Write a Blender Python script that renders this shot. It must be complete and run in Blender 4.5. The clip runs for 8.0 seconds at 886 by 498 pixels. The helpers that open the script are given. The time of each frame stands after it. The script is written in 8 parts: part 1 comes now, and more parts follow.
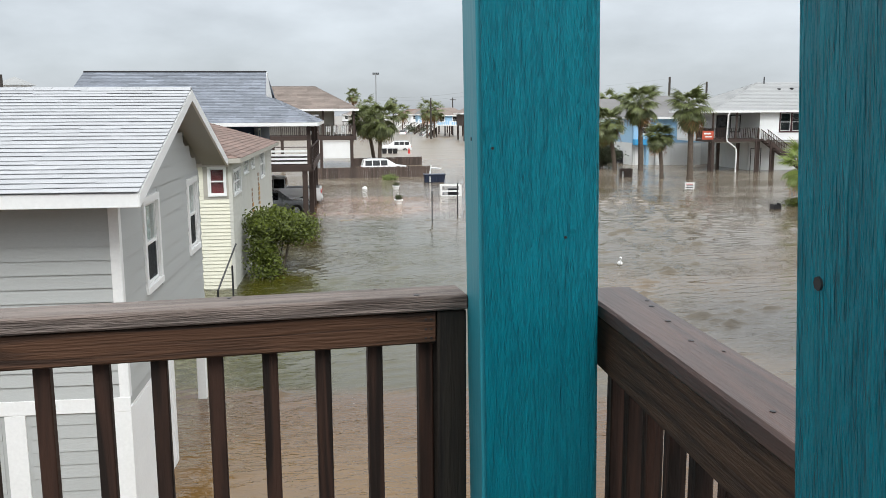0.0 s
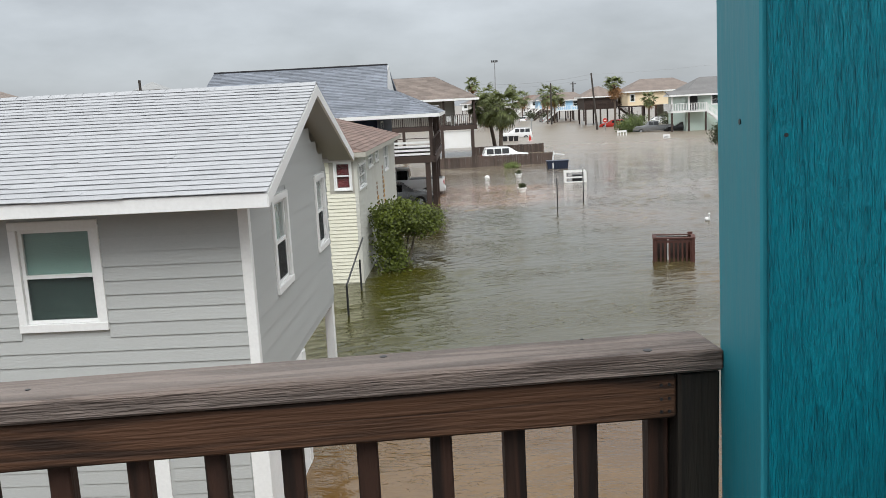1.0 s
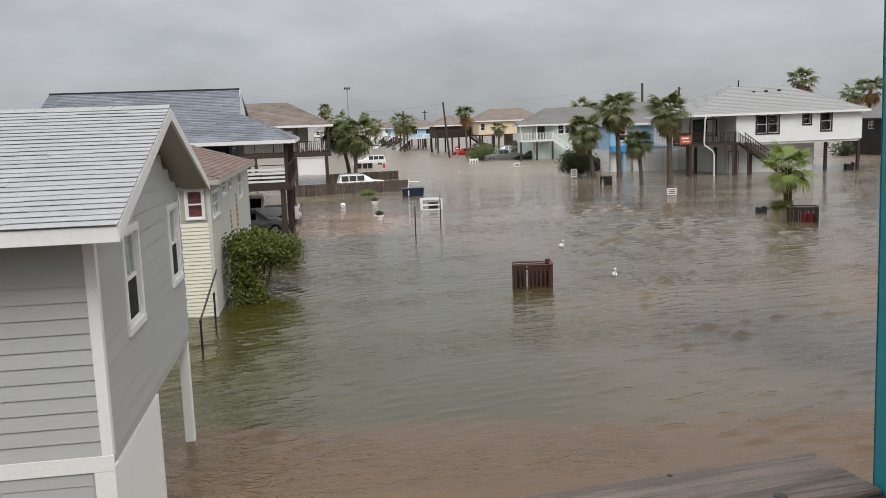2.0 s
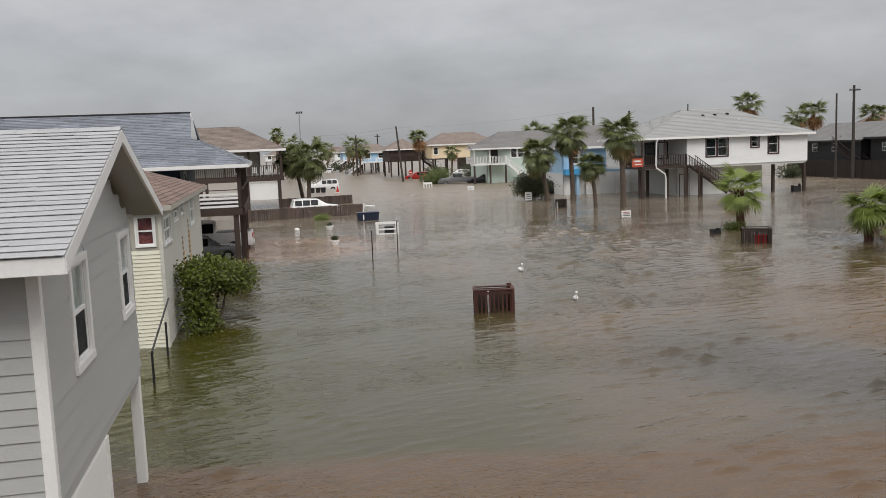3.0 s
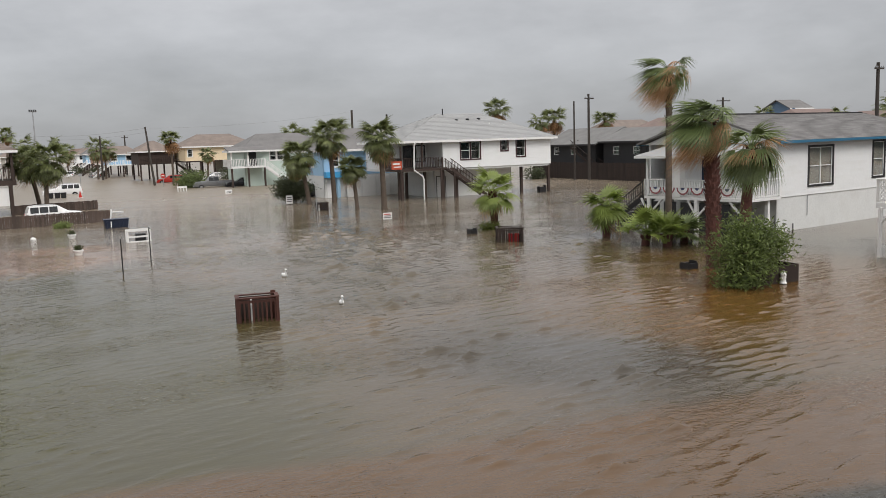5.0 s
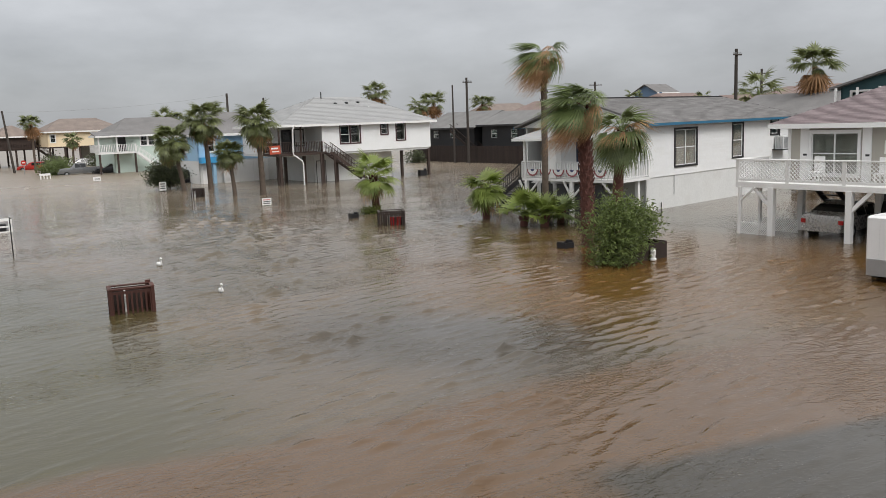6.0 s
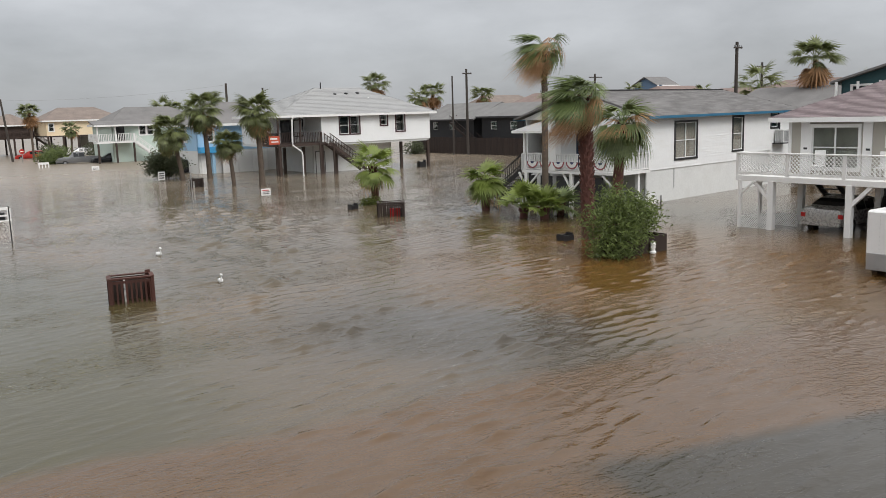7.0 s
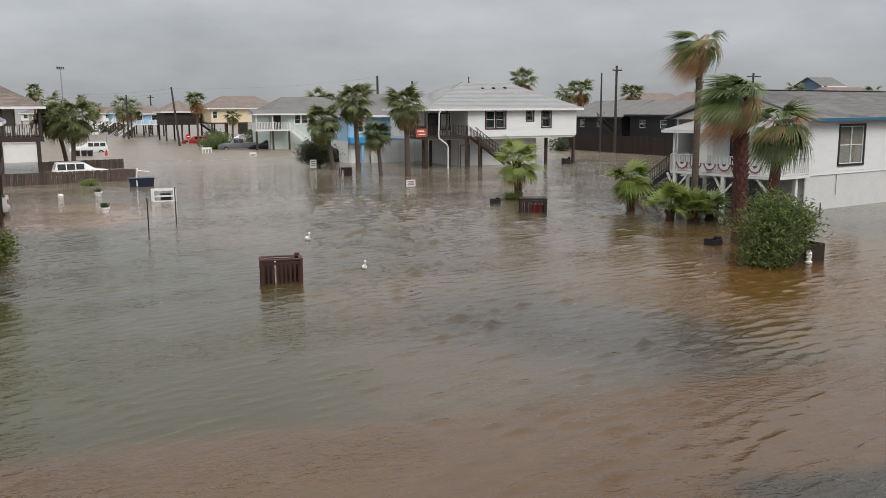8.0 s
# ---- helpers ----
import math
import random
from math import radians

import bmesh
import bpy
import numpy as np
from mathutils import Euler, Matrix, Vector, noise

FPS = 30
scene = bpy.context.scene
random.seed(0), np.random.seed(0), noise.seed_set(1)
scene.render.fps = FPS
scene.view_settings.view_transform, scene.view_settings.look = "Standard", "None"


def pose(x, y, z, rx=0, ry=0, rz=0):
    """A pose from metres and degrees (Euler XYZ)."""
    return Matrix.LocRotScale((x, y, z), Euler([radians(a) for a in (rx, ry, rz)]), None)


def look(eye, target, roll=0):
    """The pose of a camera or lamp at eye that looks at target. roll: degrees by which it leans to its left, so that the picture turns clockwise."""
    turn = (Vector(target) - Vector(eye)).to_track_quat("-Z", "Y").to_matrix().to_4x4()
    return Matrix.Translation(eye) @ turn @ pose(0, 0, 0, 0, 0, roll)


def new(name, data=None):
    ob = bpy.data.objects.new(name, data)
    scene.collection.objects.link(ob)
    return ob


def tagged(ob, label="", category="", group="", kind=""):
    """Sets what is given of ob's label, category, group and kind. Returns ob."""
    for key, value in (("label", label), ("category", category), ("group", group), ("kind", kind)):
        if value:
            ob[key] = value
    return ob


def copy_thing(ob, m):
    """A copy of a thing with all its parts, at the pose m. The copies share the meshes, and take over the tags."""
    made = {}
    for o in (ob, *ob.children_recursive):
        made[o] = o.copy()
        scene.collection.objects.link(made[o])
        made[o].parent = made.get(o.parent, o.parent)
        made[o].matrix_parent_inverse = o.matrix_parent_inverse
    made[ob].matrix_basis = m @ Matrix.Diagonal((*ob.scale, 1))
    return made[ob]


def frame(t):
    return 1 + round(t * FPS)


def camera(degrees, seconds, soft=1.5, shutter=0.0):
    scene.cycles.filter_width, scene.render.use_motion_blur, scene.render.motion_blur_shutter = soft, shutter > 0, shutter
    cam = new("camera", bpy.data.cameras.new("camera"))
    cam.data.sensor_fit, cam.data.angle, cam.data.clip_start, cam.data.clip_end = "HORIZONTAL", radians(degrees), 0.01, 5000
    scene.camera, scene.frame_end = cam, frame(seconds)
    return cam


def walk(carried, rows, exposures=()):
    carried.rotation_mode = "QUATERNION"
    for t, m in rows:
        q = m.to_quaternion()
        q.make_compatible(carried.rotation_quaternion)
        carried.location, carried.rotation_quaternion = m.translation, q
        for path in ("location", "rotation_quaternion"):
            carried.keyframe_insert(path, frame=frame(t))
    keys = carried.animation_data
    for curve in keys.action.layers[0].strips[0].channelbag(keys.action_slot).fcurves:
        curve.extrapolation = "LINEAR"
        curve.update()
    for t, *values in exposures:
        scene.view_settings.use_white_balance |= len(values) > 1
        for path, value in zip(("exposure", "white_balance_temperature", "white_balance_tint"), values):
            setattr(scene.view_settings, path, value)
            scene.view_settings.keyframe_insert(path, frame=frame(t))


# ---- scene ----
cam = camera(54.9, 8.0, soft=0.45)
PATH = [
    (0, (0.575, -1.15, 5.576), (0.525, 0.824, 5.262), -0.3),
    (0.2, (0.512, -1.035, 5.562), (0.378, 0.934, 5.243), -0.7),
    (0.3, (0.483, -0.976, 5.557), (0.291, 0.988, 5.234), -0.9),
    (0.5, (0.447, -0.85, 5.574), (0.01, 1.075, 5.258), -1.4),
    (0.7, (0.424, -0.695, 5.585), (-0.052, 1.22, 5.26), -2.6),
    (0.8, (0.412, -0.638, 5.59), (-0.031, 1.284, 5.257), -3.3),
    (1, (0.36, -0.538, 5.566), (0.026, 1.405, 5.232), -2.9),
    (1.2, (0.295, -0.433, 5.56), (0.111, 1.533, 5.238), -1.9),
    (1.3, (0.241, -0.388, 5.576), (0.111, 1.582, 5.255), -1.8),
    (1.5, (0.193, -0.295, 5.589), (0.138, 1.682, 5.291), -1.9),
    (1.7, (0.137, -0.204, 5.584), (0.137, 1.774, 5.29), -2.0),
    (2.8, (-0.095, 0.422, 5.566), (-0.075, 2.407, 5.323), -2.1),
    (3, (-0.147, 0.491, 5.56), (-0.026, 2.473, 5.324), -2.2),
    (3.5, (-0.152, 0.646, 5.551), (0.0, 2.627, 5.324), -1.9),
    (4, (-0.114, 0.812, 5.543), (0.15, 2.782, 5.317), -1.8),
    (4.2, (-0.105, 0.822, 5.55), (0.331, 2.76, 5.319), -1.9),
    (4.3, (-0.117, 0.833, 5.552), (0.374, 2.758, 5.322), -1.6),
    (4.5, (-0.136, 0.859, 5.557), (0.406, 2.77, 5.326), -1.4),
    (4.7, (-0.135, 0.878, 5.569), (0.45, 2.775, 5.326), -1.2),
    (5, (-0.14, 0.882, 5.577), (0.522, 2.753, 5.327), -1.9),
    (5.2, (-0.149, 0.871, 5.572), (0.614, 2.702, 5.311), -1.7),
    (6.3, (-0.152, 0.82, 5.559), (0.765, 2.572, 5.255), -2.0),
    (6.5, (-0.166, 0.838, 5.555), (0.75, 2.589, 5.242), -1.8),
    (7, (-0.197, 0.867, 5.564), (0.715, 2.619, 5.248), -1.7),
    (7.5, (-0.208, 0.841, 5.537), (0.626, 2.628, 5.207), -0.6),
    (7.7, (-0.168, 0.865, 5.533), (0.585, 2.689, 5.203), -0.7),
    (8, (-0.256, 0.87, 5.55), (0.356, 2.747, 5.229), -0.3),
]
walk(cam, [(t, look(eye, target, roll)) for t, eye, target, roll in PATH],
     [(0, 0.5, 6200, 7), (0.5, 0.42, 6200, 7), (1, 0.28, 6250, 7.5), (1.5, 0.12, 6350, 8.5), (3, -0.13, 6550, 10.5),
      (4.5, -0.09, 6550, 11), (6.5, 0.09, 6450, 10), (7.5, 0.08, 6450, 10), (8.0, -0.06, 6450, 10)])

# world: an overcast, rainy sky, and a wide weak sun behind the cloud
world = bpy.data.worlds.new("overcast_sky")
scene.world = world
world.use_nodes = True
wn, wl = world.node_tree.nodes, world.node_tree.links
sky = wn.new("ShaderNodeTexSky")
sky.sky_type, sky.sun_disc = "NISHITA", False
sky.sun_elevation, sky.sun_rotation = radians(48), radians(165)
sky_dir = wn.new("ShaderNodeTexCoord")
sky_sep = wn.new("ShaderNodeSeparateXYZ")
wl.new(sky_dir.outputs["Generated"], sky_sep.inputs[0])
sky_ramp = wn.new("ShaderNodeValToRGB")
for pos, col in ((0.0, (0.325, 0.336, 0.358, 1)), (0.10, (0.375, 0.382, 0.400, 1)), (0.30, (0.455, 0.46, 0.472, 1)), (0.62, (0.74, 0.735, 0.73, 1)), (1.0, (1.45, 1.43, 1.40, 1))):
    e = sky_ramp.color_ramp.elements[0] if pos == 0.0 else sky_ramp.color_ramp.elements[1] if pos == 1.0 else sky_ramp.color_ramp.elements.new(pos)
    e.position, e.color = pos, col
wl.new(sky_sep.outputs["Z"], sky_ramp.inputs[0])
cloud_map = wn.new("ShaderNodeMapping")
cloud_map.inputs["Scale"].default_value = (1.0, 1.0, 2.6)
wl.new(sky_dir.outputs["Generated"], cloud_map.inputs[0])
cloud = wn.new("ShaderNodeTexNoise")
cloud.inputs["Scale"].default_value, cloud.inputs["Detail"].default_value, cloud.inputs["Roughness"].default_value = 4.2, 7, 0.55
wl.new(cloud_map.outputs[0], cloud.inputs["Vector"])
cloud_rng = wn.new("ShaderNodeMapRange")
for i, val in enumerate((0.3, 0.7, 0.84, 1.22)):
    cloud_rng.inputs[1 + i].default_value = val
wl.new(cloud.outputs["Fac"], cloud_rng.inputs[0])
cloud_mul = wn.new("ShaderNodeVectorMath")
cloud_mul.operation = "SCALE"
wl.new(sky_ramp.outputs[0], cloud_mul.inputs[0])
wl.new(cloud_rng.outputs[0], cloud_mul.inputs["Scale"])
sky_mix = wn.new("ShaderNodeVectorMath")
sky_mix.operation = "MULTIPLY_ADD"
sky_mix.inputs[1].default_value = (0.01, 0.01, 0.01)
wl.new(sky.outputs[0], sky_mix.inputs[0])
wl.new(cloud_mul.outputs[0], sky_mix.inputs[2])
wl.new(sky_mix.outputs[0], wn["Background"].inputs["Color"])
wn["Background"].inputs["Strength"].default_value = 1.0

sun_lamp = bpy.data.lights.new("sun", "SUN")
sun_lamp.energy, sun_lamp.angle, sun_lamp.color = 1.6, radians(30), (1.0, 0.97, 0.93)
sun = new("sun", sun_lamp)
sun.matrix_world = look((0, 0, 60), (-14, 52, 0))


# materials
def srgb(r, g, b):
    return tuple((c / 255 / 12.92) if c < 10 else ((c / 255 + 0.055) / 1.055) ** 2.4 for c in (r, g, b))


def surf(name, base, rough=0.7, var=0.14, scale=1.5, fine=30.0, bump=0.15, stretch=(1, 1, 1), metal=0.0, rnd=0.0, stain=None, stain_amount=0.35, island=False, leaf=0.0):
    """A painted, wooden, mineral or metal surface: broad and fine variation, stains, relief."""
    m = bpy.data.materials.new(name)
    m.use_nodes = True
    n, l = m.node_tree.nodes, m.node_tree.links
    bs = n["Principled BSDF"]
    bs.inputs["Metallic"].default_value = metal
    tc, mp = n.new("ShaderNodeTexCoord"), n.new("ShaderNodeMapping")
    mp.inputs["Scale"].default_value = stretch
    l.new(tc.outputs["Object"], mp.inputs[0])
    info = n.new("ShaderNodeObjectInfo")
    shift = n.new("ShaderNodeVectorMath")
    shift.operation = "MULTIPLY_ADD"
    shift.inputs[0].default_value = (13.0, 7.0, 19.0)
    l.new(info.outputs["Random"], shift.inputs[1])
    l.new(mp.outputs[0], shift.inputs[2])
    big, small = n.new("ShaderNodeTexNoise"), n.new("ShaderNodeTexNoise")
    for t, s, d in ((big, scale, 5), (small, fine, 4)):
        t.inputs["Scale"].default_value, t.inputs["Detail"].default_value = s, d
        l.new(shift.outputs[0], t.inputs["Vector"])
    mixv = n.new("ShaderNodeMath")
    mixv.operation = "ADD"
    l.new(big.outputs["Fac"], mixv.inputs[0])
    l.new(small.outputs["Fac"], mixv.inputs[1])
    rng = n.new("ShaderNodeMapRange")
    for i, val in enumerate((0.6, 1.4, 1 - var, 1 + var)):
        rng.inputs[1 + i].default_value = val
    l.new(mixv.outputs[0], rng.inputs[0])
    value = rng.outputs[0]
    if rnd or island:
        r = n.new("ShaderNodeMapRange")
        r.inputs[3].default_value, r.inputs[4].default_value = 1 - rnd, 1 + rnd
        if island:
            geo = n.new("ShaderNodeNewGeometry")
            l.new(geo.outputs["Random Per Island"], r.inputs[0])
        else:
            l.new(info.outputs["Random"], r.inputs[0])
        mul = n.new("ShaderNodeMath")
        mul.operation = "MULTIPLY"
        l.new(value, mul.inputs[0])
        l.new(r.outputs[0], mul.inputs[1])
        value = mul.outputs[0]
    colr = n.new("ShaderNodeVectorMath")
    colr.operation = "SCALE"
    colr.inputs[0].default_value = base
    l.new(value, colr.inputs["Scale"])
    out = colr.outputs[0]
    if stain:
        sm = n.new("ShaderNodeMix")
        sm.data_type = "RGBA"
        sr = n.new("ShaderNodeMapRange")
        for i, val in enumerate((0.5, 0.72, 0.0, stain_amount)):
            sr.inputs[1 + i].default_value = val
        l.new(big.outputs["Fac"], sr.inputs[0])
        l.new(sr.outputs[0], sm.inputs["Factor"])
        l.new(out, sm.inputs["A"])
        sm.inputs["B"].default_value = (*stain, 1)
        out = sm.outputs["Result"]
    l.new(out, bs.inputs["Base Color"])
    rr = n.new("ShaderNodeMapRange")
    rr.inputs[3].default_value, rr.inputs[4].default_value = max(rough - 0.12, 0.03), min(rough + 0.12, 1)
    l.new(small.outputs["Fac"], rr.inputs[0])
    l.new(rr.outputs[0], bs.inputs["Roughness"])
    if bump:
        bp = n.new("ShaderNodeBump")
        bp.inputs["Strength"].default_value, bp.inputs["Distance"].default_value = bump, 0.02
        l.new(small.outputs["Fac"], bp.inputs["Height"])
        l.new(bp.outputs[0], bs.inputs["Normal"])
    if leaf:
        tr, mx = n.new("ShaderNodeBsdfTranslucent"), n.new("ShaderNodeMixShader")
        l.new(out, tr.inputs["Color"])
        mx.inputs[0].default_value = leaf
        l.new(bs.outputs[0], mx.inputs[1])
        l.new(tr.outputs[0], mx.inputs[2])
        l.new(mx.outputs[0], n["Material Output"].inputs["Surface"])
    return m


def wood_grain(name, base, dark, rough, axis, bump=0.4, freq=26.0, wear=None):
    """Sawn boards with long grain along axis 0, 1 or 2 and, with wear, greyed worn patches."""
    m = bpy.data.materials.new(name)
    m.use_nodes = True
    n, l = m.node_tree.nodes, m.node_tree.links
    bs = n["Principled BSDF"]
    bs.inputs["Specular IOR Level"].default_value = 0.3
    tc, mp = n.new("ShaderNodeTexCoord"), n.new("ShaderNodeMapping")
    sc = [1.0, 1.0, 1.0]
    sc[axis] = 0.06
    mp.inputs["Scale"].default_value = sc
    l.new(tc.outputs["Object"], mp.inputs[0])
    info = n.new("ShaderNodeObjectInfo")
    shift = n.new("ShaderNodeVectorMath")
    shift.operation = "MULTIPLY_ADD"
    shift.inputs[0].default_value = (3.0, 5.0, 7.0)
    l.new(info.outputs["Random"], shift.inputs[1])
    l.new(mp.outputs[0], shift.inputs[2])
    grain, broad, fibre = (n.new("ShaderNodeTexNoise") for _ in range(3))
    for t, s, d, dist in ((grain, freq, 5, 1.2), (broad, 4.0, 4, 0.3), (fibre, freq * 7, 3, 0.0)):
        t.inputs["Scale"].default_value, t.inputs["Detail"].default_value, t.inputs["Distortion"].default_value = s, d, dist
        l.new(shift.outputs[0], t.inputs["Vector"])
    ramp = n.new("ShaderNodeValToRGB")
    ramp.color_ramp.elements[0].position, ramp.color_ramp.elements[0].color = 0.40, (*dark, 1)
    ramp.color_ramp.elements[1].position, ramp.color_ramp.elements[1].color = 0.58, (*base, 1)
    l.new(grain.outputs["Fac"], ramp.inputs[0])
    out = ramp.outputs[0]
    if wear:
        mx, rg = n.new("ShaderNodeMix"), n.new("ShaderNodeMapRange")
        mx.data_type = "RGBA"
        for i, val in enumerate((0.44, 0.64, 0.0, 0.55)):
            rg.inputs[1 + i].default_value = val
        l.new(broad.outputs["Fac"], rg.inputs[0])
        l.new(rg.outputs[0], mx.inputs["Factor"])
        l.new(out, mx.inputs["A"])
        mx.inputs["B"].default_value = (*wear, 1)
        out = mx.outputs["Result"]
    l.new(out, bs.inputs["Base Color"])
    rr = n.new("ShaderNodeMapRange")
    rr.inputs[3].default_value, rr.inputs[4].default_value = rough - 0.15, rough + 0.12
    l.new(broad.outputs["Fac"], rr.inputs[0])
    l.new(rr.outputs[0], bs.inputs["Roughness"])
    add = n.new("ShaderNodeMath")
    l.new(grain.outputs["Fac"], add.inputs[0])
    l.new(fibre.outputs["Fac"], add.inputs[1])
    bp = n.new("ShaderNodeBump")
    bp.inputs["Strength"].default_value, bp.inputs["Distance"].default_value = bump, 0.006
    l.new(add.outputs[0], bp.inputs["Height"])
    l.new(bp.outputs[0], bs.inputs["Normal"])
    return m


def glass_material():
    m = bpy.data.materials.new("window_glass")
    m.use_nodes = True
    bs = m.node_tree.nodes["Principled BSDF"]
    bs.inputs["Base Color"].default_value = (0.82, 0.9, 0.88, 1)
    bs.inputs["Transmission Weight"].default_value = 1.0
    bs.inputs["Roughness"].default_value, bs.inputs["IOR"].default_value = 0.02, 1.5
    return m


def water_material():
    """Muddy flood water: olive and brown sediment in broad plumes, paler far off for reflected sky, under a clear
    rippled surface.
    """
    m = bpy.data.materials.new("flood_water")
    m.use_nodes = True
    n, l = m.node_tree.nodes, m.node_tree.links
    bs = n["Principled BSDF"]
    tc = n.new("ShaderNodeTexCoord")

    def tex(scale, detail, stretch, turn, distortion=0.0, rough=0.5):
        mp, t = n.new("ShaderNodeMapping"), n.new("ShaderNodeTexNoise")
        mp.inputs["Scale"].default_value, mp.inputs["Rotation"].default_value = stretch, (0, 0, radians(turn))
        l.new(tc.outputs["Object"], mp.inputs[0])
        l.new(mp.outputs[0], t.inputs["Vector"])
        t.inputs["Scale"].default_value, t.inputs["Detail"].default_value = scale, detail
        t.inputs["Distortion"].default_value, t.inputs["Roughness"].default_value = distortion, rough
        return t.outputs["Fac"]

    def ramp01(value, lo, hi):
        rg = n.new("ShaderNodeMapRange")
        rg.interpolation_type = "SMOOTHSTEP"
        rg.inputs[1].default_value, rg.inputs[2].default_value = lo, hi
        l.new(value, rg.inputs[0])
        return rg.outputs[0]

    def calc(op, a, b):
        mt = n.new("ShaderNodeMath")
        mt.operation = op
        for k, x in enumerate((a, b)):
            if isinstance(x, (int, float)):
                mt.inputs[k].default_value = x
            else:
                l.new(x, mt.inputs[k])
        return mt.outputs[0]

    def blend(fac, a, b):
        mx = n.new("ShaderNodeMix")
        mx.data_type = "RGBA"
        l.new(fac, mx.inputs["Factor"])
        for key, x in (("A", a), ("B", b)):
            if isinstance(x, tuple):
                mx.inputs[key].default_value = x
            else:
                l.new(x, mx.inputs[key])
        return mx.outputs["Result"]

    place = n.new("ShaderNodeSeparateXYZ")
    l.new(tc.outputs["Object"], place.inputs[0])
    wander = calc("MULTIPLY", calc("SUBTRACT", tex(0.22, 6, (1, 1, 1), 0, 0.5), 0.5), 5.0)

    def pool(cu, cv, ru, rv, soft=0.35):
        """A patch of colour round a place on the lot, its edge wandering."""
        du = calc("DIVIDE", calc("SUBTRACT", calc("ADD", place.outputs["X"], wander), cu), ru)
        dv = calc("DIVIDE", calc("SUBTRACT", calc("ADD", place.outputs["Y"], calc("MULTIPLY", wander, 0.6)), cv), rv)
        r = calc("SQRT", calc("ADD", calc("MULTIPLY", du, du), calc("MULTIPLY", dv, dv)), 0.0)
        return ramp01(r, 1.0 + soft, 1.0 - soft)

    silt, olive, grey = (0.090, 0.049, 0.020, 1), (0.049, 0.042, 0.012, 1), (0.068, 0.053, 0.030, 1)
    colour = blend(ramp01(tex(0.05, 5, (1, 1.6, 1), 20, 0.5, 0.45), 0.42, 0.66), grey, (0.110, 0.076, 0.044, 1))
    # paler towards the far water: the sky's reflection put into the colour
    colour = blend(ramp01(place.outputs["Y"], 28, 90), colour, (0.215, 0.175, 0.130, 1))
    colour = blend(pool(0, 27, 7, 19), colour, olive)
    # a darker, greener strip beside the cream house
    colour = blend(pool(-2.0, 22, 2.4, 8, 0.6), colour, (0.043, 0.041, 0.005, 1))
    # brown silt before the carport; its tone also paints palm and bush reflections
    colour = blend(pool(24, 21, 9, 10, 0.5), colour, (0.112, 0.058, 0.016, 1))
    # a darker patch out in the middle of the near water
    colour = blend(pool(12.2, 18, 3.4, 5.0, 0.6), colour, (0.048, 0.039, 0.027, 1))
    near = calc("ADD", calc("ADD", place.outputs["Y"], calc("MULTIPLY", wander, 0.35)), calc("MULTIPLY", place.outputs["X"], 0.15))
    colour = blend(ramp01(near, 16.1, 15.1), colour, silt)
    colour = blend(pool(-1, 9, 4.5, 4.5, 0.5), colour, (0.129, 0.073, 0.024, 1))
    colour = blend(pool(1.5, 51, 5, 6), colour, (0.224, 0.135, 0.081, 1))
    # a darker tone over the near right corner of the water
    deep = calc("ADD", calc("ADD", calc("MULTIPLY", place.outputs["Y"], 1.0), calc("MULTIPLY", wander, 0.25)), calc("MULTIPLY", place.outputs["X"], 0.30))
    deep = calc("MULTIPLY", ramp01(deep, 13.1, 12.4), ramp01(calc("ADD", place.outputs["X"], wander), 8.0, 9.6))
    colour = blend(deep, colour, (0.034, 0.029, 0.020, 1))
    # clouded sediment, mottled at arm's length
    mott = calc("ADD", calc("MULTIPLY", calc("SUBTRACT", tex(1.3, 6, (0.8, 1.2, 1), 25, 0.8, 0.6), 0.5), 0.55), 1.0)
    sc = n.new("ShaderNodeVectorMath")
    sc.operation = "SCALE"
    l.new(colour, sc.inputs[0])
    l.new(mott, sc.inputs["Scale"])
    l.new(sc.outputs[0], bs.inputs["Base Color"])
    bs.inputs["IOR"].default_value = 1.46
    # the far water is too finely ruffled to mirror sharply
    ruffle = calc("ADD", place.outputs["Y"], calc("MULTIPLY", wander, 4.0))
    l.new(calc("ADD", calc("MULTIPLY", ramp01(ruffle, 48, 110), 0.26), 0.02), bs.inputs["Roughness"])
    # hand-wide wrinkles riding on the modelled ripples, and the ripples of the far water
    fine = calc("ADD", calc("MULTIPLY", ramp01(tex(0.16, 4, (1, 1.6, 1), -25, 0.4), 0.42, 0.66), 0.55), 0.15)
    far = calc("MULTIPLY", ramp01(place.outputs["Y"], 46, 64), calc("ADD", calc("MULTIPLY", ramp01(tex(0.045, 4, (1, 1.5, 1), 30, 0.6), 0.4, 0.62), 0.8), 0.12))
    normal = None
    for scale, stretch, turn, strength, dist in ((1.5, (0.3, 1.5, 1), 18, far, 0.022), (3.4, (0.6, 1.5, 1), 30, fine, 0.022), (7.5, (0.8, 1.4, 1), 12, fine, 0.010)):
        bp = n.new("ShaderNodeBump")
        l.new(strength, bp.inputs["Strength"])
        bp.inputs["Distance"].default_value = dist
        height = tex(scale, 2.0, stretch, turn, 0.5)
        height = calc("POWER", calc("SUBTRACT", 1.0, calc("ABSOLUTE", calc("MULTIPLY", calc("SUBTRACT", height, 0.5), 3.2), 0.0)), 1.5)
        l.new(height, bp.inputs["Height"])
        if normal:
            l.new(normal, bp.inputs["Normal"])
        normal = bp.outputs[0]
    l.new(normal, bs.inputs["Normal"])
    return m


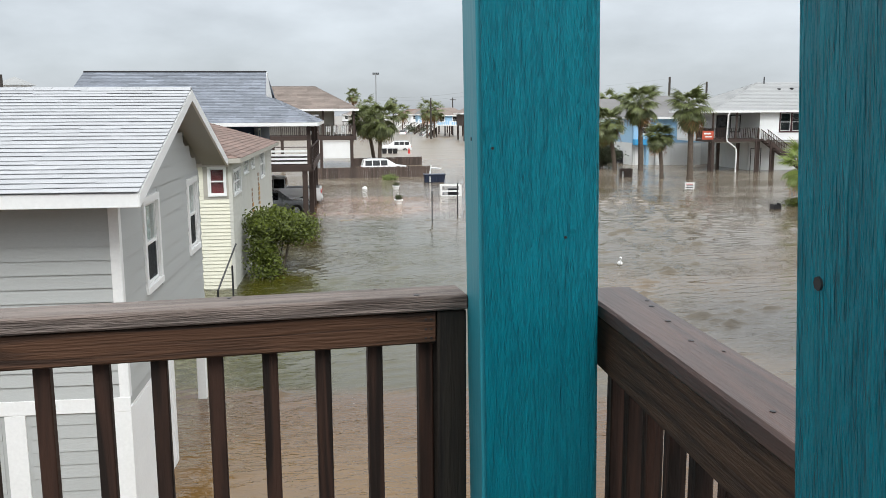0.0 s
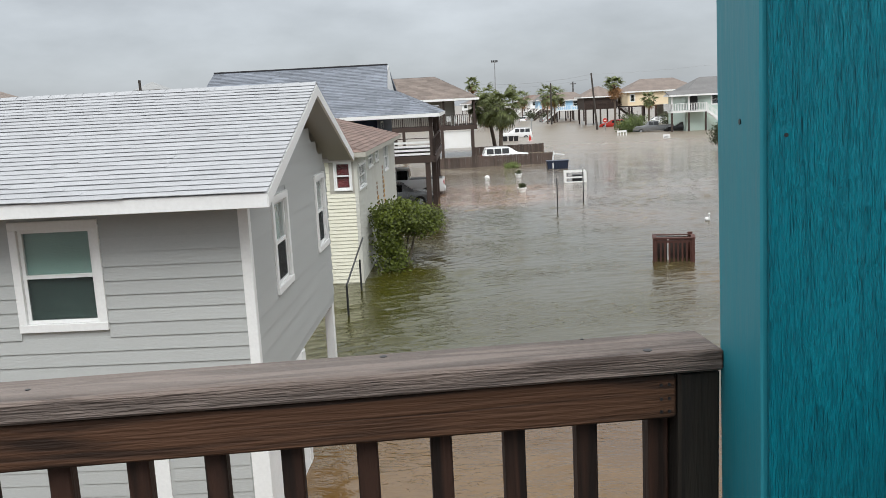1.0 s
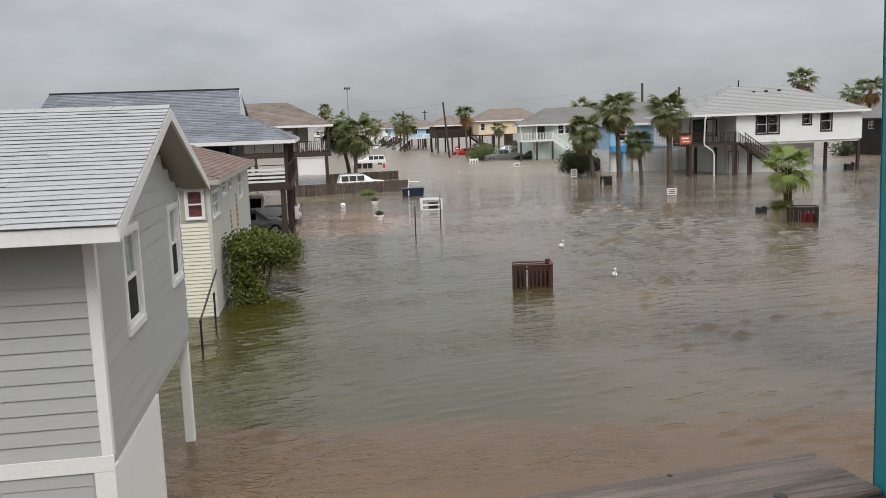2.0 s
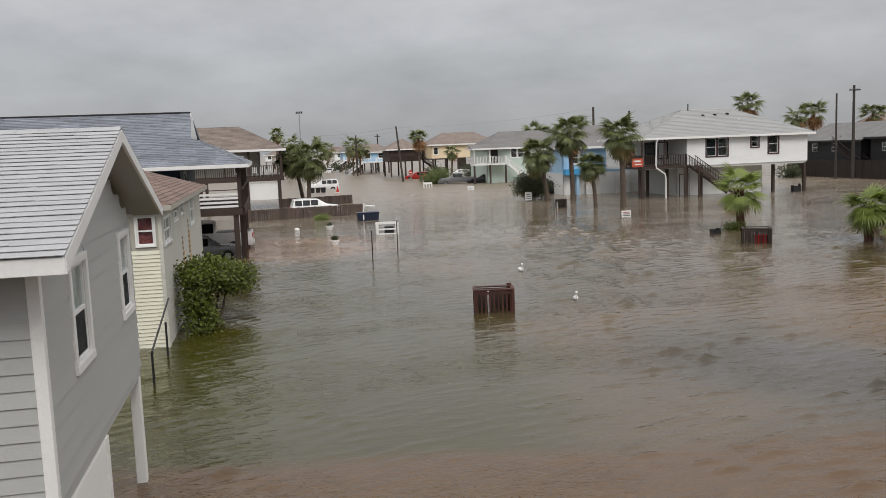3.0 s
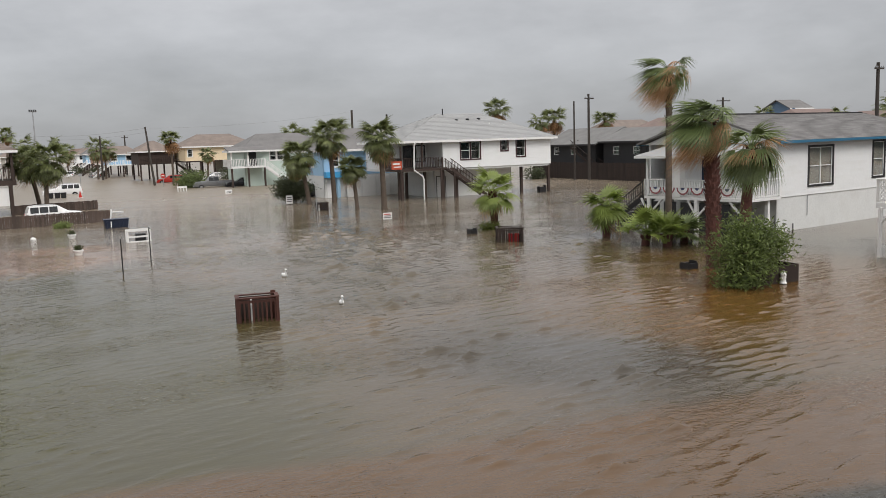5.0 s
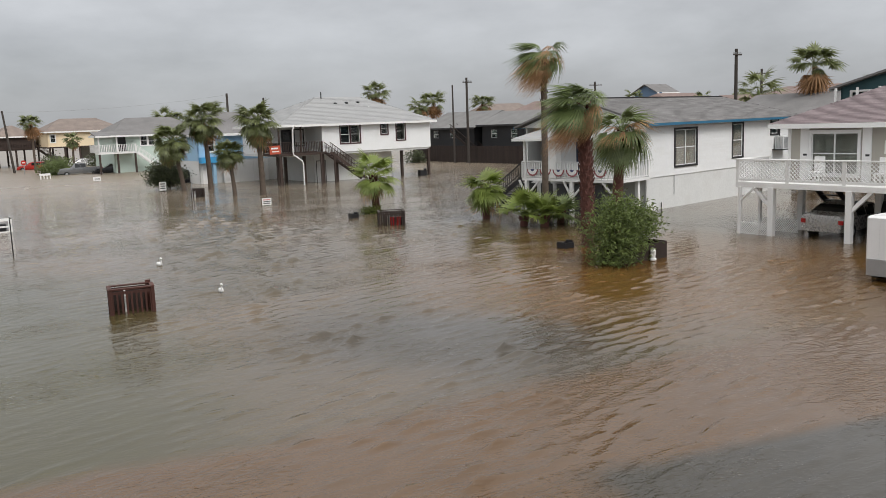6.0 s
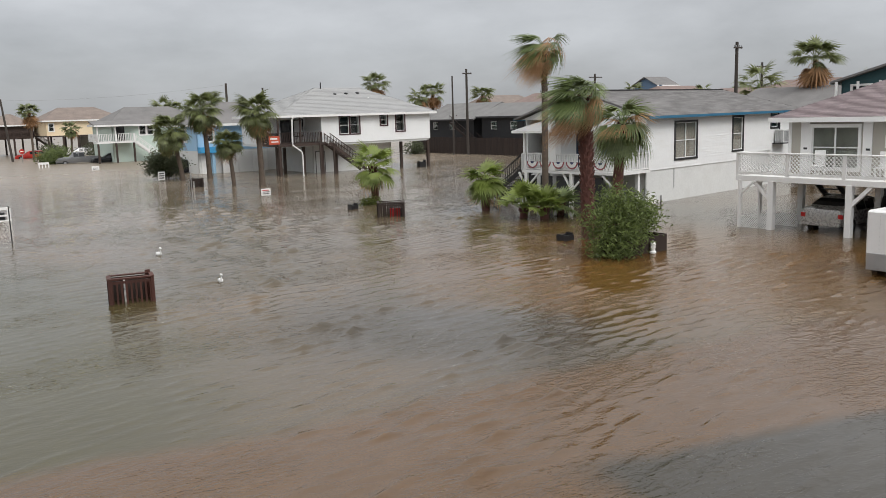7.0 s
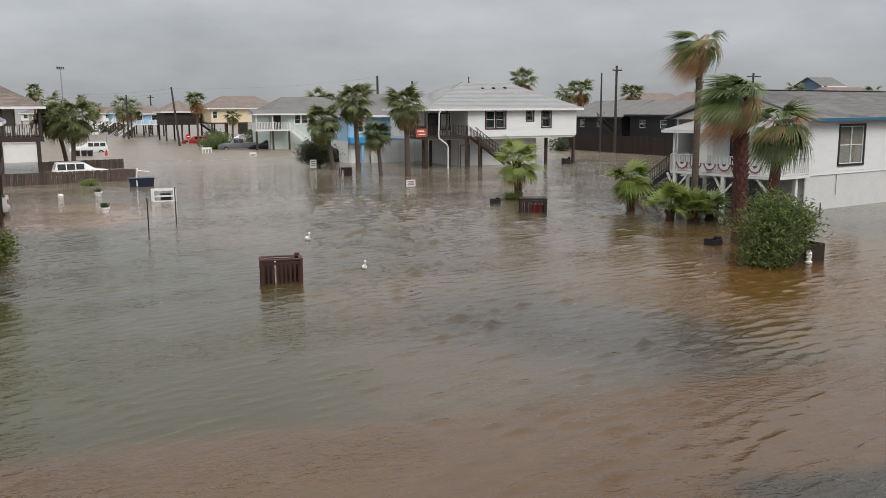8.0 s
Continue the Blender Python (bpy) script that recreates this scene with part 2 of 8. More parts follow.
WHITE = surf("white_paint", (0.80, 0.80, 0.79), 0.5, 0.06, 0.8, 25, 0.05, stain=(0.58, 0.57, 0.54), stain_amount=0.22)
WHITE_SIDING = surf("white_siding", (0.80, 0.81, 0.81), 0.55, 0.06, 0.5, 14, 0.05, stretch=(1, 1, 0.4), stain=(0.58, 0.57, 0.54), stain_amount=0.25)
GREY_SIDING = surf("grey_siding", (0.425, 0.435, 0.425), 0.6, 0.06, 0.7, 60, 0.12, stretch=(0.3, 0.3, 1), rnd=0.03, stain=(0.33, 0.34, 0.33), stain_amount=0.3)
GREY_STUCCO = surf("grey_panel", (0.43, 0.44, 0.43), 0.7, 0.05, 0.6, 80, 0.1)
CREAM = surf("cream_siding", (0.70, 0.68, 0.56), 0.6, 0.08, 0.6, 20, 0.06, stain=(0.46, 0.44, 0.35), stain_amount=0.3)
DIRTY_CREAM = surf("weathered_cream", (0.55, 0.54, 0.49), 0.8, 0.14, 0.7, 10, 0.15, stretch=(1, 1, 0.5), stain=(0.36, 0.34, 0.28), stain_amount=0.6)
NAVY = surf("navy_siding", (0.02, 0.04, 0.09), 0.6, 0.1, 0.7, 20, 0.06)
TAUPE = surf("taupe_paint", (0.40, 0.38, 0.33), 0.65, 0.07, 0.8, 25, 0.06)
SKYBLUE = surf("sky_blue_siding", (0.33, 0.54, 0.74), 0.6, 0.08, 0.6, 20, 0.06)
BRIGHTBLUE = surf("bright_blue_paint", (0.05, 0.32, 0.62), 0.6, 0.1, 0.8, 20, 0.06)
MINT = surf("mint_siding", (0.52, 0.62, 0.56), 0.6, 0.07, 0.6, 20, 0.06)
YELLOW = surf("yellow_siding", (0.80, 0.66, 0.45), 0.6, 0.08, 0.6, 20, 0.06)
BLACKWALL = surf("black_siding", (0.018, 0.018, 0.02), 0.7, 0.2, 0.7, 20, 0.1)
PEACH = surf("peach_paint", (0.55, 0.36, 0.27), 0.7, 0.1, 0.6, 20, 0.06)
SHINGLE = surf("pale_grey_shingle", (0.40, 0.405, 0.42), 0.85, 0.15, 2.2, 110, 0.5, rnd=0.035)
SHINGLE_JOINED = surf("pale_grey_shingle_far", (0.40, 0.405, 0.42), 0.85, 0.15, 2.2, 110, 0.5, rnd=0.035, island=True)
ROOF_BLUE = surf("blue_grey_shingle", (0.165, 0.18, 0.21), 0.9, 0.3, 1.1, 9, 0.3, stretch=(0.5, 1, 1), rnd=0.22, island=True)
ROOF_TAN = surf("tan_shingle", (0.185, 0.15, 0.13), 0.9, 0.3, 0.9, 9, 0.3, rnd=0.2, island=True)
ROOF_BROWN = surf("brown_shingle", (0.17, 0.115, 0.095), 0.9, 0.25, 1.0, 9, 0.3, rnd=0.18, island=True)
ROOF_GREY = surf("grey_shingle", (0.155, 0.15, 0.148), 0.9, 0.28, 0.7, 9, 0.3, rnd=0.18, island=True)
ROOF_MID = surf("weathered_grey_shingle", (0.165, 0.163, 0.16), 0.9, 0.25, 0.7, 9, 0.3, rnd=0.15, island=True)
ROOF_PALE = surf("pale_roof", (0.295, 0.298, 0.298), 0.85, 0.12, 0.4, 9, 0.2, stain=(0.25, 0.25, 0.24), stain_amount=0.4, rnd=0.05, island=True)
ROOF_MAUVE = surf("mauve_brown_shingle", (0.20, 0.16, 0.165), 0.9, 0.22, 0.8, 9, 0.3, rnd=0.18, island=True)
ROOF_RED = surf("reddish_shingle", (0.185, 0.135, 0.12), 0.9, 0.25, 0.8, 9, 0.3, rnd=0.14, island=True)
TEAL = wood_grain("teal_paint", (0.004, 0.230, 0.306), (0.003, 0.186, 0.252), 0.5, 2, 2.0, 60)
TEAL_TRIM = surf("teal_trim", (0.02, 0.22, 0.28), 0.5, 0.1, 1.2, 40, 0.12, stretch=(1, 1, 0.2))
RAIL_DARK = wood_grain("stained_rail", (0.080, 0.038, 0.020), (0.020, 0.010, 0.006), 0.72, 0, 0.6, 30)
RAIL_DARK_Y = wood_grain("stained_rail_side", (0.062, 0.036, 0.022), (0.025, 0.014, 0.009), 0.68, 1, 0.6, 30)
RAIL_TOP = wood_grain("worn_rail_cap", (0.18, 0.138, 0.118), (0.06, 0.042, 0.035), 0.62, 0, 1.0, 44, wear=(0.30, 0.26, 0.235))
RAIL_TOP_Y = wood_grain("wet_rail_cap", (0.075, 0.042, 0.033), (0.036, 0.022, 0.019), 0.36, 1, 0.5, 20, wear=(0.10, 0.064, 0.055))
NEWEL_WOOD = wood_grain("charcoal_newel", (0.020, 0.016, 0.012), (0.009, 0.007, 0.006), 0.75, 2, 0.5, 20)
POST_WOOD = wood_grain("dark_post", (0.042, 0.020, 0.013), (0.012, 0.007, 0.005), 0.7, 2, 0.5, 20)
DECKWOOD = wood_grain("deck_boards", (0.10, 0.075, 0.058), (0.05, 0.036, 0.028), 0.7, 0, 0.4, 16)
DARKWOOD = surf("dark_brown_timber", (0.045, 0.028, 0.022), 0.7, 0.25, 1.2, 30, 0.2, stretch=(1, 1, 0.3))
REDWOOD = surf("red_brown_stain", (0.062, 0.019, 0.012), 0.7, 0.25, 2.0, 40, 0.15, stretch=(1, 1, 0.3), rnd=0.2)
FENCE = surf("weathered_fence", (0.075, 0.052, 0.042), 0.85, 0.25, 1.0, 20, 0.2, stretch=(1, 1, 0.3), rnd=0.3)
FENCE_DARK = surf("dark_fence", (0.030, 0.019, 0.015), 0.85, 0.25, 1.0, 20, 0.2, stretch=(1, 1, 0.3), rnd=0.2)
CONCRETE = surf("painted_block", (0.68, 0.69, 0.68), 0.8, 0.10, 0.5, 12, 0.12, stain=(0.45, 0.44, 0.41), stain_amount=0.4)
BLACK = surf("black_plastic", (0.012, 0.012, 0.014), 0.45, 0.15, 2, 30, 0.05)
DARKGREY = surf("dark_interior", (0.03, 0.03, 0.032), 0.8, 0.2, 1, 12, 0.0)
BLIND = surf("window_blind", (0.30, 0.42, 0.38), 0.7, 0.06, 1, 30, 0.0)
BLIND_WHITE = surf("tan_curtain", (0.30, 0.27, 0.235), 0.8, 0.08, 2, 30, 0.1, stretch=(4, 4, 0.3))
REDCURTAIN = surf("red_curtain", (0.16, 0.025, 0.03), 0.9, 0.15, 2, 30, 0.1, stretch=(4, 4, 0.3))
GLASS = glass_material()


def screen_material(name, cover):
    """Dark insect mesh: part of it open."""
    m = bpy.data.materials.new(name)
    m.use_nodes = True
    bs = m.node_tree.nodes["Principled BSDF"]
    bs.inputs["Base Color"].default_value, bs.inputs["Roughness"].default_value, bs.inputs["Alpha"].default_value = (0.018, 0.022, 0.023, 1), 0.8, cover
    return m


SCREEN, SCREEN_THIN = screen_material("insect_mesh", 0.72), screen_material("clean_insect_mesh", 0.4)
TRIM_BLACK = surf("dark_trim", (0.02, 0.018, 0.02), 0.5, 0.1, 1, 30, 0.05)
TRIM_MAROON = surf("maroon_trim", (0.045, 0.012, 0.016), 0.5, 0.1, 1, 30, 0.05)
TRIM_BLUE = surf("blue_trim", (0.03, 0.14, 0.24), 0.5, 0.1, 1, 30, 0.05)
METAL = surf("galvanised_metal", (0.42, 0.43, 0.44), 0.45, 0.12, 2, 40, 0.05, metal=0.8)
POLEWOOD = surf("creosoted_pole", (0.05, 0.042, 0.036), 0.85, 0.25, 1, 20, 0.2, stretch=(1, 1, 0.1))
CARWHITE = surf("white_car_paint", (0.76, 0.76, 0.76), 0.2, 0.03, 0.6, 10, 0.0)
CARGREY = surf("grey_car_paint", (0.20, 0.205, 0.21), 0.25, 0.06, 0.6, 10, 0.0, metal=0.3)
CARBLACK = surf("black_car_paint", (0.012, 0.013, 0.016), 0.15, 0.06, 0.6, 10, 0.0)
CARSILVER = surf("silver_car_paint", (0.48, 0.47, 0.45), 0.28, 0.04, 0.6, 10, 0.0, metal=0.5)
CARRED = surf("red_car_paint", (0.45, 0.03, 0.02), 0.3, 0.06, 0.6, 10, 0.0)
CARGLASS = surf("tinted_glass", (0.012, 0.014, 0.016), 0.06, 0.05, 0.6, 5, 0.0)
TYRE = surf("tyre_rubber", (0.014, 0.014, 0.014), 0.85, 0.15, 3, 30, 0.1)
REDLAMP = surf("red_lens", (0.42, 0.015, 0.015), 0.2, 0.05, 1, 10, 0.0)
ORANGE = surf("orange_banner", (0.75, 0.16, 0.06), 0.7, 0.1, 2, 20, 0.0)
YELLOW_STREAK = surf("rust_yellow_stain", (0.50, 0.27, 0.05), 0.8, 0.25, 2, 20, 0.05)
BROWN_STREAK = surf("brown_stain", (0.26, 0.16, 0.09), 0.8, 0.25, 2, 20, 0.05)
TRUNK = surf("palm_trunk", (0.095, 0.072, 0.055), 0.9, 0.3, 2.0, 14, 0.6, stretch=(1, 1, 2.5))
TRUNK_RED = surf("red_brown_palm_trunk", (0.092, 0.036, 0.028), 0.9, 0.5, 5.0, 18, 1.0, stretch=(1, 1, 2.0))
BARK = surf("bark", (0.10, 0.08, 0.06), 0.9, 0.25, 2.0, 20, 0.5)
PALMGREEN = surf("palm_leaf", (0.169, 0.216, 0.083), 0.42, 0.3, 1.2, 9, 0.0, rnd=0.3, leaf=0.38)
PALMLIME = surf("young_palm_leaf", (0.255, 0.320, 0.080), 0.42, 0.25, 1.2, 9, 0.0, rnd=0.22, leaf=0.4)
PALMDARK = surf("grey_green_palm_leaf", (0.165, 0.190, 0.075), 0.42, 0.3, 0.9, 6, 0.0, rnd=0.4, island=True, leaf=0.38)
PALMBROWN = surf("dead_palm_leaf", (0.46, 0.27, 0.135), 0.75, 0.3, 1.2, 9, 0.0, rnd=0.3, leaf=0.3)
PALMBROWN_JOINED = surf("dead_palm_leaf_far", (0.34, 0.19, 0.09), 0.75, 0.3, 1.2, 9, 0.0, rnd=0.3, island=True, leaf=0.3)
LEAF = surf("shrub_leaf", (0.125, 0.165, 0.048), 0.45, 0.25, 1.0, 8, 0.0, rnd=0.5, island=True, leaf=0.35)
LEAF_LIME = surf("vine_leaf", (0.092, 0.116, 0.014), 0.5, 0.35, 0.9, 6, 0.0, rnd=0.5, island=True, leaf=0.3)
LEAF_DARK = surf("tree_leaf", (0.056, 0.068, 0.028), 0.55, 0.3, 0.5, 5, 0.0, rnd=0.4, island=True, leaf=0.3)
GRASS = surf("grass_tuft", (0.13, 0.17, 0.04), 0.7, 0.25, 2.0, 8, 0.0, rnd=0.3, island=True)
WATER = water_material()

# one street grid, turned a little to the left, carries every lot
G = Matrix.Rotation(radians(8), 4, "Z")
ORG = {}
# how the lot being built is set on the grid
LOT = Matrix.Identity(4)


class M:
    """Loose vertices and faces of one mesh."""

    def __init__(self):
        self.v, self.f = [], []

    def add(self, vs, fs):
        k = len(self.v)
        self.v += [tuple(p) for p in vs]
        self.f += [tuple(i + k for i in f) for f in fs]
        return self

    def box(self, x0, y0, z0, x1, y1, z1):
        return self.add([(x0, y0, z0), (x1, y0, z0), (x1, y1, z0), (x0, y1, z0), (x0, y0, z1), (x1, y0, z1), (x1, y1, z1), (x0, y1, z1)],
                        [(0, 3, 2, 1), (4, 5, 6, 7), (0, 1, 5, 4), (1, 2, 6, 5), (2, 3, 7, 6), (3, 0, 4, 7)])

    def hexa(self, p):
        """Eight corners: four below, four above, both rounds the same way."""
        return self.add(p, [(0, 3, 2, 1), (4, 5, 6, 7), (0, 1, 5, 4), (1, 2, 6, 5), (2, 3, 7, 6), (3, 0, 4, 7)])

    def beam(self, a, b, w, h, up=(0, 0, 1)):
        a, b = Vector(a), Vector(b)
        d = (b - a).normalized()
        u = Vector(up)
        if abs(d.dot(u)) > 0.97:
            u = Vector((0, 1, 0))
        s = d.cross(u).normalized()
        t = s.cross(d)
        s, t = s * w / 2, t * h / 2
        return self.hexa([a - s - t, a + s - t, b + s - t, b - s - t, a - s + t, a + s + t, b + s + t, b - s + t])

    def cyl(self, a, b, r0, r1=None, n=10, cap=True):
        a, b = Vector(a), Vector(b)
        r1 = r0 if r1 is None else r1
        d = (b - a).normalized()
        s = d.orthogonal().normalized()
        t = d.cross(s)
        ring = [s * math.cos(2 * math.pi * i / n) + t * math.sin(2 * math.pi * i / n) for i in range(n)]
        fs = [(i, (i + 1) % n, n + (i + 1) % n, n + i) for i in range(n)]
        if cap:
            fs += [tuple(range(n - 1, -1, -1)), tuple(range(n, 2 * n))]
        return self.add([a + q * r0 for q in ring] + [b + q * r1 for q in ring], fs)

    def tube(self, pts, radii, n=8):
        pts = [Vector(p) for p in pts]
        vs, fs = [], []
        for k, p in enumerate(pts):
            d = (pts[min(k + 1, len(pts) - 1)] - pts[max(k - 1, 0)]).normalized()
            s = d.cross(Vector((0.3, 1, 0.1))).normalized()
            t = d.cross(s)
            vs += [p + (s * math.cos(2 * math.pi * i / n) + t * math.sin(2 * math.pi * i / n)) * radii[k] for i in range(n)]
        for k in range(len(pts) - 1):
            fs += [(k * n + i, k * n + (i + 1) % n, (k + 1) * n + (i + 1) % n, (k + 1) * n + i) for i in range(n)]
        fs += [tuple(range(n - 1, -1, -1)), tuple(range((len(pts) - 1) * n, len(pts) * n))]
        return self.add(vs, fs)

    def slab(self, poly, th):
        """A polygon (three-dimensional points) with the thickness th below it."""
        n = len(poly)
        low = [(p[0], p[1], p[2] - th) for p in poly]
        return self.add(list(poly) + low, [tuple(range(n)), tuple(range(2 * n - 1, n - 1, -1))] + [(i, n + i, n + (i + 1) % n, (i + 1) % n) for i in range(n)])

    def lathe(self, profile, n=14, cx=0.0, cy=0.0):
        """Profile of (radius, height) turned round an upright axis."""
        vs, fs = [], []
        for r, z in profile:
            vs += [(cx + r * math.cos(2 * math.pi * i / n), cy + r * math.sin(2 * math.pi * i / n), z) for i in range(n)]
        for k in range(len(profile) - 1):
            fs += [(k * n + i, k * n + (i + 1) % n, (k + 1) * n + (i + 1) % n, (k + 1) * n + i) for i in range(n)]
        fs += [tuple(range(n - 1, -1, -1)), tuple(range((len(profile) - 1) * n, len(profile) * n))]
        return self.add(vs, fs)

    def mesh(self, name, mat, bevel=0.0, smooth=0.0):
        me = bpy.data.meshes.new(name)
        me.from_pydata(self.v, [], self.f)
        bm = bmesh.new()
        bm.from_mesh(me)
        bmesh.ops.recalc_face_normals(bm, faces=bm.faces)
        if bevel:
            bmesh.ops.bevel(bm, geom=bm.edges[:], offset=bevel, segments=1, affect="EDGES", profile=0.5)
        bm.to_mesh(me)
        bm.free()
        if smooth:
            me.polygons.foreach_set("use_smooth", [True] * len(me.polygons))
            me.set_sharp_from_angle(angle=radians(smooth))
        me.materials.append(mat)
        return me


def thing(name, u=0.0, v=0.0, z=0.0, turn=0.0, label="", category="", group="", kind=""):
    """An Empty at a thing's base on the street grid. Its parts are given in grid coordinates unless turn is used, then from its base."""
    ob = new(name)
    ob.matrix_world = G @ LOT @ pose(u, v, z, 0, 0, turn)
    ORG[ob] = None if turn else Vector((u, v, z))
    return tagged(ob, label, category, group, kind)


def local(ob):
    """From now on the thing's parts are given from its base."""
    ORG[ob] = None
    return ob


def part(name, m, mat, parent, label="", bevel=0.0, smooth=0.0, kind=""):
    """One mesh under a thing or a part of a thing."""
    org = ORG.get(parent)
    if org:
        m.v = [(x - org.x, y - org.y, z - org.z) for x, y, z in m.v]
    ob = new(name, m.mesh(name, mat, bevel, smooth))
    ob.parent = parent
    ORG[ob] = org
    return tagged(ob, label, kind=kind)


def piece(name, me, parent, at, scale=None, turn=None):
    """One of many alike pieces on a shared mesh, at a grid point."""
    ob = new(name, me)
    ob.parent = parent
    org = ORG.get(parent) or Vector((0, 0, 0))
    ob.location = Vector(at) - org
    if scale:
        ob.scale = scale
    if turn:
        ob.rotation_euler = turn
    return ob


def single(name, m, mat, label, category, kind="", u=0.0, v=0.0, bevel=0.0, smooth=0.0, group=""):
    """A thing that is one mesh, in grid coordinates."""
    m.v = [(x - u, y - v, z) for x, y, z in m.v]
    ob = new(name, m.mesh(name, mat, bevel, smooth))
    ob.matrix_world = G @ LOT @ pose(u, v, 0)
    ORG[ob] = Vector((u, v, 0))
    return tagged(ob, label, category, group, kind)


# the flood: one sheet to the horizon, its near part finely divided and rippled by the wind
def steps_between(stops):
    """Grid lines from stop to stop: (start, spacing) pairs, the last one closing the row."""
    out = []
    for (a, step), (b, _) in zip(stops, stops[1:]):
        k = max(1, round((b - a) / step))
        out += [a + (b - a) * i / k for i in range(k)]
    return np.array(out + [stops[-1][0]])


def flood():
    us = steps_between([(-2200, 1500), (-700, 450), (-250, 130), (-60, 26), (-8, 2), (-5, 0.13), (33, 0.3), (38, 4), (60, 30), (120, 60), (250, 450), (700, 1500), (2200, 1)])
    vs = steps_between([(-2200, 1500), (-700, 450), (-250, 120), (-30, 15), (3, 1), (6, 0.06), (26, 0.09), (44, 0.16), (64, 4), (90, 30), (220, 130), (700, 1500), (2200, 1)])
    U, V = np.meshgrid(us, vs, indexing="ij")
    rng = np.random.RandomState(11)

    def swell(lam0, lam1, count, spread, heading):
        """A train of plane waves of many lengths; its slope is about one."""
        h = np.zeros_like(U)
        for _ in range(count):
            lam = lam0 * (lam1 / lam0) ** rng.rand()
            a = radians(heading) + rng.randn() * radians(spread)
            k = 2 * math.pi / lam
            h += np.cos((U * math.cos(a) + V * math.sin(a)) * k + rng.rand() * 6.283) / k
        return h * math.sqrt(2.0 / count)

    def patch(cu, cv, ru, rv, tilt=0.0):
        ct, st = math.cos(radians(tilt)), math.sin(radians(tilt))
        du, dv = (U - cu) * ct + (V - cv) * st, -(U - cu) * st + (V - cv) * ct
        return np.exp(-((du / ru) ** 2 + (dv / rv) ** 2))

    blotch = swell(3.0, 11.0, 14, 80, 60)
    blotch = np.clip(0.5 + blotch * 0.28, 0, 1)
    # wind lanes: under the palms, along the street, beside the cream house, before the carport
    lanes = 0.75 * patch(15.5, 16, 4.2, 8.5, -38) + 0.95 * patch(11.5, 27, 3.8, 12, -14) + 0.9 * patch(17.5, 47, 4.5, 10, -10) + 0.95 * patch(-1.6, 24, 2.6, 11, -8) + 0.55 * patch(25, 17, 6, 6) + 0.35 * patch(4, 40, 6, 8) + 0.4 * patch(24, 36, 6, 8)
    strength = np.clip(0.10 + 0.14 * blotch + lanes * (0.6 + 0.6 * blotch), 0, 1.2)
    # the ripples bend round between the near houses
    left = np.clip((7.0 - U) / 7.0, 0, 1)
    waves = np.zeros_like(U)
    for share, wind in ((left, 118), (1 - left, 99)):
        waves += np.sqrt(share) * (0.68 * swell(0.36, 0.62, 80, 13, wind) + 0.10 * swell(0.8, 1.4, 24, 12, wind + 6) + 0.30 * swell(0.21, 0.34, 60, 22, wind - 8))
    rms = waves.std()
    waves = rms * (np.exp(0.75 * waves / rms) - 1) / 0.75
    edge = np.clip((U + 5) / 1.5, 0, 1) * np.clip((33 - U) / 3, 0, 1) * np.clip((V - 6) / 1.0, 0, 1) * np.clip((64 - V) / 14, 0, 1)
    Z = waves * strength * edge * 0.18
    nu, nv = U.shape
    co = np.stack((U, V, Z), axis=-1).reshape(-1, 3)
    i, j = np.meshgrid(np.arange(nu - 1), np.arange(nv - 1), indexing="ij")
    q = np.stack((i * nv + j, (i + 1) * nv + j, (i + 1) * nv + j + 1, i * nv + j + 1), axis=-1).reshape(-1)
    me = bpy.data.meshes.new("water")
    faces = len(q) // 4
    me.vertices.add(len(co))
    me.vertices.foreach_set("co", co.ravel())
    me.loops.add(len(q))
    me.loops.foreach_set("vertex_index", q)
    me.polygons.add(faces)
    me.polygons.foreach_set("loop_start", np.arange(0, len(q), 4))
    me.polygons.foreach_set("use_smooth", np.ones(faces, dtype=bool))
    me.update(calc_edges=True)
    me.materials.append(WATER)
    ob = new("water", me)
    ob.matrix_world = G
    return tagged(ob, "brown and olive flood water covering the street and yards", "water", kind="structure")


flood()


# building parts
def strips(lo, hi, cuts):
    """The stretches of lo..hi that the cuts leave free."""
    out, at = [], lo
    for a, b in sorted(cuts):
        if a > at:
            out.append((at, min(a, hi)))
        at = max(at, b)
    if at < hi:
        out.append((at, hi))
    return [(a, b) for a, b in out if b - a > 0.004]


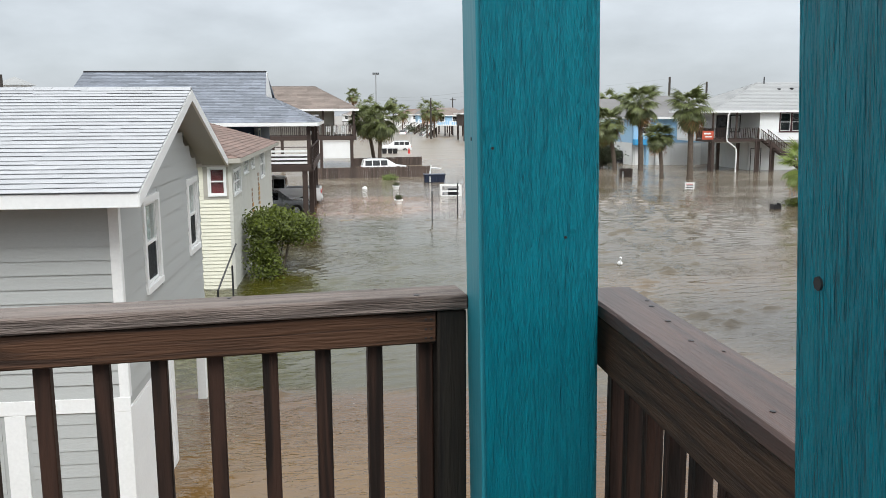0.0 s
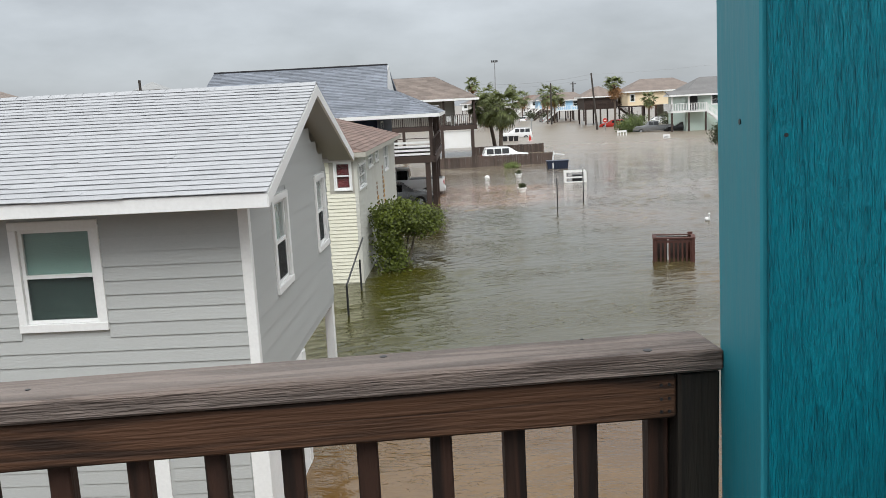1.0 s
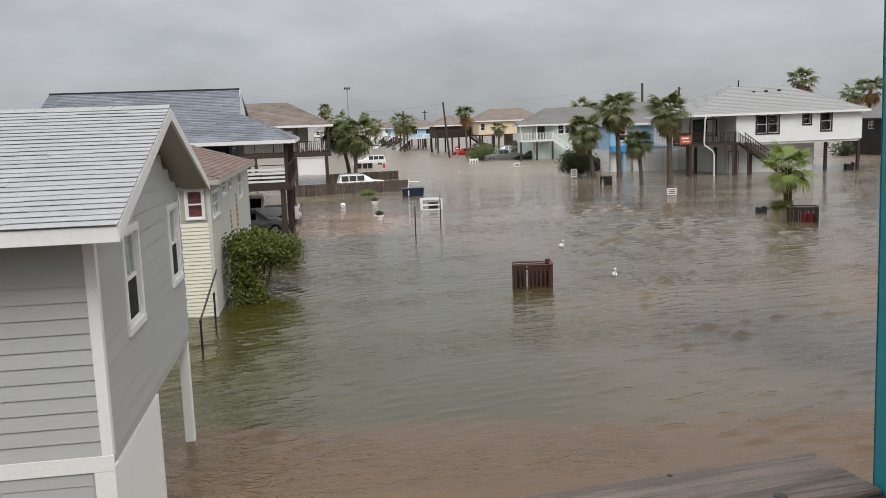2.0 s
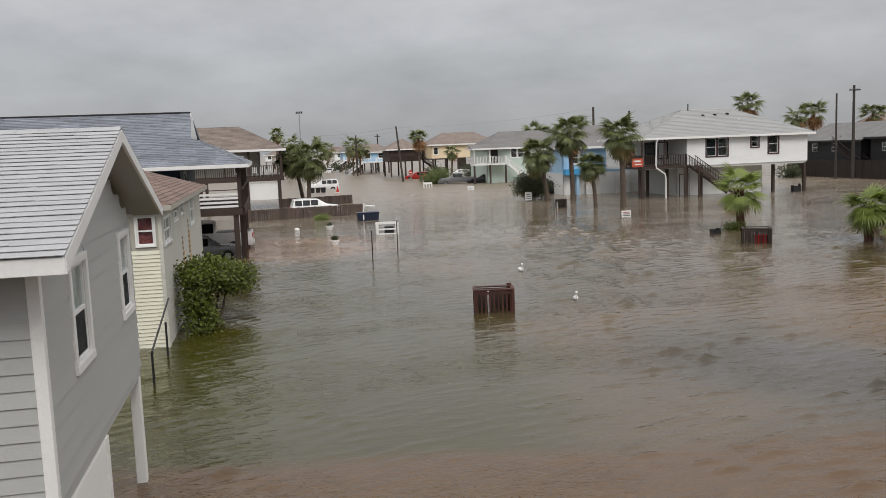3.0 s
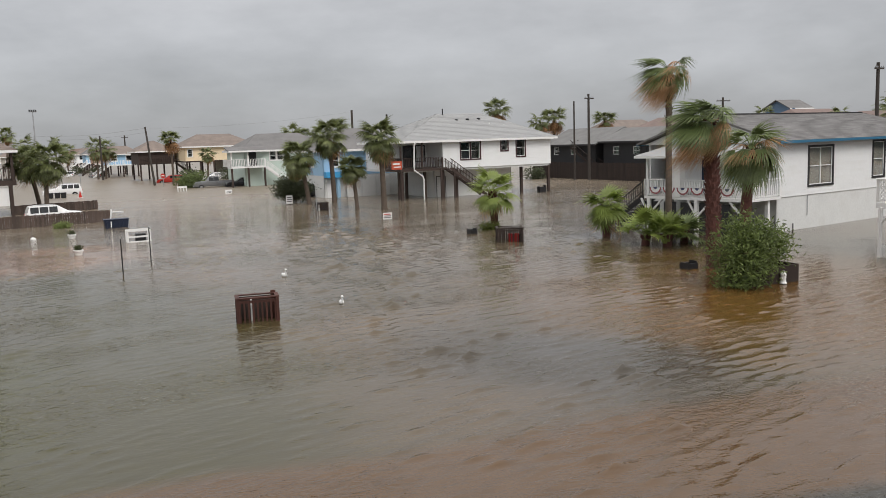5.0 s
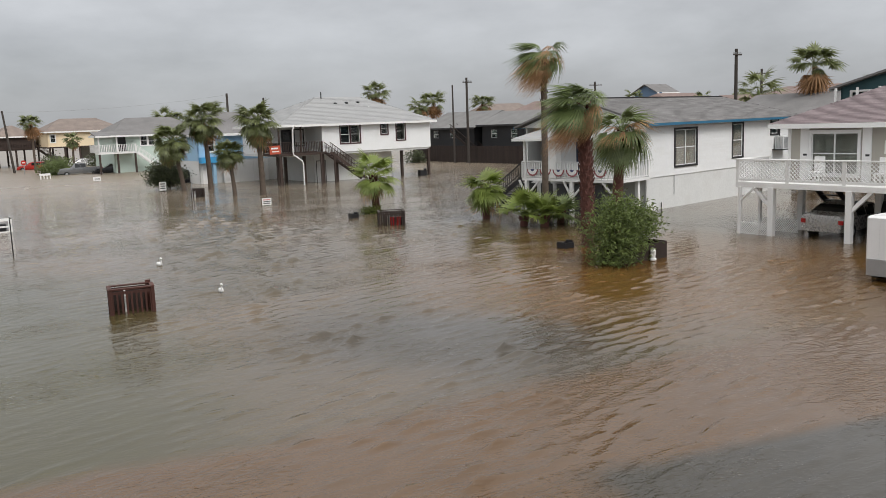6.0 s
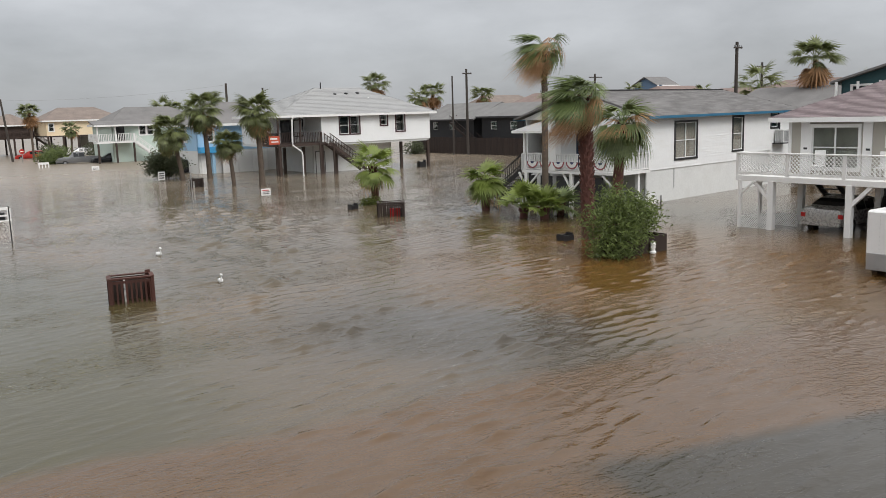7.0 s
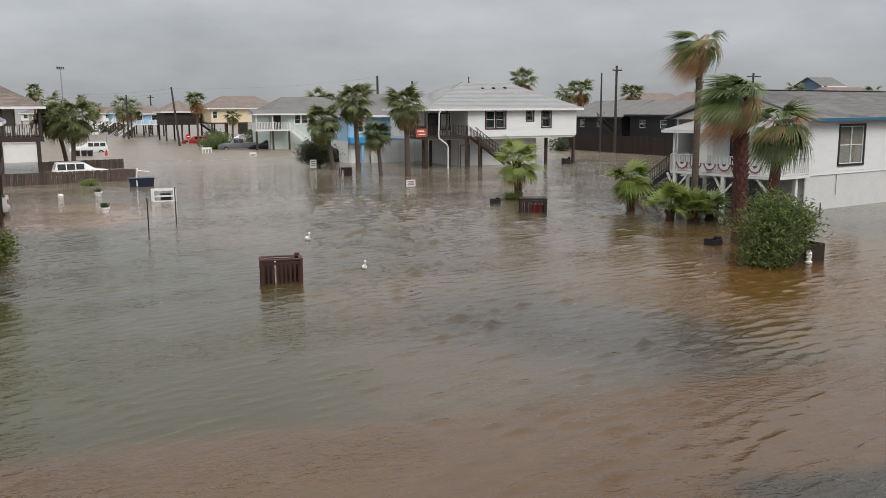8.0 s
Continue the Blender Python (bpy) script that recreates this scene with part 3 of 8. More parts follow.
class Wall:
    """A wall from p to q (plan points), its outside to the right of that way."""

    def __init__(self, p, q):
        self.p, self.q = Vector(p), Vector(q)
        self.len = (self.q - self.p).length
        self.d = (self.q - self.p) / self.len
        self.n = Vector((self.d.y, -self.d.x))

    def at(self, s, out, z):
        w = self.p + self.d * s + self.n * out
        return (w.x, w.y, z)

    def block(self, m, s0, s1, o0, o1, z0, z1):
        m.hexa([self.at(s0, o0, z0), self.at(s1, o0, z0), self.at(s1, o1, z0), self.at(s0, o1, z0),
                self.at(s0, o0, z1), self.at(s1, o0, z1), self.at(s1, o1, z1), self.at(s0, o1, z1)])

    def core(self, m, z0, z1, holes=(), thick=0.12):
        """The wall itself with real openings."""
        edges = sorted({0.0, self.len, *[h[0] for h in holes], *[h[1] for h in holes]})
        for a, b in zip(edges, edges[1:]):
            cuts = [(h[2], h[3]) for h in holes if h[0] < (a + b) / 2 < h[1]]
            for lo, hi in strips(z0, z1, cuts):
                self.block(m, a, b, -thick, 0, lo, hi)

    def gable(self, m, z0, peak, thick=0.12, at=0.5):
        mid = self.len * at
        m.add([self.at(0, 0, z0), self.at(self.len, 0, z0), self.at(mid, 0, peak), self.at(0, -thick, z0), self.at(self.len, -thick, z0), self.at(mid, -thick, peak)],
              [(0, 1, 2), (5, 4, 3), (0, 3, 4, 1), (1, 4, 5, 2), (2, 5, 3, 0)])

    def boards(self, z0, z1, course, holes=(), lap=0.014, span=None):
        """The lapped boards: for each course the stretches beside the openings."""
        k, z = 0, z0
        while z < z1 - 0.02:
            top = min(z + course, z1)
            lo, hi = span((z + top) / 2) if span else (0.0, self.len)
            for a, b in strips(lo, hi, [(h[0], h[1]) for h in holes if h[2] < top - 0.01 and h[3] > z + 0.01]):
                yield a, b, z, top
            z = top

    def board(self, m, a, b, z, top, lap=0.016):
        m.hexa([self.at(a, 0.001, z), self.at(b, 0.001, z), self.at(b, lap, z), self.at(a, lap, z),
                self.at(a, 0.001, top + 0.004), self.at(b, 0.001, top + 0.004), self.at(b, 0.004, top + 0.004), self.at(a, 0.004, top + 0.004)])


def window(parent, w, s0, s1, z0, z1, frame_mat, trim=0.09, sash_mat=None, across=1, bars=1, behind=None, out=0.02, behind_label="", name="window"):
    """A window in a wall: outer trim, sash with rails and bars, panes, what hangs behind."""
    sash_mat = sash_mat or WHITE
    m = M()
    w.block(m, s0 - trim, s1 + trim, -0.06, out + 0.025, z1, z1 + trim)
    w.block(m, s0 - trim, s1 + trim, -0.06, out + 0.035, z0 - trim, z0)
    w.block(m, s0 - trim, s0, -0.06, out + 0.025, z0, z1)
    w.block(m, s1, s1 + trim, -0.06, out + 0.025, z0, z1)
    win = part(name, m, frame_mat, parent, bevel=0.004)
    m, e = M(), 0.045
    for a, b, lo, hi in ((s0, s1, z0, z0 + e), (s0, s1, z1 - e, z1), (s0, s0 + e, z0 + e, z1 - e), (s1 - e, s1, z0 + e, z1 - e)):
        w.block(m, a, b, -0.055, -0.005, lo, hi)
    for i in range(1, across):
        s = s0 + (s1 - s0) * i / across
        w.block(m, s - e * 0.7, s + e * 0.7, -0.055, -0.003, z0 + e, z1 - e)
    for i in range(1, bars + 1):
        z = z0 + (z1 - z0) * i / (bars + 1)
        w.block(m, s0 + e, s1 - e, -0.05, 0.001, z - e * 0.5, z + e * 0.5)
    part("sash", m, sash_mat, win)
    for i in range(across):
        for j in range(bars + 1):
            m = M()
            a, b = s0 + (s1 - s0) * i / across, s0 + (s1 - s0) * (i + 1) / across
            lo, hi = z0 + (z1 - z0) * j / (bars + 1), z0 + (z1 - z0) * (j + 1) / (bars + 1)
            w.block(m, a + 0.03, b - 0.03, -0.036, -0.030, lo + 0.02, hi - 0.02)
            pane = part("pane", m, GLASS, win)
            pane.visible_shadow = False
    if behind:
        m = M()
        z = z0
        while z < z1 - 0.02:
            m.hexa([w.at(s0, -0.105, z), w.at(s1, -0.105, z), w.at(s1, -0.085, z + 0.004), w.at(s0, -0.085, z + 0.004),
                    w.at(s0, -0.105, z + 0.006), w.at(s1, -0.105, z + 0.006), w.at(s1, -0.085, z + 0.046), w.at(s0, -0.085, z + 0.046)])
            z += 0.045
        part("blind", m, behind, win, behind_label)
    else:
        # dark sheet behind the panes, its colour standing for the unlit room
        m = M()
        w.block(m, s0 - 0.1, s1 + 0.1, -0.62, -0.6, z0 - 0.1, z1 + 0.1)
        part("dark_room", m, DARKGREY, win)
    return win


def door(parent, w, s0, s1, z0, z1, mat, frame_mat, glazed=False, label=""):
    m = M()
    w.block(m, s0 - 0.07, s0, -0.05, 0.03, z0, z1 + 0.07)
    w.block(m, s1, s1 + 0.07, -0.05, 0.03, z0, z1 + 0.07)
    w.block(m, s0, s1, -0.05, 0.03, z1, z1 + 0.07)
    fr = part("door_frame", m, frame_mat, parent)
    m = M()
    w.block(m, s0, s1, -0.06, -0.02, z0, z1)
    for k in (0, 1):
        a = s0 + 0.12 + k * (s1 - s0 - 0.24) / 2
        w.block(m, a + 0.02, a + (s1 - s0 - 0.24) / 2 - 0.02, -0.02, -0.008, z0 + 0.2, z0 + (z1 - z0) * 0.42)
    leaf = part("door_leaf", m, mat, fr, label)
    if glazed:
        m = M()
        w.block(m, s0 + 0.12, s1 - 0.12, -0.018, -0.010, z0 + (z1 - z0) * 0.48, z1 - 0.15)
        part("door_glass", m, CARGLASS, fr)
    return fr


def roof(parent, polys, mat, th=0.12, course=0.0, eave_mat=None, label=""):
    """Roof slopes as slabs, the courses of shingles as thin steps on each; the first two points of a slope are its eave."""
    m = M()
    for p in polys:
        m.slab(p, th)
    ob = part("roof", m, mat, parent, label)
    if course:
        m = M()
        for p in polys:
            p = [Vector(q) for q in p]
            e0, e1 = p[0], p[1]
            along = (e1 - e0).normalized()
            nrm = along.cross(p[2] - e1).normalized()
            if nrm.z < 0:
                nrm = -nrm
            upv = nrm.cross(along)
            if upv.z < 0:
                upv = -upv
            pts2 = [((q - e0).dot(along), (q - e0).dot(upv)) for q in p]
            top = max(q[1] for q in pts2)
            h = 0.0
            while h < top - course * 0.5:
                hm = h + course * 0.5
                xs = []
                for i in range(len(pts2)):
                    (x0, y0), (x1, y1) = pts2[i], pts2[(i + 1) % len(pts2)]
                    if (y0 - hm) * (y1 - hm) < 0:
                        xs.append(x0 + (x1 - x0) * (hm - y0) / (y1 - y0))
                xs.sort()
                if len(xs) >= 2:
                    x = xs[0] + random.uniform(-0.3, 0)
                    while x < xs[-1]:
                        wd = random.uniform(0.7, 1.3) * course * 4
                        a, b = max(x, xs[0]), min(x + wd, xs[-1])
                        if b - a > 0.02:
                            lo, hi = e0 + upv * (h - 0.01), e0 + upv * (h + course)
                            m.add([lo + along * a + nrm * 0.022, lo + along * b + nrm * 0.022, hi + along * b + nrm * 0.006, hi + along * a + nrm * 0.006,
                                   lo + along * a, lo + along * b], [(0, 1, 2, 3), (4, 5, 1, 0)])
                        x += wd
                h += course
        part("shingle_layer", m, mat, ob, kind="stuff")
    if eave_mat:
        for p in polys:
            a, b = Vector(p[0]), Vector(p[1])
            part("fascia", M().beam(a - Vector((0, 0, th * 0.75)), b - Vector((0, 0, th * 0.75)), 0.05, th * 1.5), eave_mat, parent)
    return ob


def shared(name, m, mat, bevel=0.0):
    return m.mesh(name, mat, bevel)


def railing(parent, pts, floor, height, mat, gap=0.13, bar=0.04, post=0.1, cap=0.12, horizontal=0, name="railing", cap_mat=None):
    """A railing along plan points: posts, top and bottom rails and each baluster, or horizontal boards."""
    rl = None
    bal = shared("baluster", M().box(-bar / 2, -bar / 2, 0, bar / 2, bar / 2, height - 0.14), mat)
    m = M()
    for a, b in zip(pts, pts[1:]):
        a3, b3 = Vector((*a, floor)), Vector((*b, floor))
        up = Vector((0, 0, 1))
        m.beam(a3 + up * (height - 0.02), b3 + up * (height - 0.02), cap, 0.04)
    rl = part(name, m, cap_mat or mat, parent)
    for a, b in zip(pts, pts[1:]):
        a, b = Vector(a), Vector(b)
        ln = (b - a).length
        n = max(1, round(ln / 2.0))
        for i in range(n + 1):
            p = a.lerp(b, i / n)
            pm = M().box(p.x - post / 2, p.y - post / 2, floor, p.x + post / 2, p.y + post / 2, floor + height - 0.04)
            part("post", pm, mat, rl)
        if horizontal:
            for k in range(horizontal):
                z = floor + 0.1 + (height - 0.2) * k / horizontal
                part("rail_board", M().beam((a.x, a.y, z + 0.05), (b.x, b.y, z + 0.05), 0.03, 0.09), mat, rl)
        else:
            part("lower_rail", M().beam((a.x, a.y, floor + 0.08), (b.x, b.y, floor + 0.08), 0.05, 0.06), mat, rl)
            k = max(1, int(ln / gap))
            for i in range(k):
                p = a.lerp(b, (i + 0.5) / k)
                piece("baluster", bal, rl, (p.x, p.y, floor + 0.08))
    return rl


def stairs(parent, top, bottom, width, rise, mat, rails=True, steps=10, name="stairs"):
    """A straight flight: two strings, treads, handrails with balusters."""
    a, b = Vector(top), Vector(bottom)
    flat = Vector((b.x - a.x, b.y - a.y, 0)).normalized()
    side = Vector((flat.y, -flat.x, 0)) * width / 2
    m = M()
    for s in (side, -side):
        m.beam(a + s, b + s, 0.05, 0.28)
    st = part(name, m, mat, parent)
    for i in range(steps):
        p = a.lerp(b, (i + 0.5) / steps)
        part("tread", M().beam(p - side, p + side, 0.26, 0.04), mat, st)
    if rails:
        for s in (side, -side):
            m = M()
            m.beam(a + s + Vector((0, 0, 0.95)), b + s + Vector((0, 0, 0.95)), 0.08, 0.05)
            hr = part("handrail", m, mat, st)
            for i in range(steps * 2):
                p = a.lerp(b, (i + 0.5) / (steps * 2)) + s
                m2 = M().box(p.x - 0.02, p.y - 0.02, p.z, p.x + 0.02, p.y + 0.02, p.z + 0.93)
                part("baluster", m2, mat, hr)
    return st


def posts(parent, spots, z0, z1, size, mat, name="support_post"):
    for u, v in spots:
        part(name, M().box(u - size / 2, v - size / 2, z0, u + size / 2, v + size / 2, z1), mat, parent, bevel=0.008)


# the deck from which one looks
DECK = 4.10
deck = thing("deck", -1.0, 0.2, DECK, label="raised timber deck floor under the porch", category="deck", kind="structure")
m = M()
m.box(-6.0, 0.90, DECK - 0.28, 1.0, 0.94, DECK - 0.03)
m.box(1.02, -4.5, DECK - 0.28, 1.06, 0.94, DECK - 0.03)
part("rim_joist", m, DARKWOOD, deck)
plank = shared("plank", M().box(-3.44, -0.068, -0.035, 3.44, 0.068, 0), DECKWOOD, 0.004)
for i in range(38):
    piece("plank", plank, deck, (-2.43, -4.4 + i * 0.142, DECK))
posts(deck, ((-5.8, 0.85), (-2.6, 0.85), (0.85, 0.75), (0.85, -2.6)), -0.6, DECK - 0.28, 0.24, DARKWOOD)
wall_home = Wall((-8, -4.6), (6, -4.6))
m = M()
wall_home.block(m, 0, 14, 0.0, 0.15, 0, 6.4)
single("wall_home", m, WHITE_SIDING, "plain pale siding wall behind the porch", "wall", "structure")
m = M().box(-7, 0.53, 7.2, 1.1, 0.86, 7.45)
single("porch_beam", m, WHITE_SIDING, "white porch beam over the columns", "beam", "structure")


def porch_column(v0, v1, holes, lean=0.0, shift=0.0):
    """A square boxed column: broad grained faces between narrow corner trims."""
    u0, u1 = 0.698 + shift, 0.965 + shift
    col = thing("porch_column", (u0 + u1) / 2, (v0 + v1) / 2, DECK, label="square porch column boxed in teal painted wood grain boards", category="column", group="porch columns")
    part("core", M().box(u0 + 0.008, v0 + 0.008, DECK, u1 - 0.008, v1 - 0.008, 7.2), TEAL_TRIM, col)
    part("face_board", M().box(u0 + 0.004, v0 - 0.002, DECK, u1 - 0.004, v0 + 0.010, 7.2), TEAL, col, bevel=0.003)
    part("face_board", M().box(u0 + 0.004, v1 - 0.010, DECK, u1 - 0.004, v1 + 0.002, 7.2), TEAL, col, bevel=0.003)
    part("side_board", M().box(u0 - 0.004, v0 + 0.012, DECK, u0 + 0.010, v1 - 0.012, 7.2), TEAL_TRIM if v0 > 0 else TEAL, col, bevel=0.003)
    part("side_board", M().box(u1 - 0.010, v0 + 0.012, DECK, u1 + 0.004, v1 - 0.012, 7.2), TEAL, col, bevel=0.003)
    for z, d, side in holes:
        m = M().cyl((u0 - 0.0055, v0 + d, z), (u0 + 0.002, v0 + d, z), 0.0045, n=8) if side else M().cyl((u0 + d, v0 - 0.0035, z), (u0 + d, v0 + 0.002, z), 0.003, n=8)
        part("nail_hole", m, BLACK, col)
    col.matrix_world = col.matrix_world @ pose(0, 0, 0, 0, lean, 0)
    return col


porch_column(0.629, 0.858, ((5.502, 0.027, False), (5.30, 0.19, False), (4.6, 0.12, False), (5.52, 0.10, True)), -0.9, 0.028)
porch_column(-0.965, -0.700, ((5.482, 0.224, True),), -3.0, 0.072)

RAIL = 5.134
front_rail = thing("deck_railing", 0.528, 0.885, DECK, label="brown stained timber deck railing with a worn grey cap board", category="railing", group="deck railings")
cap_bd = part("cap_board", M().box(-6.0, 0.885, RAIL - 0.038, 0.526, 1.012, RAIL), RAIL_TOP, front_rail, "weathered greyish cap board", bevel=0.005)
for u, v, a in ((-0.05, 0.99, 0.011), (0.40, 0.91, 0.014), (-0.64, 0.95, 0.008), (-1.1, 1.0, 0.009), (0.31, 1.005, 0.006)):
    part("knot", M().lathe([(a * 0.6, RAIL - 0.001), (a * 0.55, RAIL + 0.0012), (a * 0.2, RAIL + 0.0014)], 9, u, v), BLACK, cap_bd)
apron = part("apron_board", M().box(-6.0, 0.900, RAIL - 0.122, 0.447, 0.937, RAIL - 0.040), RAIL_DARK, front_rail, bevel=0.004)
for z in (RAIL - 0.06, RAIL - 0.085, RAIL - 0.108):
    for u in (0.42, 0.434):
        part("nail", M().cyl((u, 0.898, z), (u, 0.902, z), 0.003, n=6), BLACK, apron)
part("newel", M().box(0.450, 0.898, DECK, 0.524, 0.99, RAIL - 0.04), NEWEL_WOOD, front_rail, bevel=0.005)
part("lower_rail", M().box(-6.0, 0.93, DECK + 0.07, 0.449, 0.97, DECK + 0.16), RAIL_DARK, front_rail, bevel=0.004)
bal = shared("baluster", M().box(-0.0185, -0.0185, DECK + 0.05 - DECK, 0.0185, 0.0185, RAIL - 0.07 - DECK), POST_WOOD, 0.003)
for i in range(46):
    piece("baluster", bal, front_rail, (0.428 - i * 0.129, 0.957, DECK))
front_rail.matrix_world = G @ pose(0.709, 0.823, DECK, 0, 0, 6.5)

side_rail = thing("deck_railing", 0.89, 0.2, DECK, label="brown timber deck railing with a wet dark cap board", category="railing", group="deck railings")
cap_bd = part("cap_board", M().box(0.822, -4.3, RAIL - 0.038, 0.957, 1.03, RAIL), RAIL_TOP_Y, side_rail, "wet dark brown cap board", bevel=0.006)
for u, v, a in ((0.93, 0.8, 0.008), (0.915, 0.66, 0.008), (0.90, 0.5, 0.007), (0.93, 0.42, 0.004), (0.86, 0.1, 0.006), (0.94, 0.86, 0.006)):
    part("knot", M().lathe([(a * 0.8, RAIL - 0.001), (a * 0.8, RAIL + 0.0012), (a * 0.3, RAIL + 0.0014)], 9, u, v), BLACK, cap_bd)
part("apron_board", M().box(0.832, -4.4, RAIL - 0.165, 0.869, 0.96, RAIL - 0.040), RAIL_DARK_Y, side_rail, bevel=0.004)
part("lower_rail", M().box(0.86, -4.4, DECK + 0.07, 0.90, 0.96, DECK + 0.16), RAIL_DARK_Y, side_rail, bevel=0.004)
for i in range(40):
    piece("baluster", bal, side_rail, (0.895, 0.93 - i * 0.128, DECK))
side_rail.matrix_world = G @ pose(1.066, 0.035, DECK)


# the grey neighbour house on piles
def grey_house():
    h = thing("grey_house", -7.9, 12.65, 0, label="grey lap-sided raised house with white trim and pale shingle roof", category="house")
    u1, u0, v0, v1, zf, ze, zp = -2.43, -13.4, 9.66, 15.69, 2.02, 4.56, 5.80
    front, gable, rear = Wall((u0, v0), (u1, v0)), Wall((u1, v0), (u1, v1)), Wall((u1, v1), (u0, v1))
    fw = [(8.12, 9.04, 3.11, 4.30), (3.6, 4.5, 3.11, 4.30)]
    gw = [(1.36, 2.20, 3.17, 4.34), (4.78, 5.62, 3.17, 4.34)]
    m = M()
    front.core(m, 0.0, ze, fw)
    wf = part("wall", m, GREY_STUCCO, h)
    m = M()
    gable.core(m, zf - 0.15, ze, gw)
    gable.gable(m, ze, zp - 0.05)
    wg = part("wall", m, GREY_STUCCO, h)
    m = M()
    rear.core(m, zf - 0.15, ze)
    Wall((u0, v1), (u0, v0)).core(m, 0, ze)
    part("wall", m, GREY_STUCCO, h)
    # lapped boards, each a piece of its wall
    for a, b, z, top in front.boards(zf, ze - 0.12, 0.178, [(s - 0.1, e + 0.1, p - 0.1, q + 0.1) for s, e, p, q in fw]):
        m = M()
        front.board(m, a, min(b, front.len - 0.1), z, top, 0.024)
        part("board", m, GREY_SIDING, wf)
    for a, b, z, top in front.boards(-0.1, zf - 0.18, 0.178, [(9.4, 9.75, -1, 3)]):
        m = M()
        front.board(m, a, min(b, front.len - 0.22), z, top)
        part("board", m, GREY_SIDING, wf)
    span = lambda z: (0.0, gable.len) if z < ze else (gable.len / 2 * (z - ze) / (zp - ze), gable.len - gable.len / 2 * (z - ze) / (zp - ze))
    for a, b, z, top in gable.boards(zf, zp - 0.3, 0.25, [(s - 0.1, e + 0.1, p - 0.1, q + 0.1) for s, e, p, q in gw], span=span):
        m = M()
        gable.board(m, max(a, 0.1), b, z, top, 0.022)
        part("board", m, GREY_SIDING, wg)
    for w, sizes in ((front, fw), (gable, gw)):
        for s0, s1, z0, z1 in sizes:
            win = window(h, w, s0, s1, z0, z1, WHITE, 0.1, behind=BLIND if w is front else None, behind_label="pale green slatted blind")
            if w is gable:
                m = M()
                w.block(m, s0, s1, -0.1, -0.09, (z0 + z1) / 2, z1)
                part("roller_blind", m, BLIND, win, "pale green roller blind half down")
            m = M()
            w.block(m, s0 + 0.03, s1 - 0.03, -0.02, -0.016, z0 + 0.03, (z0 + z1) / 2 - 0.02)
            part("insect_screen", m, SCREEN if w is gable else SCREEN_THIN, win, "dark insect mesh over the lower sash")
    m = M()
    front.block(m, front.len - 0.1, front.len + 0.025, 0, 0.025, zf - 0.02, ze)
    gable.block(m, 0, 0.09, 0, 0.025, zf - 0.02, ze)
    part("corner_trim", m, WHITE, h, bevel=0.003)
    m = M()
    front.block(m, 0, front.len + 0.03, 0, 0.03, zf - 0.19, zf - 0.002)
    part("floor_band", m, WHITE, h, bevel=0.004)
    for a, b in ((front.len - 0.2, front.len + 0.03), (9.45, 9.7)):
        m = M()
        front.block(m, a, b, 0, 0.028, -0.3, zf - 0.192)
        part("corner_trim", m, WHITE, h, bevel=0.003)
    # the closed lower room and its white panelled side
    low = Wall((u1, v0), (u1, 12.45))
    m = M()
    low.core(m, -0.3, zf - 0.15)
    Wall((u1, 12.45), (u0, 12.45)).core(m, -0.3, zf - 0.15)
    side = part("lower_wall", m, WHITE, h, "white boarded lower wall standing in water")
    for a, b, z, top in low.boards(-0.2, zf - 0.2, 0.19):
        m = M()
        low.board(m, a + 0.2, b - 0.2, z, top, 0.012)
        part("board", m, WHITE, side)
    for a, b in ((2.6, 2.79), (0.03, 0.2)):
        m = M()
        low.block(m, a, b, 0, 0.02, -0.3, zf - 0.16)
        part("corner_trim", m, WHITE, h)
    m = M().box(u0 + 0.1, v0 + 0.1, zf - 0.16, u1 - 0.02, v1 - 0.02, zf - 0.01)
    part("floor_frame", m, WHITE, h)
    posts(h, ((u1 - 0.09, 15.58), (u1 - 3.2, 15.58), (u1 - 6.4, 15.58)), -0.5, zf - 0.16, 0.17, WHITE, "support_post")
    # roof: slabs, soffits, rakes, then the shingles
    e0, e1, r0, r1 = v0 - 0.72, v1 + 0.95, u0 - 0.4, u1 + 0.43
    ridge_v, ze2 = 12.78, 4.72
    zr = 6.0
    m = M()
    m.slab([(r0, e0, ze2 - 0.03), (r1, e0, ze2 - 0.03), (r1, ridge_v, zr - 0.03), (r0, ridge_v, zr - 0.03)], 0.1)
    m.slab([(r1, e1, ze2 - 0.03), (r0, e1, ze2 - 0.03), (r0, ridge_v, zr - 0.03), (r1, ridge_v, zr - 0.03)], 0.1)
    rf = part("roof", m, SHINGLE_JOINED, h, "pale grey asphalt shingle roof")
    part("fascia", M().box(r0, e0 - 0.02, ze2 - 0.2, r1 + 0.02, e0 + 0.015, ze2 - 0.035), WHITE, h, bevel=0.004)
    part("fascia", M().box(r0, e1 - 0.015, ze2 - 0.2, r1 + 0.02, e1 + 0.02, ze2 - 0.035), WHITE, h, bevel=0.004)
    m = M()
    for ev, sg in ((e0, 1), (e1, -1)):
        m.hexa([(r1 - 0.01, ev, ze2 - 0.2), (r1 + 0.03, ev, ze2 - 0.2), (r1 + 0.03, ridge_v, zr - 0.2), (r1 - 0.01, ridge_v, zr - 0.2),
                (r1 - 0.01, ev, ze2 - 0.035), (r1 + 0.03, ev, ze2 - 0.035), (r1 + 0.03, ridge_v, zr - 0.035), (r1 - 0.01, ridge_v, zr - 0.035)])
    part("rake_board", m, WHITE, h)
    m = M()
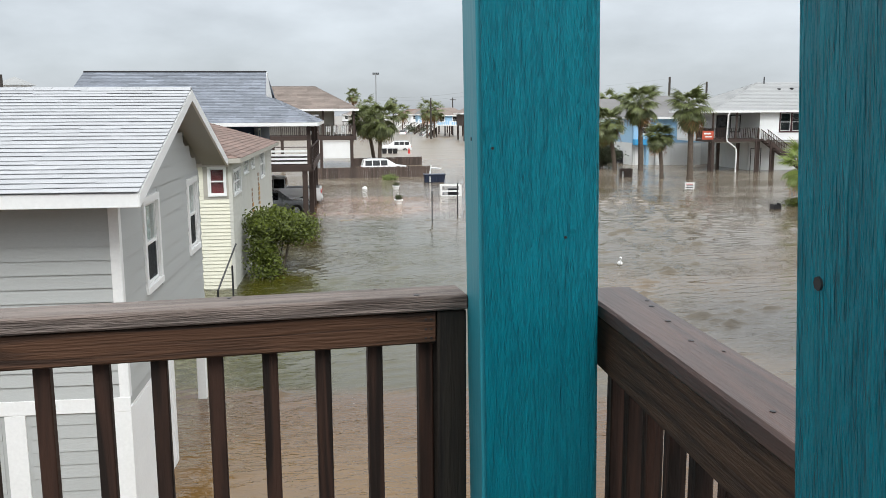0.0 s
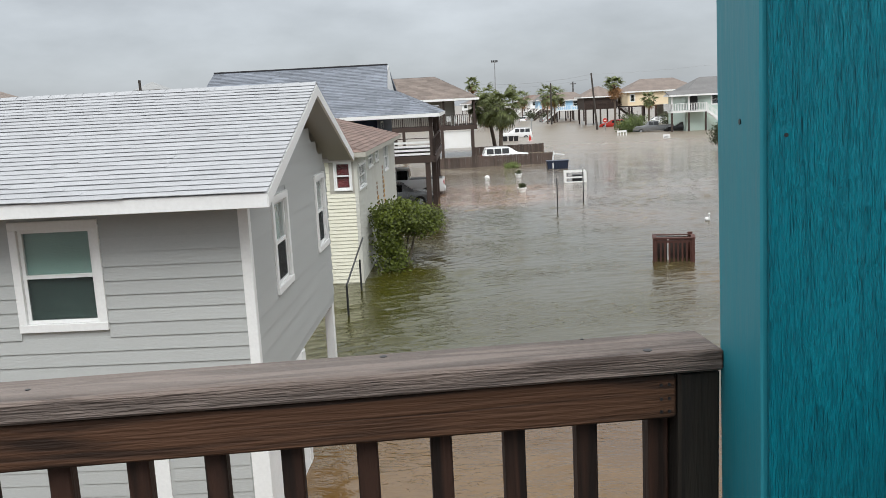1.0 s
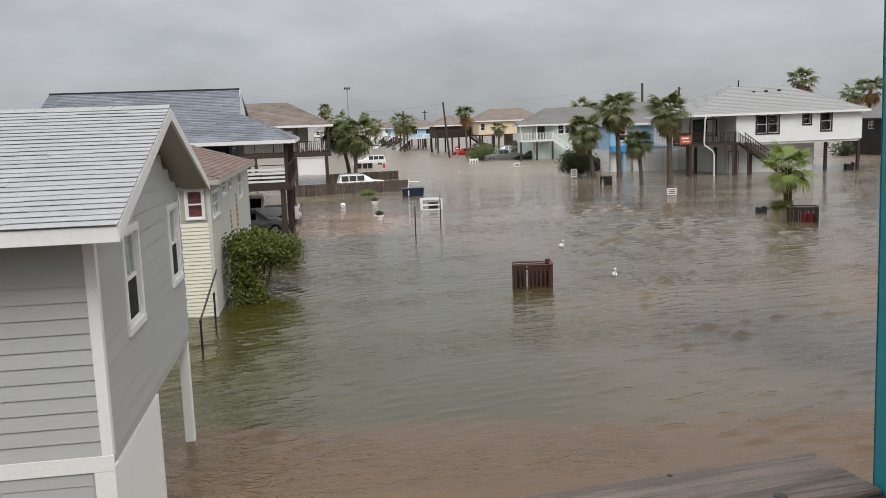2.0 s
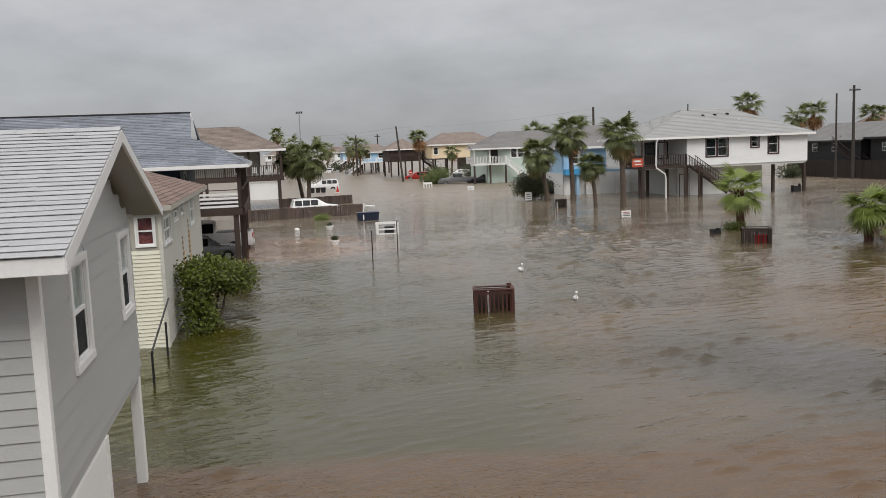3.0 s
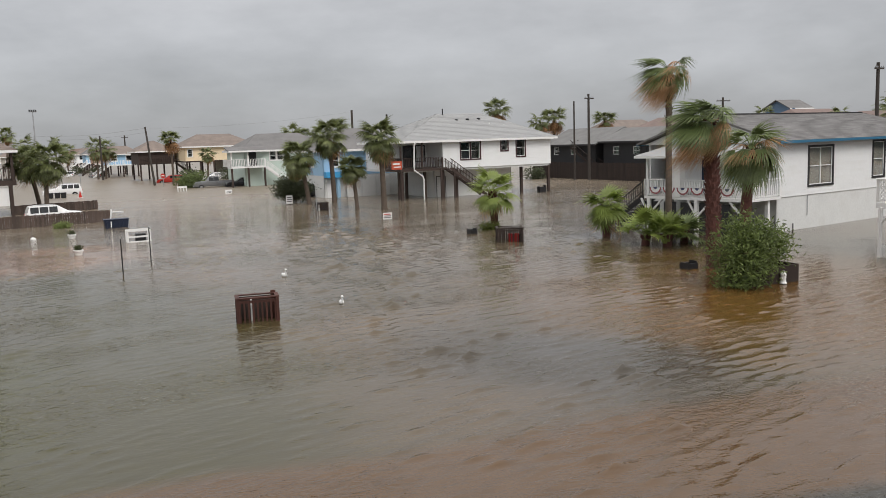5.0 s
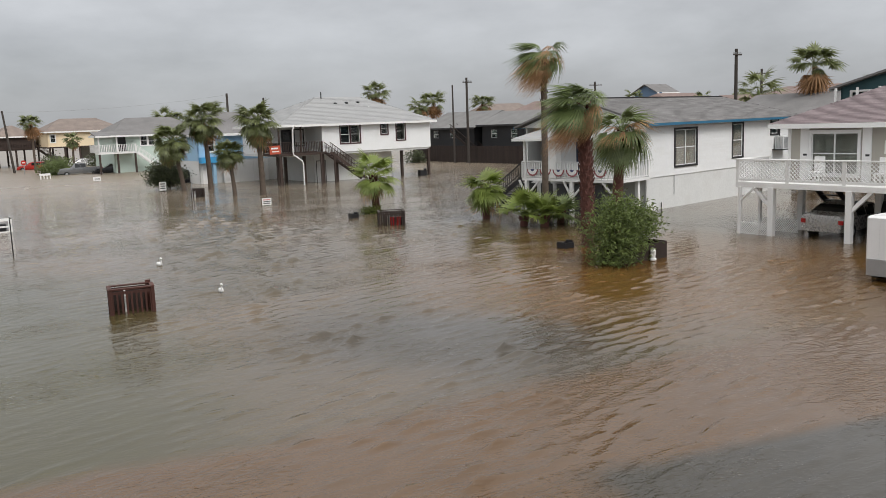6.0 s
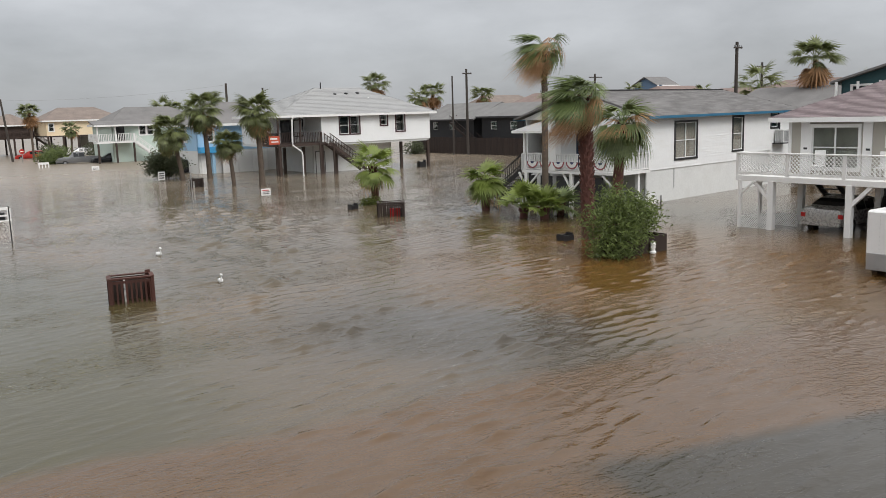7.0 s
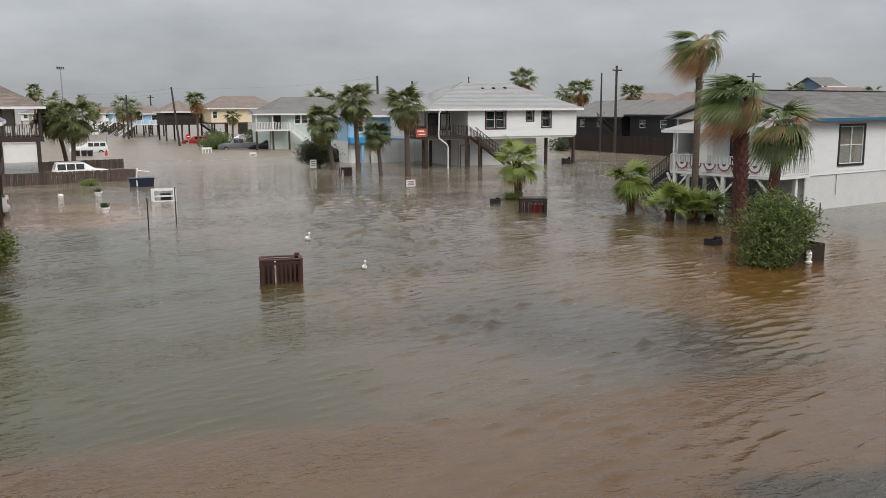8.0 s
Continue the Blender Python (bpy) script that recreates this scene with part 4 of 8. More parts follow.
    m.slab([(u1 - 0.05, e0 + 0.02, ze2 - 0.14), (r1 - 0.012, e0 + 0.02, ze2 - 0.14), (r1 - 0.012, ridge_v, zr - 0.14), (u1 - 0.05, ridge_v, zr - 0.14)], 0.02)
    m.slab([(r1 - 0.012, e1 - 0.02, ze2 - 0.14), (u1 - 0.05, e1 - 0.02, ze2 - 0.14), (u1 - 0.05, ridge_v, zr - 0.14), (r1 - 0.012, ridge_v, zr - 0.14)], 0.02)
    m.box(r0, e0 + 0.02, ze2 - 0.2, u1 - 0.05, v0, ze2 - 0.18)
    part("soffit", m, GREY_STUCCO, h)
    # shingles of the slope towards the deck
    up = Vector((0, ridge_v - e0, zr - ze2))
    slope_len = up.length
    up.normalize()
    nrm = Vector((0, -up.z, up.y))
    course, wd = 0.146, 0.34
    meshes = []
    for k in range(4):
        ww = wd * (0.9 + 0.35 * k)
        sm = M()
        lo, hi = -up * 0.012 + nrm * 0.0, up * (course + 0.03)
        lo = lo + nrm * (0.012 + 0.003 * (k % 2)) - up * 0.006 * (k % 3)
        sm.hexa([lo, lo + Vector((ww, 0, 0)), hi + Vector((ww, 0, 0)), hi,
                 lo + nrm * 0.006, lo + Vector((ww, 0, 0)) + nrm * 0.007, hi + Vector((ww, 0, 0)) + nrm * 0.003, hi + nrm * 0.003])
        meshes.append((ww, sm))
    shared_meshes = [(ww, sm.mesh("shingle", SHINGLE)) for ww, sm in meshes]
    joined = M()
    count = 0
    rows = int(slope_len / course)
    for r in range(rows + 1):
        u = r1 + 0.025
        base = Vector((0, e0 - 0.03, ze2 - 0.028)) + up * (course * r)
        first = True
        while u > r0:
            k = random.randrange(4)
            ww, me = shared_meshes[k]
            if first:
                first = False
                k = r % 4
                ww, me = shared_meshes[k]
            u -= ww
            p = base + Vector((u, 0, random.uniform(0, 0.002)))
            if count < 300 and u > r1 - 3.3 - 0.15 * (r % 3):
                piece("shingle", me, rf, p)
                count += 1
            else:
                src = meshes[k][1]
                joined.add([Vector(q) + p for q in src.v], src.f)
    part("shingle_field", joined, SHINGLE_JOINED, rf, kind="stuff")
    for i in range(44):
        a = r1 + 0.02 - i * 0.26
        m = M().add([(a, ridge_v - 0.13, zr - 0.045), (a - 0.27, ridge_v - 0.13, zr - 0.05), (a - 0.27, ridge_v, zr + 0.005), (a, ridge_v, zr + 0.012), (a - 0.27, ridge_v + 0.13, zr - 0.05), (a, ridge_v + 0.13, zr - 0.045)],
                    [(0, 3, 2, 1), (3, 5, 4, 2)])
        part("ridge_cap", m, SHINGLE, rf)


LOT = pose(0.025, 0, 0)
grey_house()
LOT = Matrix.Identity(4)


def cream_house():
    h = thing("cream_house", -7.0, 33.5, 0, label="cream lap-sided cottage with brown shingle roof standing in water", category="house")
    u1, u0, v0, v1, ze = -3.17, -11.5, 26.44, 41.5, 4.2
    near, street = Wall((u0, v0), (u1, v0)), Wall((u1, v0), (u1, v1))
    nw = [(near.len - 0.68, near.len - 0.2, 3.06, 3.9)]
    sw = [(0.5, 2.3, 3.02, 3.75), (3.3, 4.8, 3.5, 4.03), (5.8, 6.9, 3.56, 4.03), (9.4, 11.2, 2.9, 3.98)]
    m = M()
    near.core(m, -0.4, ze, nw)
    wn_ = part("wall", m, CREAM, h)
    m = M()
    for a, b, z, top in near.boards(-0.2, ze, 0.115, [(s - 0.2, e + 0.2, p - 0.12, q + 0.12) for s, e, p, q in nw]):
        near.board(m, a, b, z, top, 0.03)
    part("lap_siding", m, CREAM, wn_, kind="stuff")
    m = M()
    street.core(m, -0.4, ze, sw)
    ws = part("wall", m, DIRTY_CREAM, h, "weathered stained cream wall")
    m = M()
    for a, b, z, top in street.boards(-0.2, ze, 0.2, [(s - 0.1, e + 0.1, p - 0.1, q + 0.1) for s, e, p, q in sw]):
        street.board(m, a, b, z, top, 0.022)
    part("lap_siding", m, DIRTY_CREAM, ws, kind="stuff")
    m = M()
    Wall((u1, v1), (u0, v1)).core(m, -0.4, ze)
    Wall((u0, v1), (u0, v0)).core(m, -0.4, ze)
    part("wall", m, CREAM, h)
    m = M()
    street.block(m, 0, 0.1, 0, 0.03, -0.4, ze)
    near.block(m, near.len - 0.08, near.len + 0.03, 0, 0.03, -0.4, ze)
    part("corner_trim", m, DIRTY_CREAM, h)
    m = M()
    for a, b, lo, hi in ((nw[0][0] - 0.19, nw[0][0] - 0.05, 2.92, 4.06), (nw[0][1] + 0.05, nw[0][1] + 0.16, 2.92, 4.06), (nw[0][0] - 0.05, nw[0][1] + 0.05, 2.92, 3.01), (nw[0][0] - 0.05, nw[0][1] + 0.05, 3.95, 4.06)):
        near.block(m, a, b, 0.0, 0.012, lo, hi)
    part("window_surround", m, TAUPE, h)
    m = M()
    near.block(m, *nw[0][:2], -0.11, -0.10, *nw[0][2:])
    part("curtain", m, REDCURTAIN, h, "dark red curtain")
    window(h, near, *nw[0], WHITE, 0.05, out=0.03)
    for s in sw:
        window(h, street, *s, WHITE, 0.07, across=2 if s[1] - s[0] > 1.2 else 1, out=0.02)
    for s, z0, z1, mat in ((5.7, 1.2, 2.75, BROWN_STREAK), (5.95, 0.9, 2.2, YELLOW_STREAK), (8.2, 1.9, 3.2, BROWN_STREAK), (8.55, 1.5, 2.7, YELLOW_STREAK)):
        m = M()
        street.block(m, s, s + 0.42, 0.012, 0.018, z0, z1)
        part("rust_streak", m, mat, ws, "rusty yellow run-off streak")
    e = 0.35
    a, b, c, d = (u0 - e, v0 - e, 4.22), (u1 + e, v0 - e, 4.22), (u1 + e, v1 + e, 4.22), (u0 - e, v1 + e, 4.22)
    mid = (u0 + u1) / 2
    p, q = (mid, v0 + 3.6, 5.75), (mid, v1 - 3.6, 5.75)
    roof(h, [(a, b, p), (b, c, q, p), (c, d, q), (d, a, p, q)], ROOF_BROWN, 0.1, 0.2, TAUPE)
    m = M().box(u0 - e, v0 - e, 4.06, u1 + e - 0.03, v0, 4.10)
    m.box(u1, v0 - e, 4.06, u1 + e - 0.03, v1 + e, 4.10)
    part("soffit", m, CREAM, h)
    # outside steps rail along the wall
    st = thing("step_rail", -3.1, 23.6, 0, label="thin dark pipe handrail rising from the water", category="handrail")
    for v, z in ((22.04, 0.85), (25.1, 1.0)):
        part("rail_post", M().cyl((-3.08, v, -0.3), (-3.08, v, z), 0.03, n=8), BLACK, st)
    part("rail_bar", M().cyl((-3.08, 22.04, 0.85), (-3.08, 26.2, 1.5), 0.028, n=8), BLACK, st)


cream_house()


def blue_house():
    h = thing("navy_house", -7.5, 50, 0, label="raised dark navy house with blue-grey shingle roof and timber deck", category="house")
    ze, ev, rv, zr = 5.15, 43.4, 50.0, 8.0
    k = (zr - ze) / (rv - ev)
    g = (-3.75, 46.6, ze + k * 3.2)
    g2 = (-3.75, 53.4, ze + k * 3.2)
    far_v, left = rv * 2 - ev, -14.1
    roof(h, [((left, ev, ze), (-0.9, ev, ze), g, (-3.95, rv, zr), (left, rv, zr)), ((-0.9, far_v, ze), (left, far_v, ze), (left, rv, zr), (-3.95, rv, zr), g2),
             ((-0.9, ev, ze), (-0.9, far_v, ze), g2, g)], ROOF_BLUE, 0.12, 0.22, WHITE)
    m = M()
    Wall((left + 0.4, 56), (left + 0.4, 44)).gable(m, ze, zr - 0.1)
    Wall((left + 0.4, 56), (left + 0.4, 44)).core(m, 2.9, ze)
    part("gable", m, NAVY, h)
    m = M().add([(-3.9, 46.8, g[2] + 0.02), (-3.9, 53.2, g[2] + 0.02), (-3.9, rv, zr - 0.02), (-4.1, 46.8, g[2]), (-4.1, 53.2, g[2]), (-4.1, rv, zr - 0.02)], [(0, 1, 2), (5, 4, 3), (0, 3, 4, 1), (1, 4, 5, 2), (2, 5, 3, 0)])
    part("gablet", m, WHITE, h)
    m = M().beam((left, rv, zr + 0.02), (-3.95, rv, zr + 0.02), 0.3, 0.06)
    part("ridge_cap", m, TRIM_BLACK, h)
    m = M()
    wall_s, wall_n = Wall((-4.4, 46.3), (-4.4, 56)), Wall((-13.7, 46.3), (-4.4, 46.3))
    wall_s.core(m, 2.9, ze)
    wall_n.core(m, 2.9, ze, [(8.2, 9.0, 3.4, 4.5)])
    Wall((-4.4, 56), (-13.7, 56)).core(m, 2.9, ze)
    part("wall", m, NAVY, h, "navy blue siding")
    window(h, wall_n, 8.2, 9.0, 3.4, 4.5, WHITE, 0.08)
    window(h, wall_s, 2.0, 3.2, 3.4, 4.7, WHITE, 0.09, across=2)
    m = M().box(-13.7, 43.9, 2.72, -1.25, 57, 2.95)
    m.box(-13.7, 43.85, 2.62, -1.2, 44.0, 2.98)
    m.box(-1.32, 43.85, 2.62, -1.18, 57, 2.98)
    part("deck_floor", m, DARKWOOD, h)
    m = M().slab([(-9, 43.95, 4.98), (-1.1, 43.95, 4.98), (-1.1, 56.5, 4.98), (-9, 56.5, 4.98)], 0.04)
    part("porch_soffit", m, WHITE, h)
    posts(h, ((-1.65, 44.05), (-1.45, 47.5), (-1.45, 51.2), (-1.45, 55), (-5.5, 44.05), (-9.2, 44.05), (-13.4, 44.05), (-13.4, 56)), -0.5, 2.7, 0.26, DARKWOOD)
    posts(h, ((-1.4, 44.05), (-1.4, 50.5), (-1.4, 56), (-5.5, 44.05)), 2.95, 5.0, 0.2, DARKWOOD, "porch_post")
    rl = railing(h, [(-9.0, 44.0), (-1.3, 44.0), (-1.3, 56.5)], 2.95, 0.95, DARKWOOD, horizontal=4, post=0.12)
    for i in range(4):
        part("slat", M().box(-4.9, 43.91, 3.02 + 0.2 * i, -1.5, 43.935, 3.13 + 0.2 * i), WHITE, rl, "white horizontal slat")
    # folded chair shape on the deck
    ch = thing("deck_chair", -2.9, 44.9, 2.95, label="dark folding deck chair standing on the timber deck", category="chair")
    part("seat", M().hexa([(-3.2, 44.7, 3.35), (-2.7, 44.7, 3.35), (-2.7, 45.2, 3.4), (-3.2, 45.2, 3.4), (-3.2, 44.7, 3.4), (-2.7, 44.7, 3.4), (-2.7, 45.2, 3.45), (-3.2, 45.2, 3.45)]), TRIM_BLACK, ch)
    part("backrest", M().hexa([(-3.3, 44.7, 3.4), (-3.22, 44.7, 3.4), (-3.22, 45.2, 3.4), (-3.3, 45.2, 3.4), (-3.65, 44.7, 4.1), (-3.57, 44.7, 4.1), (-3.57, 45.2, 4.1), (-3.65, 45.2, 4.1)]), TRIM_BLACK, ch)
    for u in (-3.15, -2.75):
        for v in (44.75, 45.15):
            part("leg", M().beam((u, v, 2.95), (u, v, 3.38), 0.04, 0.04), TRIM_BLACK, ch)
    # backdrop added under the house, its near-black colour standing for carport shade
    single("lower_backdrop_wall", M().box(-13.7, 56.0, -0.3, -4.5, 56.15, 2.7), DARKGREY, "plain dark backdrop closing the carport", "wall", "structure", -12, 56)


blue_house()


def tan_house():
    h = thing("tan_roof_house", -3.0, 93.5, 0, label="raised house with tan hipped roof, balcony and white lower panel", category="house")
    a, b, c, d = (-16, 89.3, 6.1), (2.05, 89.3, 6.1), (2.05, 99.5, 6.1), (-16, 99.5, 6.1)
    p, q = (-2.6, 94.4, 8.55), (-11, 94.4, 8.55)
    roof(h, [(a, b, p, q), (b, c, p), (c, d, q, p), (d, a, q)], ROOF_TAN, 0.15, 0.3, WHITE)
    m = M()
    wl_ = Wall((-15, 92.0), (-0.6, 92.0))
    wl_.core(m, 3.3, 6.0, [(11.8, 12.8, 3.5, 5.5)])
    Wall((-0.6, 92.0), (-0.6, 99)).core(m, 3.3, 6.0)
    part("wall", m, TAUPE, h, "grey-beige siding")
    window(h, wl_, 11.8, 12.8, 3.7, 5.3, WHITE, 0.1)
    m = M().box(-15, 89.7, 2.85, 1.75, 99, 3.3)
    part("deck_floor", m, DARKWOOD, h)
    posts(h, ((1.25, 89.87), (-1.95, 89.87), (1.25, 95), (-6, 89.87)), -0.5, 2.85, 0.3, DARKWOOD)
    posts(h, ((1.5, 89.9), (-1.7, 89.9), (1.5, 94.5)), 3.3, 6.0, 0.22, DARKWOOD, "porch_post")
    railing(h, [(-8, 89.85), (1.65, 89.85), (1.65, 98)], 3.3, 1.15, DARKWOOD, gap=0.2, bar=0.05)
    part("lower_panel", M().box(-1.75, 89.9, 0.95, 1.05, 90.0, 2.7), WHITE, h, "plain white hanging panel")
    for u in (-1.2, -0.4, 0.4):
        ch = thing("balcony_chair", u, 90.5, 3.3, label="white plastic chair on the balcony", category="chair", group="balcony chairs")
        part("seat", M().box(u - 0.25, 90.3, 3.7, u + 0.25, 90.8, 3.75), WHITE, ch)
        part("backrest", M().box(u - 0.25, 90.76, 3.75, u + 0.25, 90.82, 4.3), WHITE, ch)
        for du in (-0.22, 0.22):
            for v in (90.34, 90.76):
                part("leg", M().box(u + du - 0.03, v - 0.03, 3.3, u + du + 0.03, v + 0.03, 3.7), WHITE, ch)


tan_house()


def fence(name, pts, top, mat, label, board=0.15, z0=-0.2, slope=0.0):
    u0, v0 = pts[0]
    f = thing(name, u0, v0, 0, label=label, category="fence")
    bd = shared("board", M().box(-board * 0.47, -0.012, z0, board * 0.47, 0.012, 1.0), mat)
    for (ua, va), (ub, vb) in zip(pts, pts[1:]):
        ln = math.hypot(ub - ua, vb - va)
        n = int(ln / board)
        ang = math.atan2(vb - va, ub - ua)
        for i in range(n):
            t = (i + 0.5) / n
            piece("board", bd, f, (ua + (ub - ua) * t, va + (vb - va) * t + 0.0, 0), (1, 1, top * random.uniform(0.97, 1.02)), (0, random.uniform(-0.01, 0.01), ang))
        part("rail", M().beam((ua, va + 0.03, top * 0.75), (ub, vb + 0.03, top * 0.75), 0.04, 0.09), mat, f)
    return f


fence("fence", [(-2.2, 73.7), (8.05, 75.0)], 0.95, FENCE, "weathered brown board fence half under water", 0.17)
fence("fence", [(8.9, 92.6), (1.4, 90.9)], 0.9, FENCE, "dark brown board fence behind the parked car", 0.17)
fence("fence", [(69.3, 105), (69.4, 60)], 2.2, FENCE_DARK, "long tall dark privacy fence along the yards", 0.3)


# the houses across the water
def white_house():
    h = thing("white_house", 44, 80, 0, label="white lap-sided raised house with pale hipped roof and dark stairs", category="house")
    zf, ze = 2.95, 5.72
    front = Wall((39.1, 75.5), (51.9, 75.5))
    ws = [(2.05, 3.05, 3.78, 5.45), (3.23, 4.23, 3.78, 5.45), (6.75, 7.5, 4.5, 5.55), (8.6, 9.6, 3.85, 5.6)]
    m = M()
    front.core(m, zf, ze, ws)
    wf = part("wall", m, WHITE_SIDING, h)
    m = M()
    for a, b, z, top in front.boards(zf, ze, 0.17, [(s - 0.12, e + 0.12, p - 0.12, q + 0.12) for s, e, p, q in ws]):
        front.board(m, a, b, z, top, 0.03)
    part("lap_siding", m, WHITE_SIDING, wf, kind="stuff")
    for s in ws:
        window(h, front, *s, TRIM_MAROON, 0.13, sash_mat=WHITE, out=0.03)
    m = M()
    recess = Wall((34.9, 79.0), (39.1, 79.0))
    recess.core(m, 3.05, ze, [(1.6, 2.6, 3.05, 5.3)])
    Wall((39.1, 79.0), (39.1, 75.5)).core(m, zf, ze)
    Wall((51.9, 75.5), (51.9, 85)).core(m, zf, ze)
    Wall((51.9, 85), (34.9, 85)).core(m, zf, ze)
    Wall((34.9, 85), (34.9, 79)).core(m, zf, ze)
    part("wall", m, WHITE_SIDING, h)
    door(h, recess, 1.6, 2.6, 3.08, 5.2, TRIM_BLACK, TRIM_BLACK, True, "dark glazed door")
    window(h, recess, 3.0, 3.9, 3.7, 5.2, TRIM_BLACK, 0.1)
    a, b, c, d = (34.2, 74.9, 5.72), (52.4, 74.9, 5.72), (52.4, 85.6, 5.72), (34.2, 85.6, 5.72)
    p, q = (41.0, 80.2, 8.4), (46.3, 80.2, 8.4)
    roof(h, [(a, b, q, p), (b, c, q), (c, d, p, q), (d, a, p)], ROOF_PALE, 0.14, 0.3, WHITE)
    for u, v, z in ((42.6, 78.9, 7.6), (43.9, 78.9, 7.65), (45.3, 79.0, 7.7)):
        part("roof_vent", M().lathe([(0.18, z), (0.2, z + 0.18), (0.08, z + 0.24)], 8, u, v), BLACK, h)
    for u, v, z in ((41.6, 80.0, 8.2), (47.6, 77.7, 6.9), (46.0, 78.0, 7.1)):
        part("vent_pipe", M().cyl((u, v, z - 0.2), (u, v, z + (0.75 if u < 42 else 0.25)), 0.06, n=8), BLACK if u < 42 else WHITE, h)
    m = M().box(34.9, 75.6, zf - 0.22, 51.8, 85, zf)
    part("floor_frame", m, CONCRETE, h)
    m = M().box(34.4, 75.3, 2.8, 39.3, 79, 3.05)
    part("porch_floor", m, DARKWOOD, h)
    railing(h, [(34.5, 79), (34.5, 75.4), (39.0, 75.4)], 3.05, 1.05, DARKWOOD, gap=0.17, bar=0.05, post=0.12)
    posts(h, ((34.5, 75.4), (36.8, 75.4)), 4.1, 5.7, 0.14, DARKWOOD, "porch_post")
    posts(h, ((34.97, 76.9), (36.9, 79.4), (34.6, 75.5), (37.6, 76.6), (39.1, 75.6), (40.6, 75.6), (48.9, 76.6), (51.7, 75.7), (51.7, 84)), -0.5, 2.8, 0.26, DARKWOOD)
    low = Wall((39.14, 77.6), (48.3, 77.6))
    m = M()
    low.core(m, -0.3, zf - 0.2)
    Wall((48.3, 77.6), (48.3, 84)).core(m, -0.3, zf - 0.2)
    Wall((39.14, 84), (39.14, 77.6)).core(m, -0.3, zf - 0.2)
    part("lower_wall", m, CONCRETE, h, "white painted lower storage wall")
    door(h, low, 0.3, 1.25, -0.2, 2.05, CONCRETE, TRIM_BLACK)
    m = M()
    low.block(m, 7.3, 7.9, 0.002, 0.03, 0.7, 1.3)
    part("lower_vent", m, METAL, h)
    stairs(h, (39.2, 74.7, 3.0), (43.2, 74.7, 0.2), 1.2, 0.18, DARKWOOD, steps=12)
    posts(h, ((38.2, 74.2), (39.6, 74.1)), -0.5, 3.0, 0.14, DARKWOOD)
    m = M().tube([(35.9, 74.8, 5.6), (35.75, 74.9, 5.3), (35.7, 75.0, 3.3), (35.75, 75.0, 2.9), (36.6, 75.0, 2.3), (36.7, 75.0, 2.0), (36.7, 75.0, -0.2)], [0.07] * 7, 8)
    part("downspout", m, WHITE, h, smooth=40)
    bn = thing("banner", 33.9, 76.6, 3.0, label="red and white printed banner hung on the dark railing", category="banner")
    part("cloth", M().box(33.45, 75.26, 3.05, 34.55, 75.29, 3.85), surf("red_cloth", (0.46, 0.085, 0.045), 0.8, 0.15, 3, 40, 0.05), bn)
    for k, (a, b, z, hh) in enumerate(((33.6, 34.3, 3.52, 0.15), (33.7, 34.4, 3.25, 0.1))):
        part("printed_bar", M().box(a, 75.25, z, b, 75.256, z + hh), WHITE, bn)


white_house()


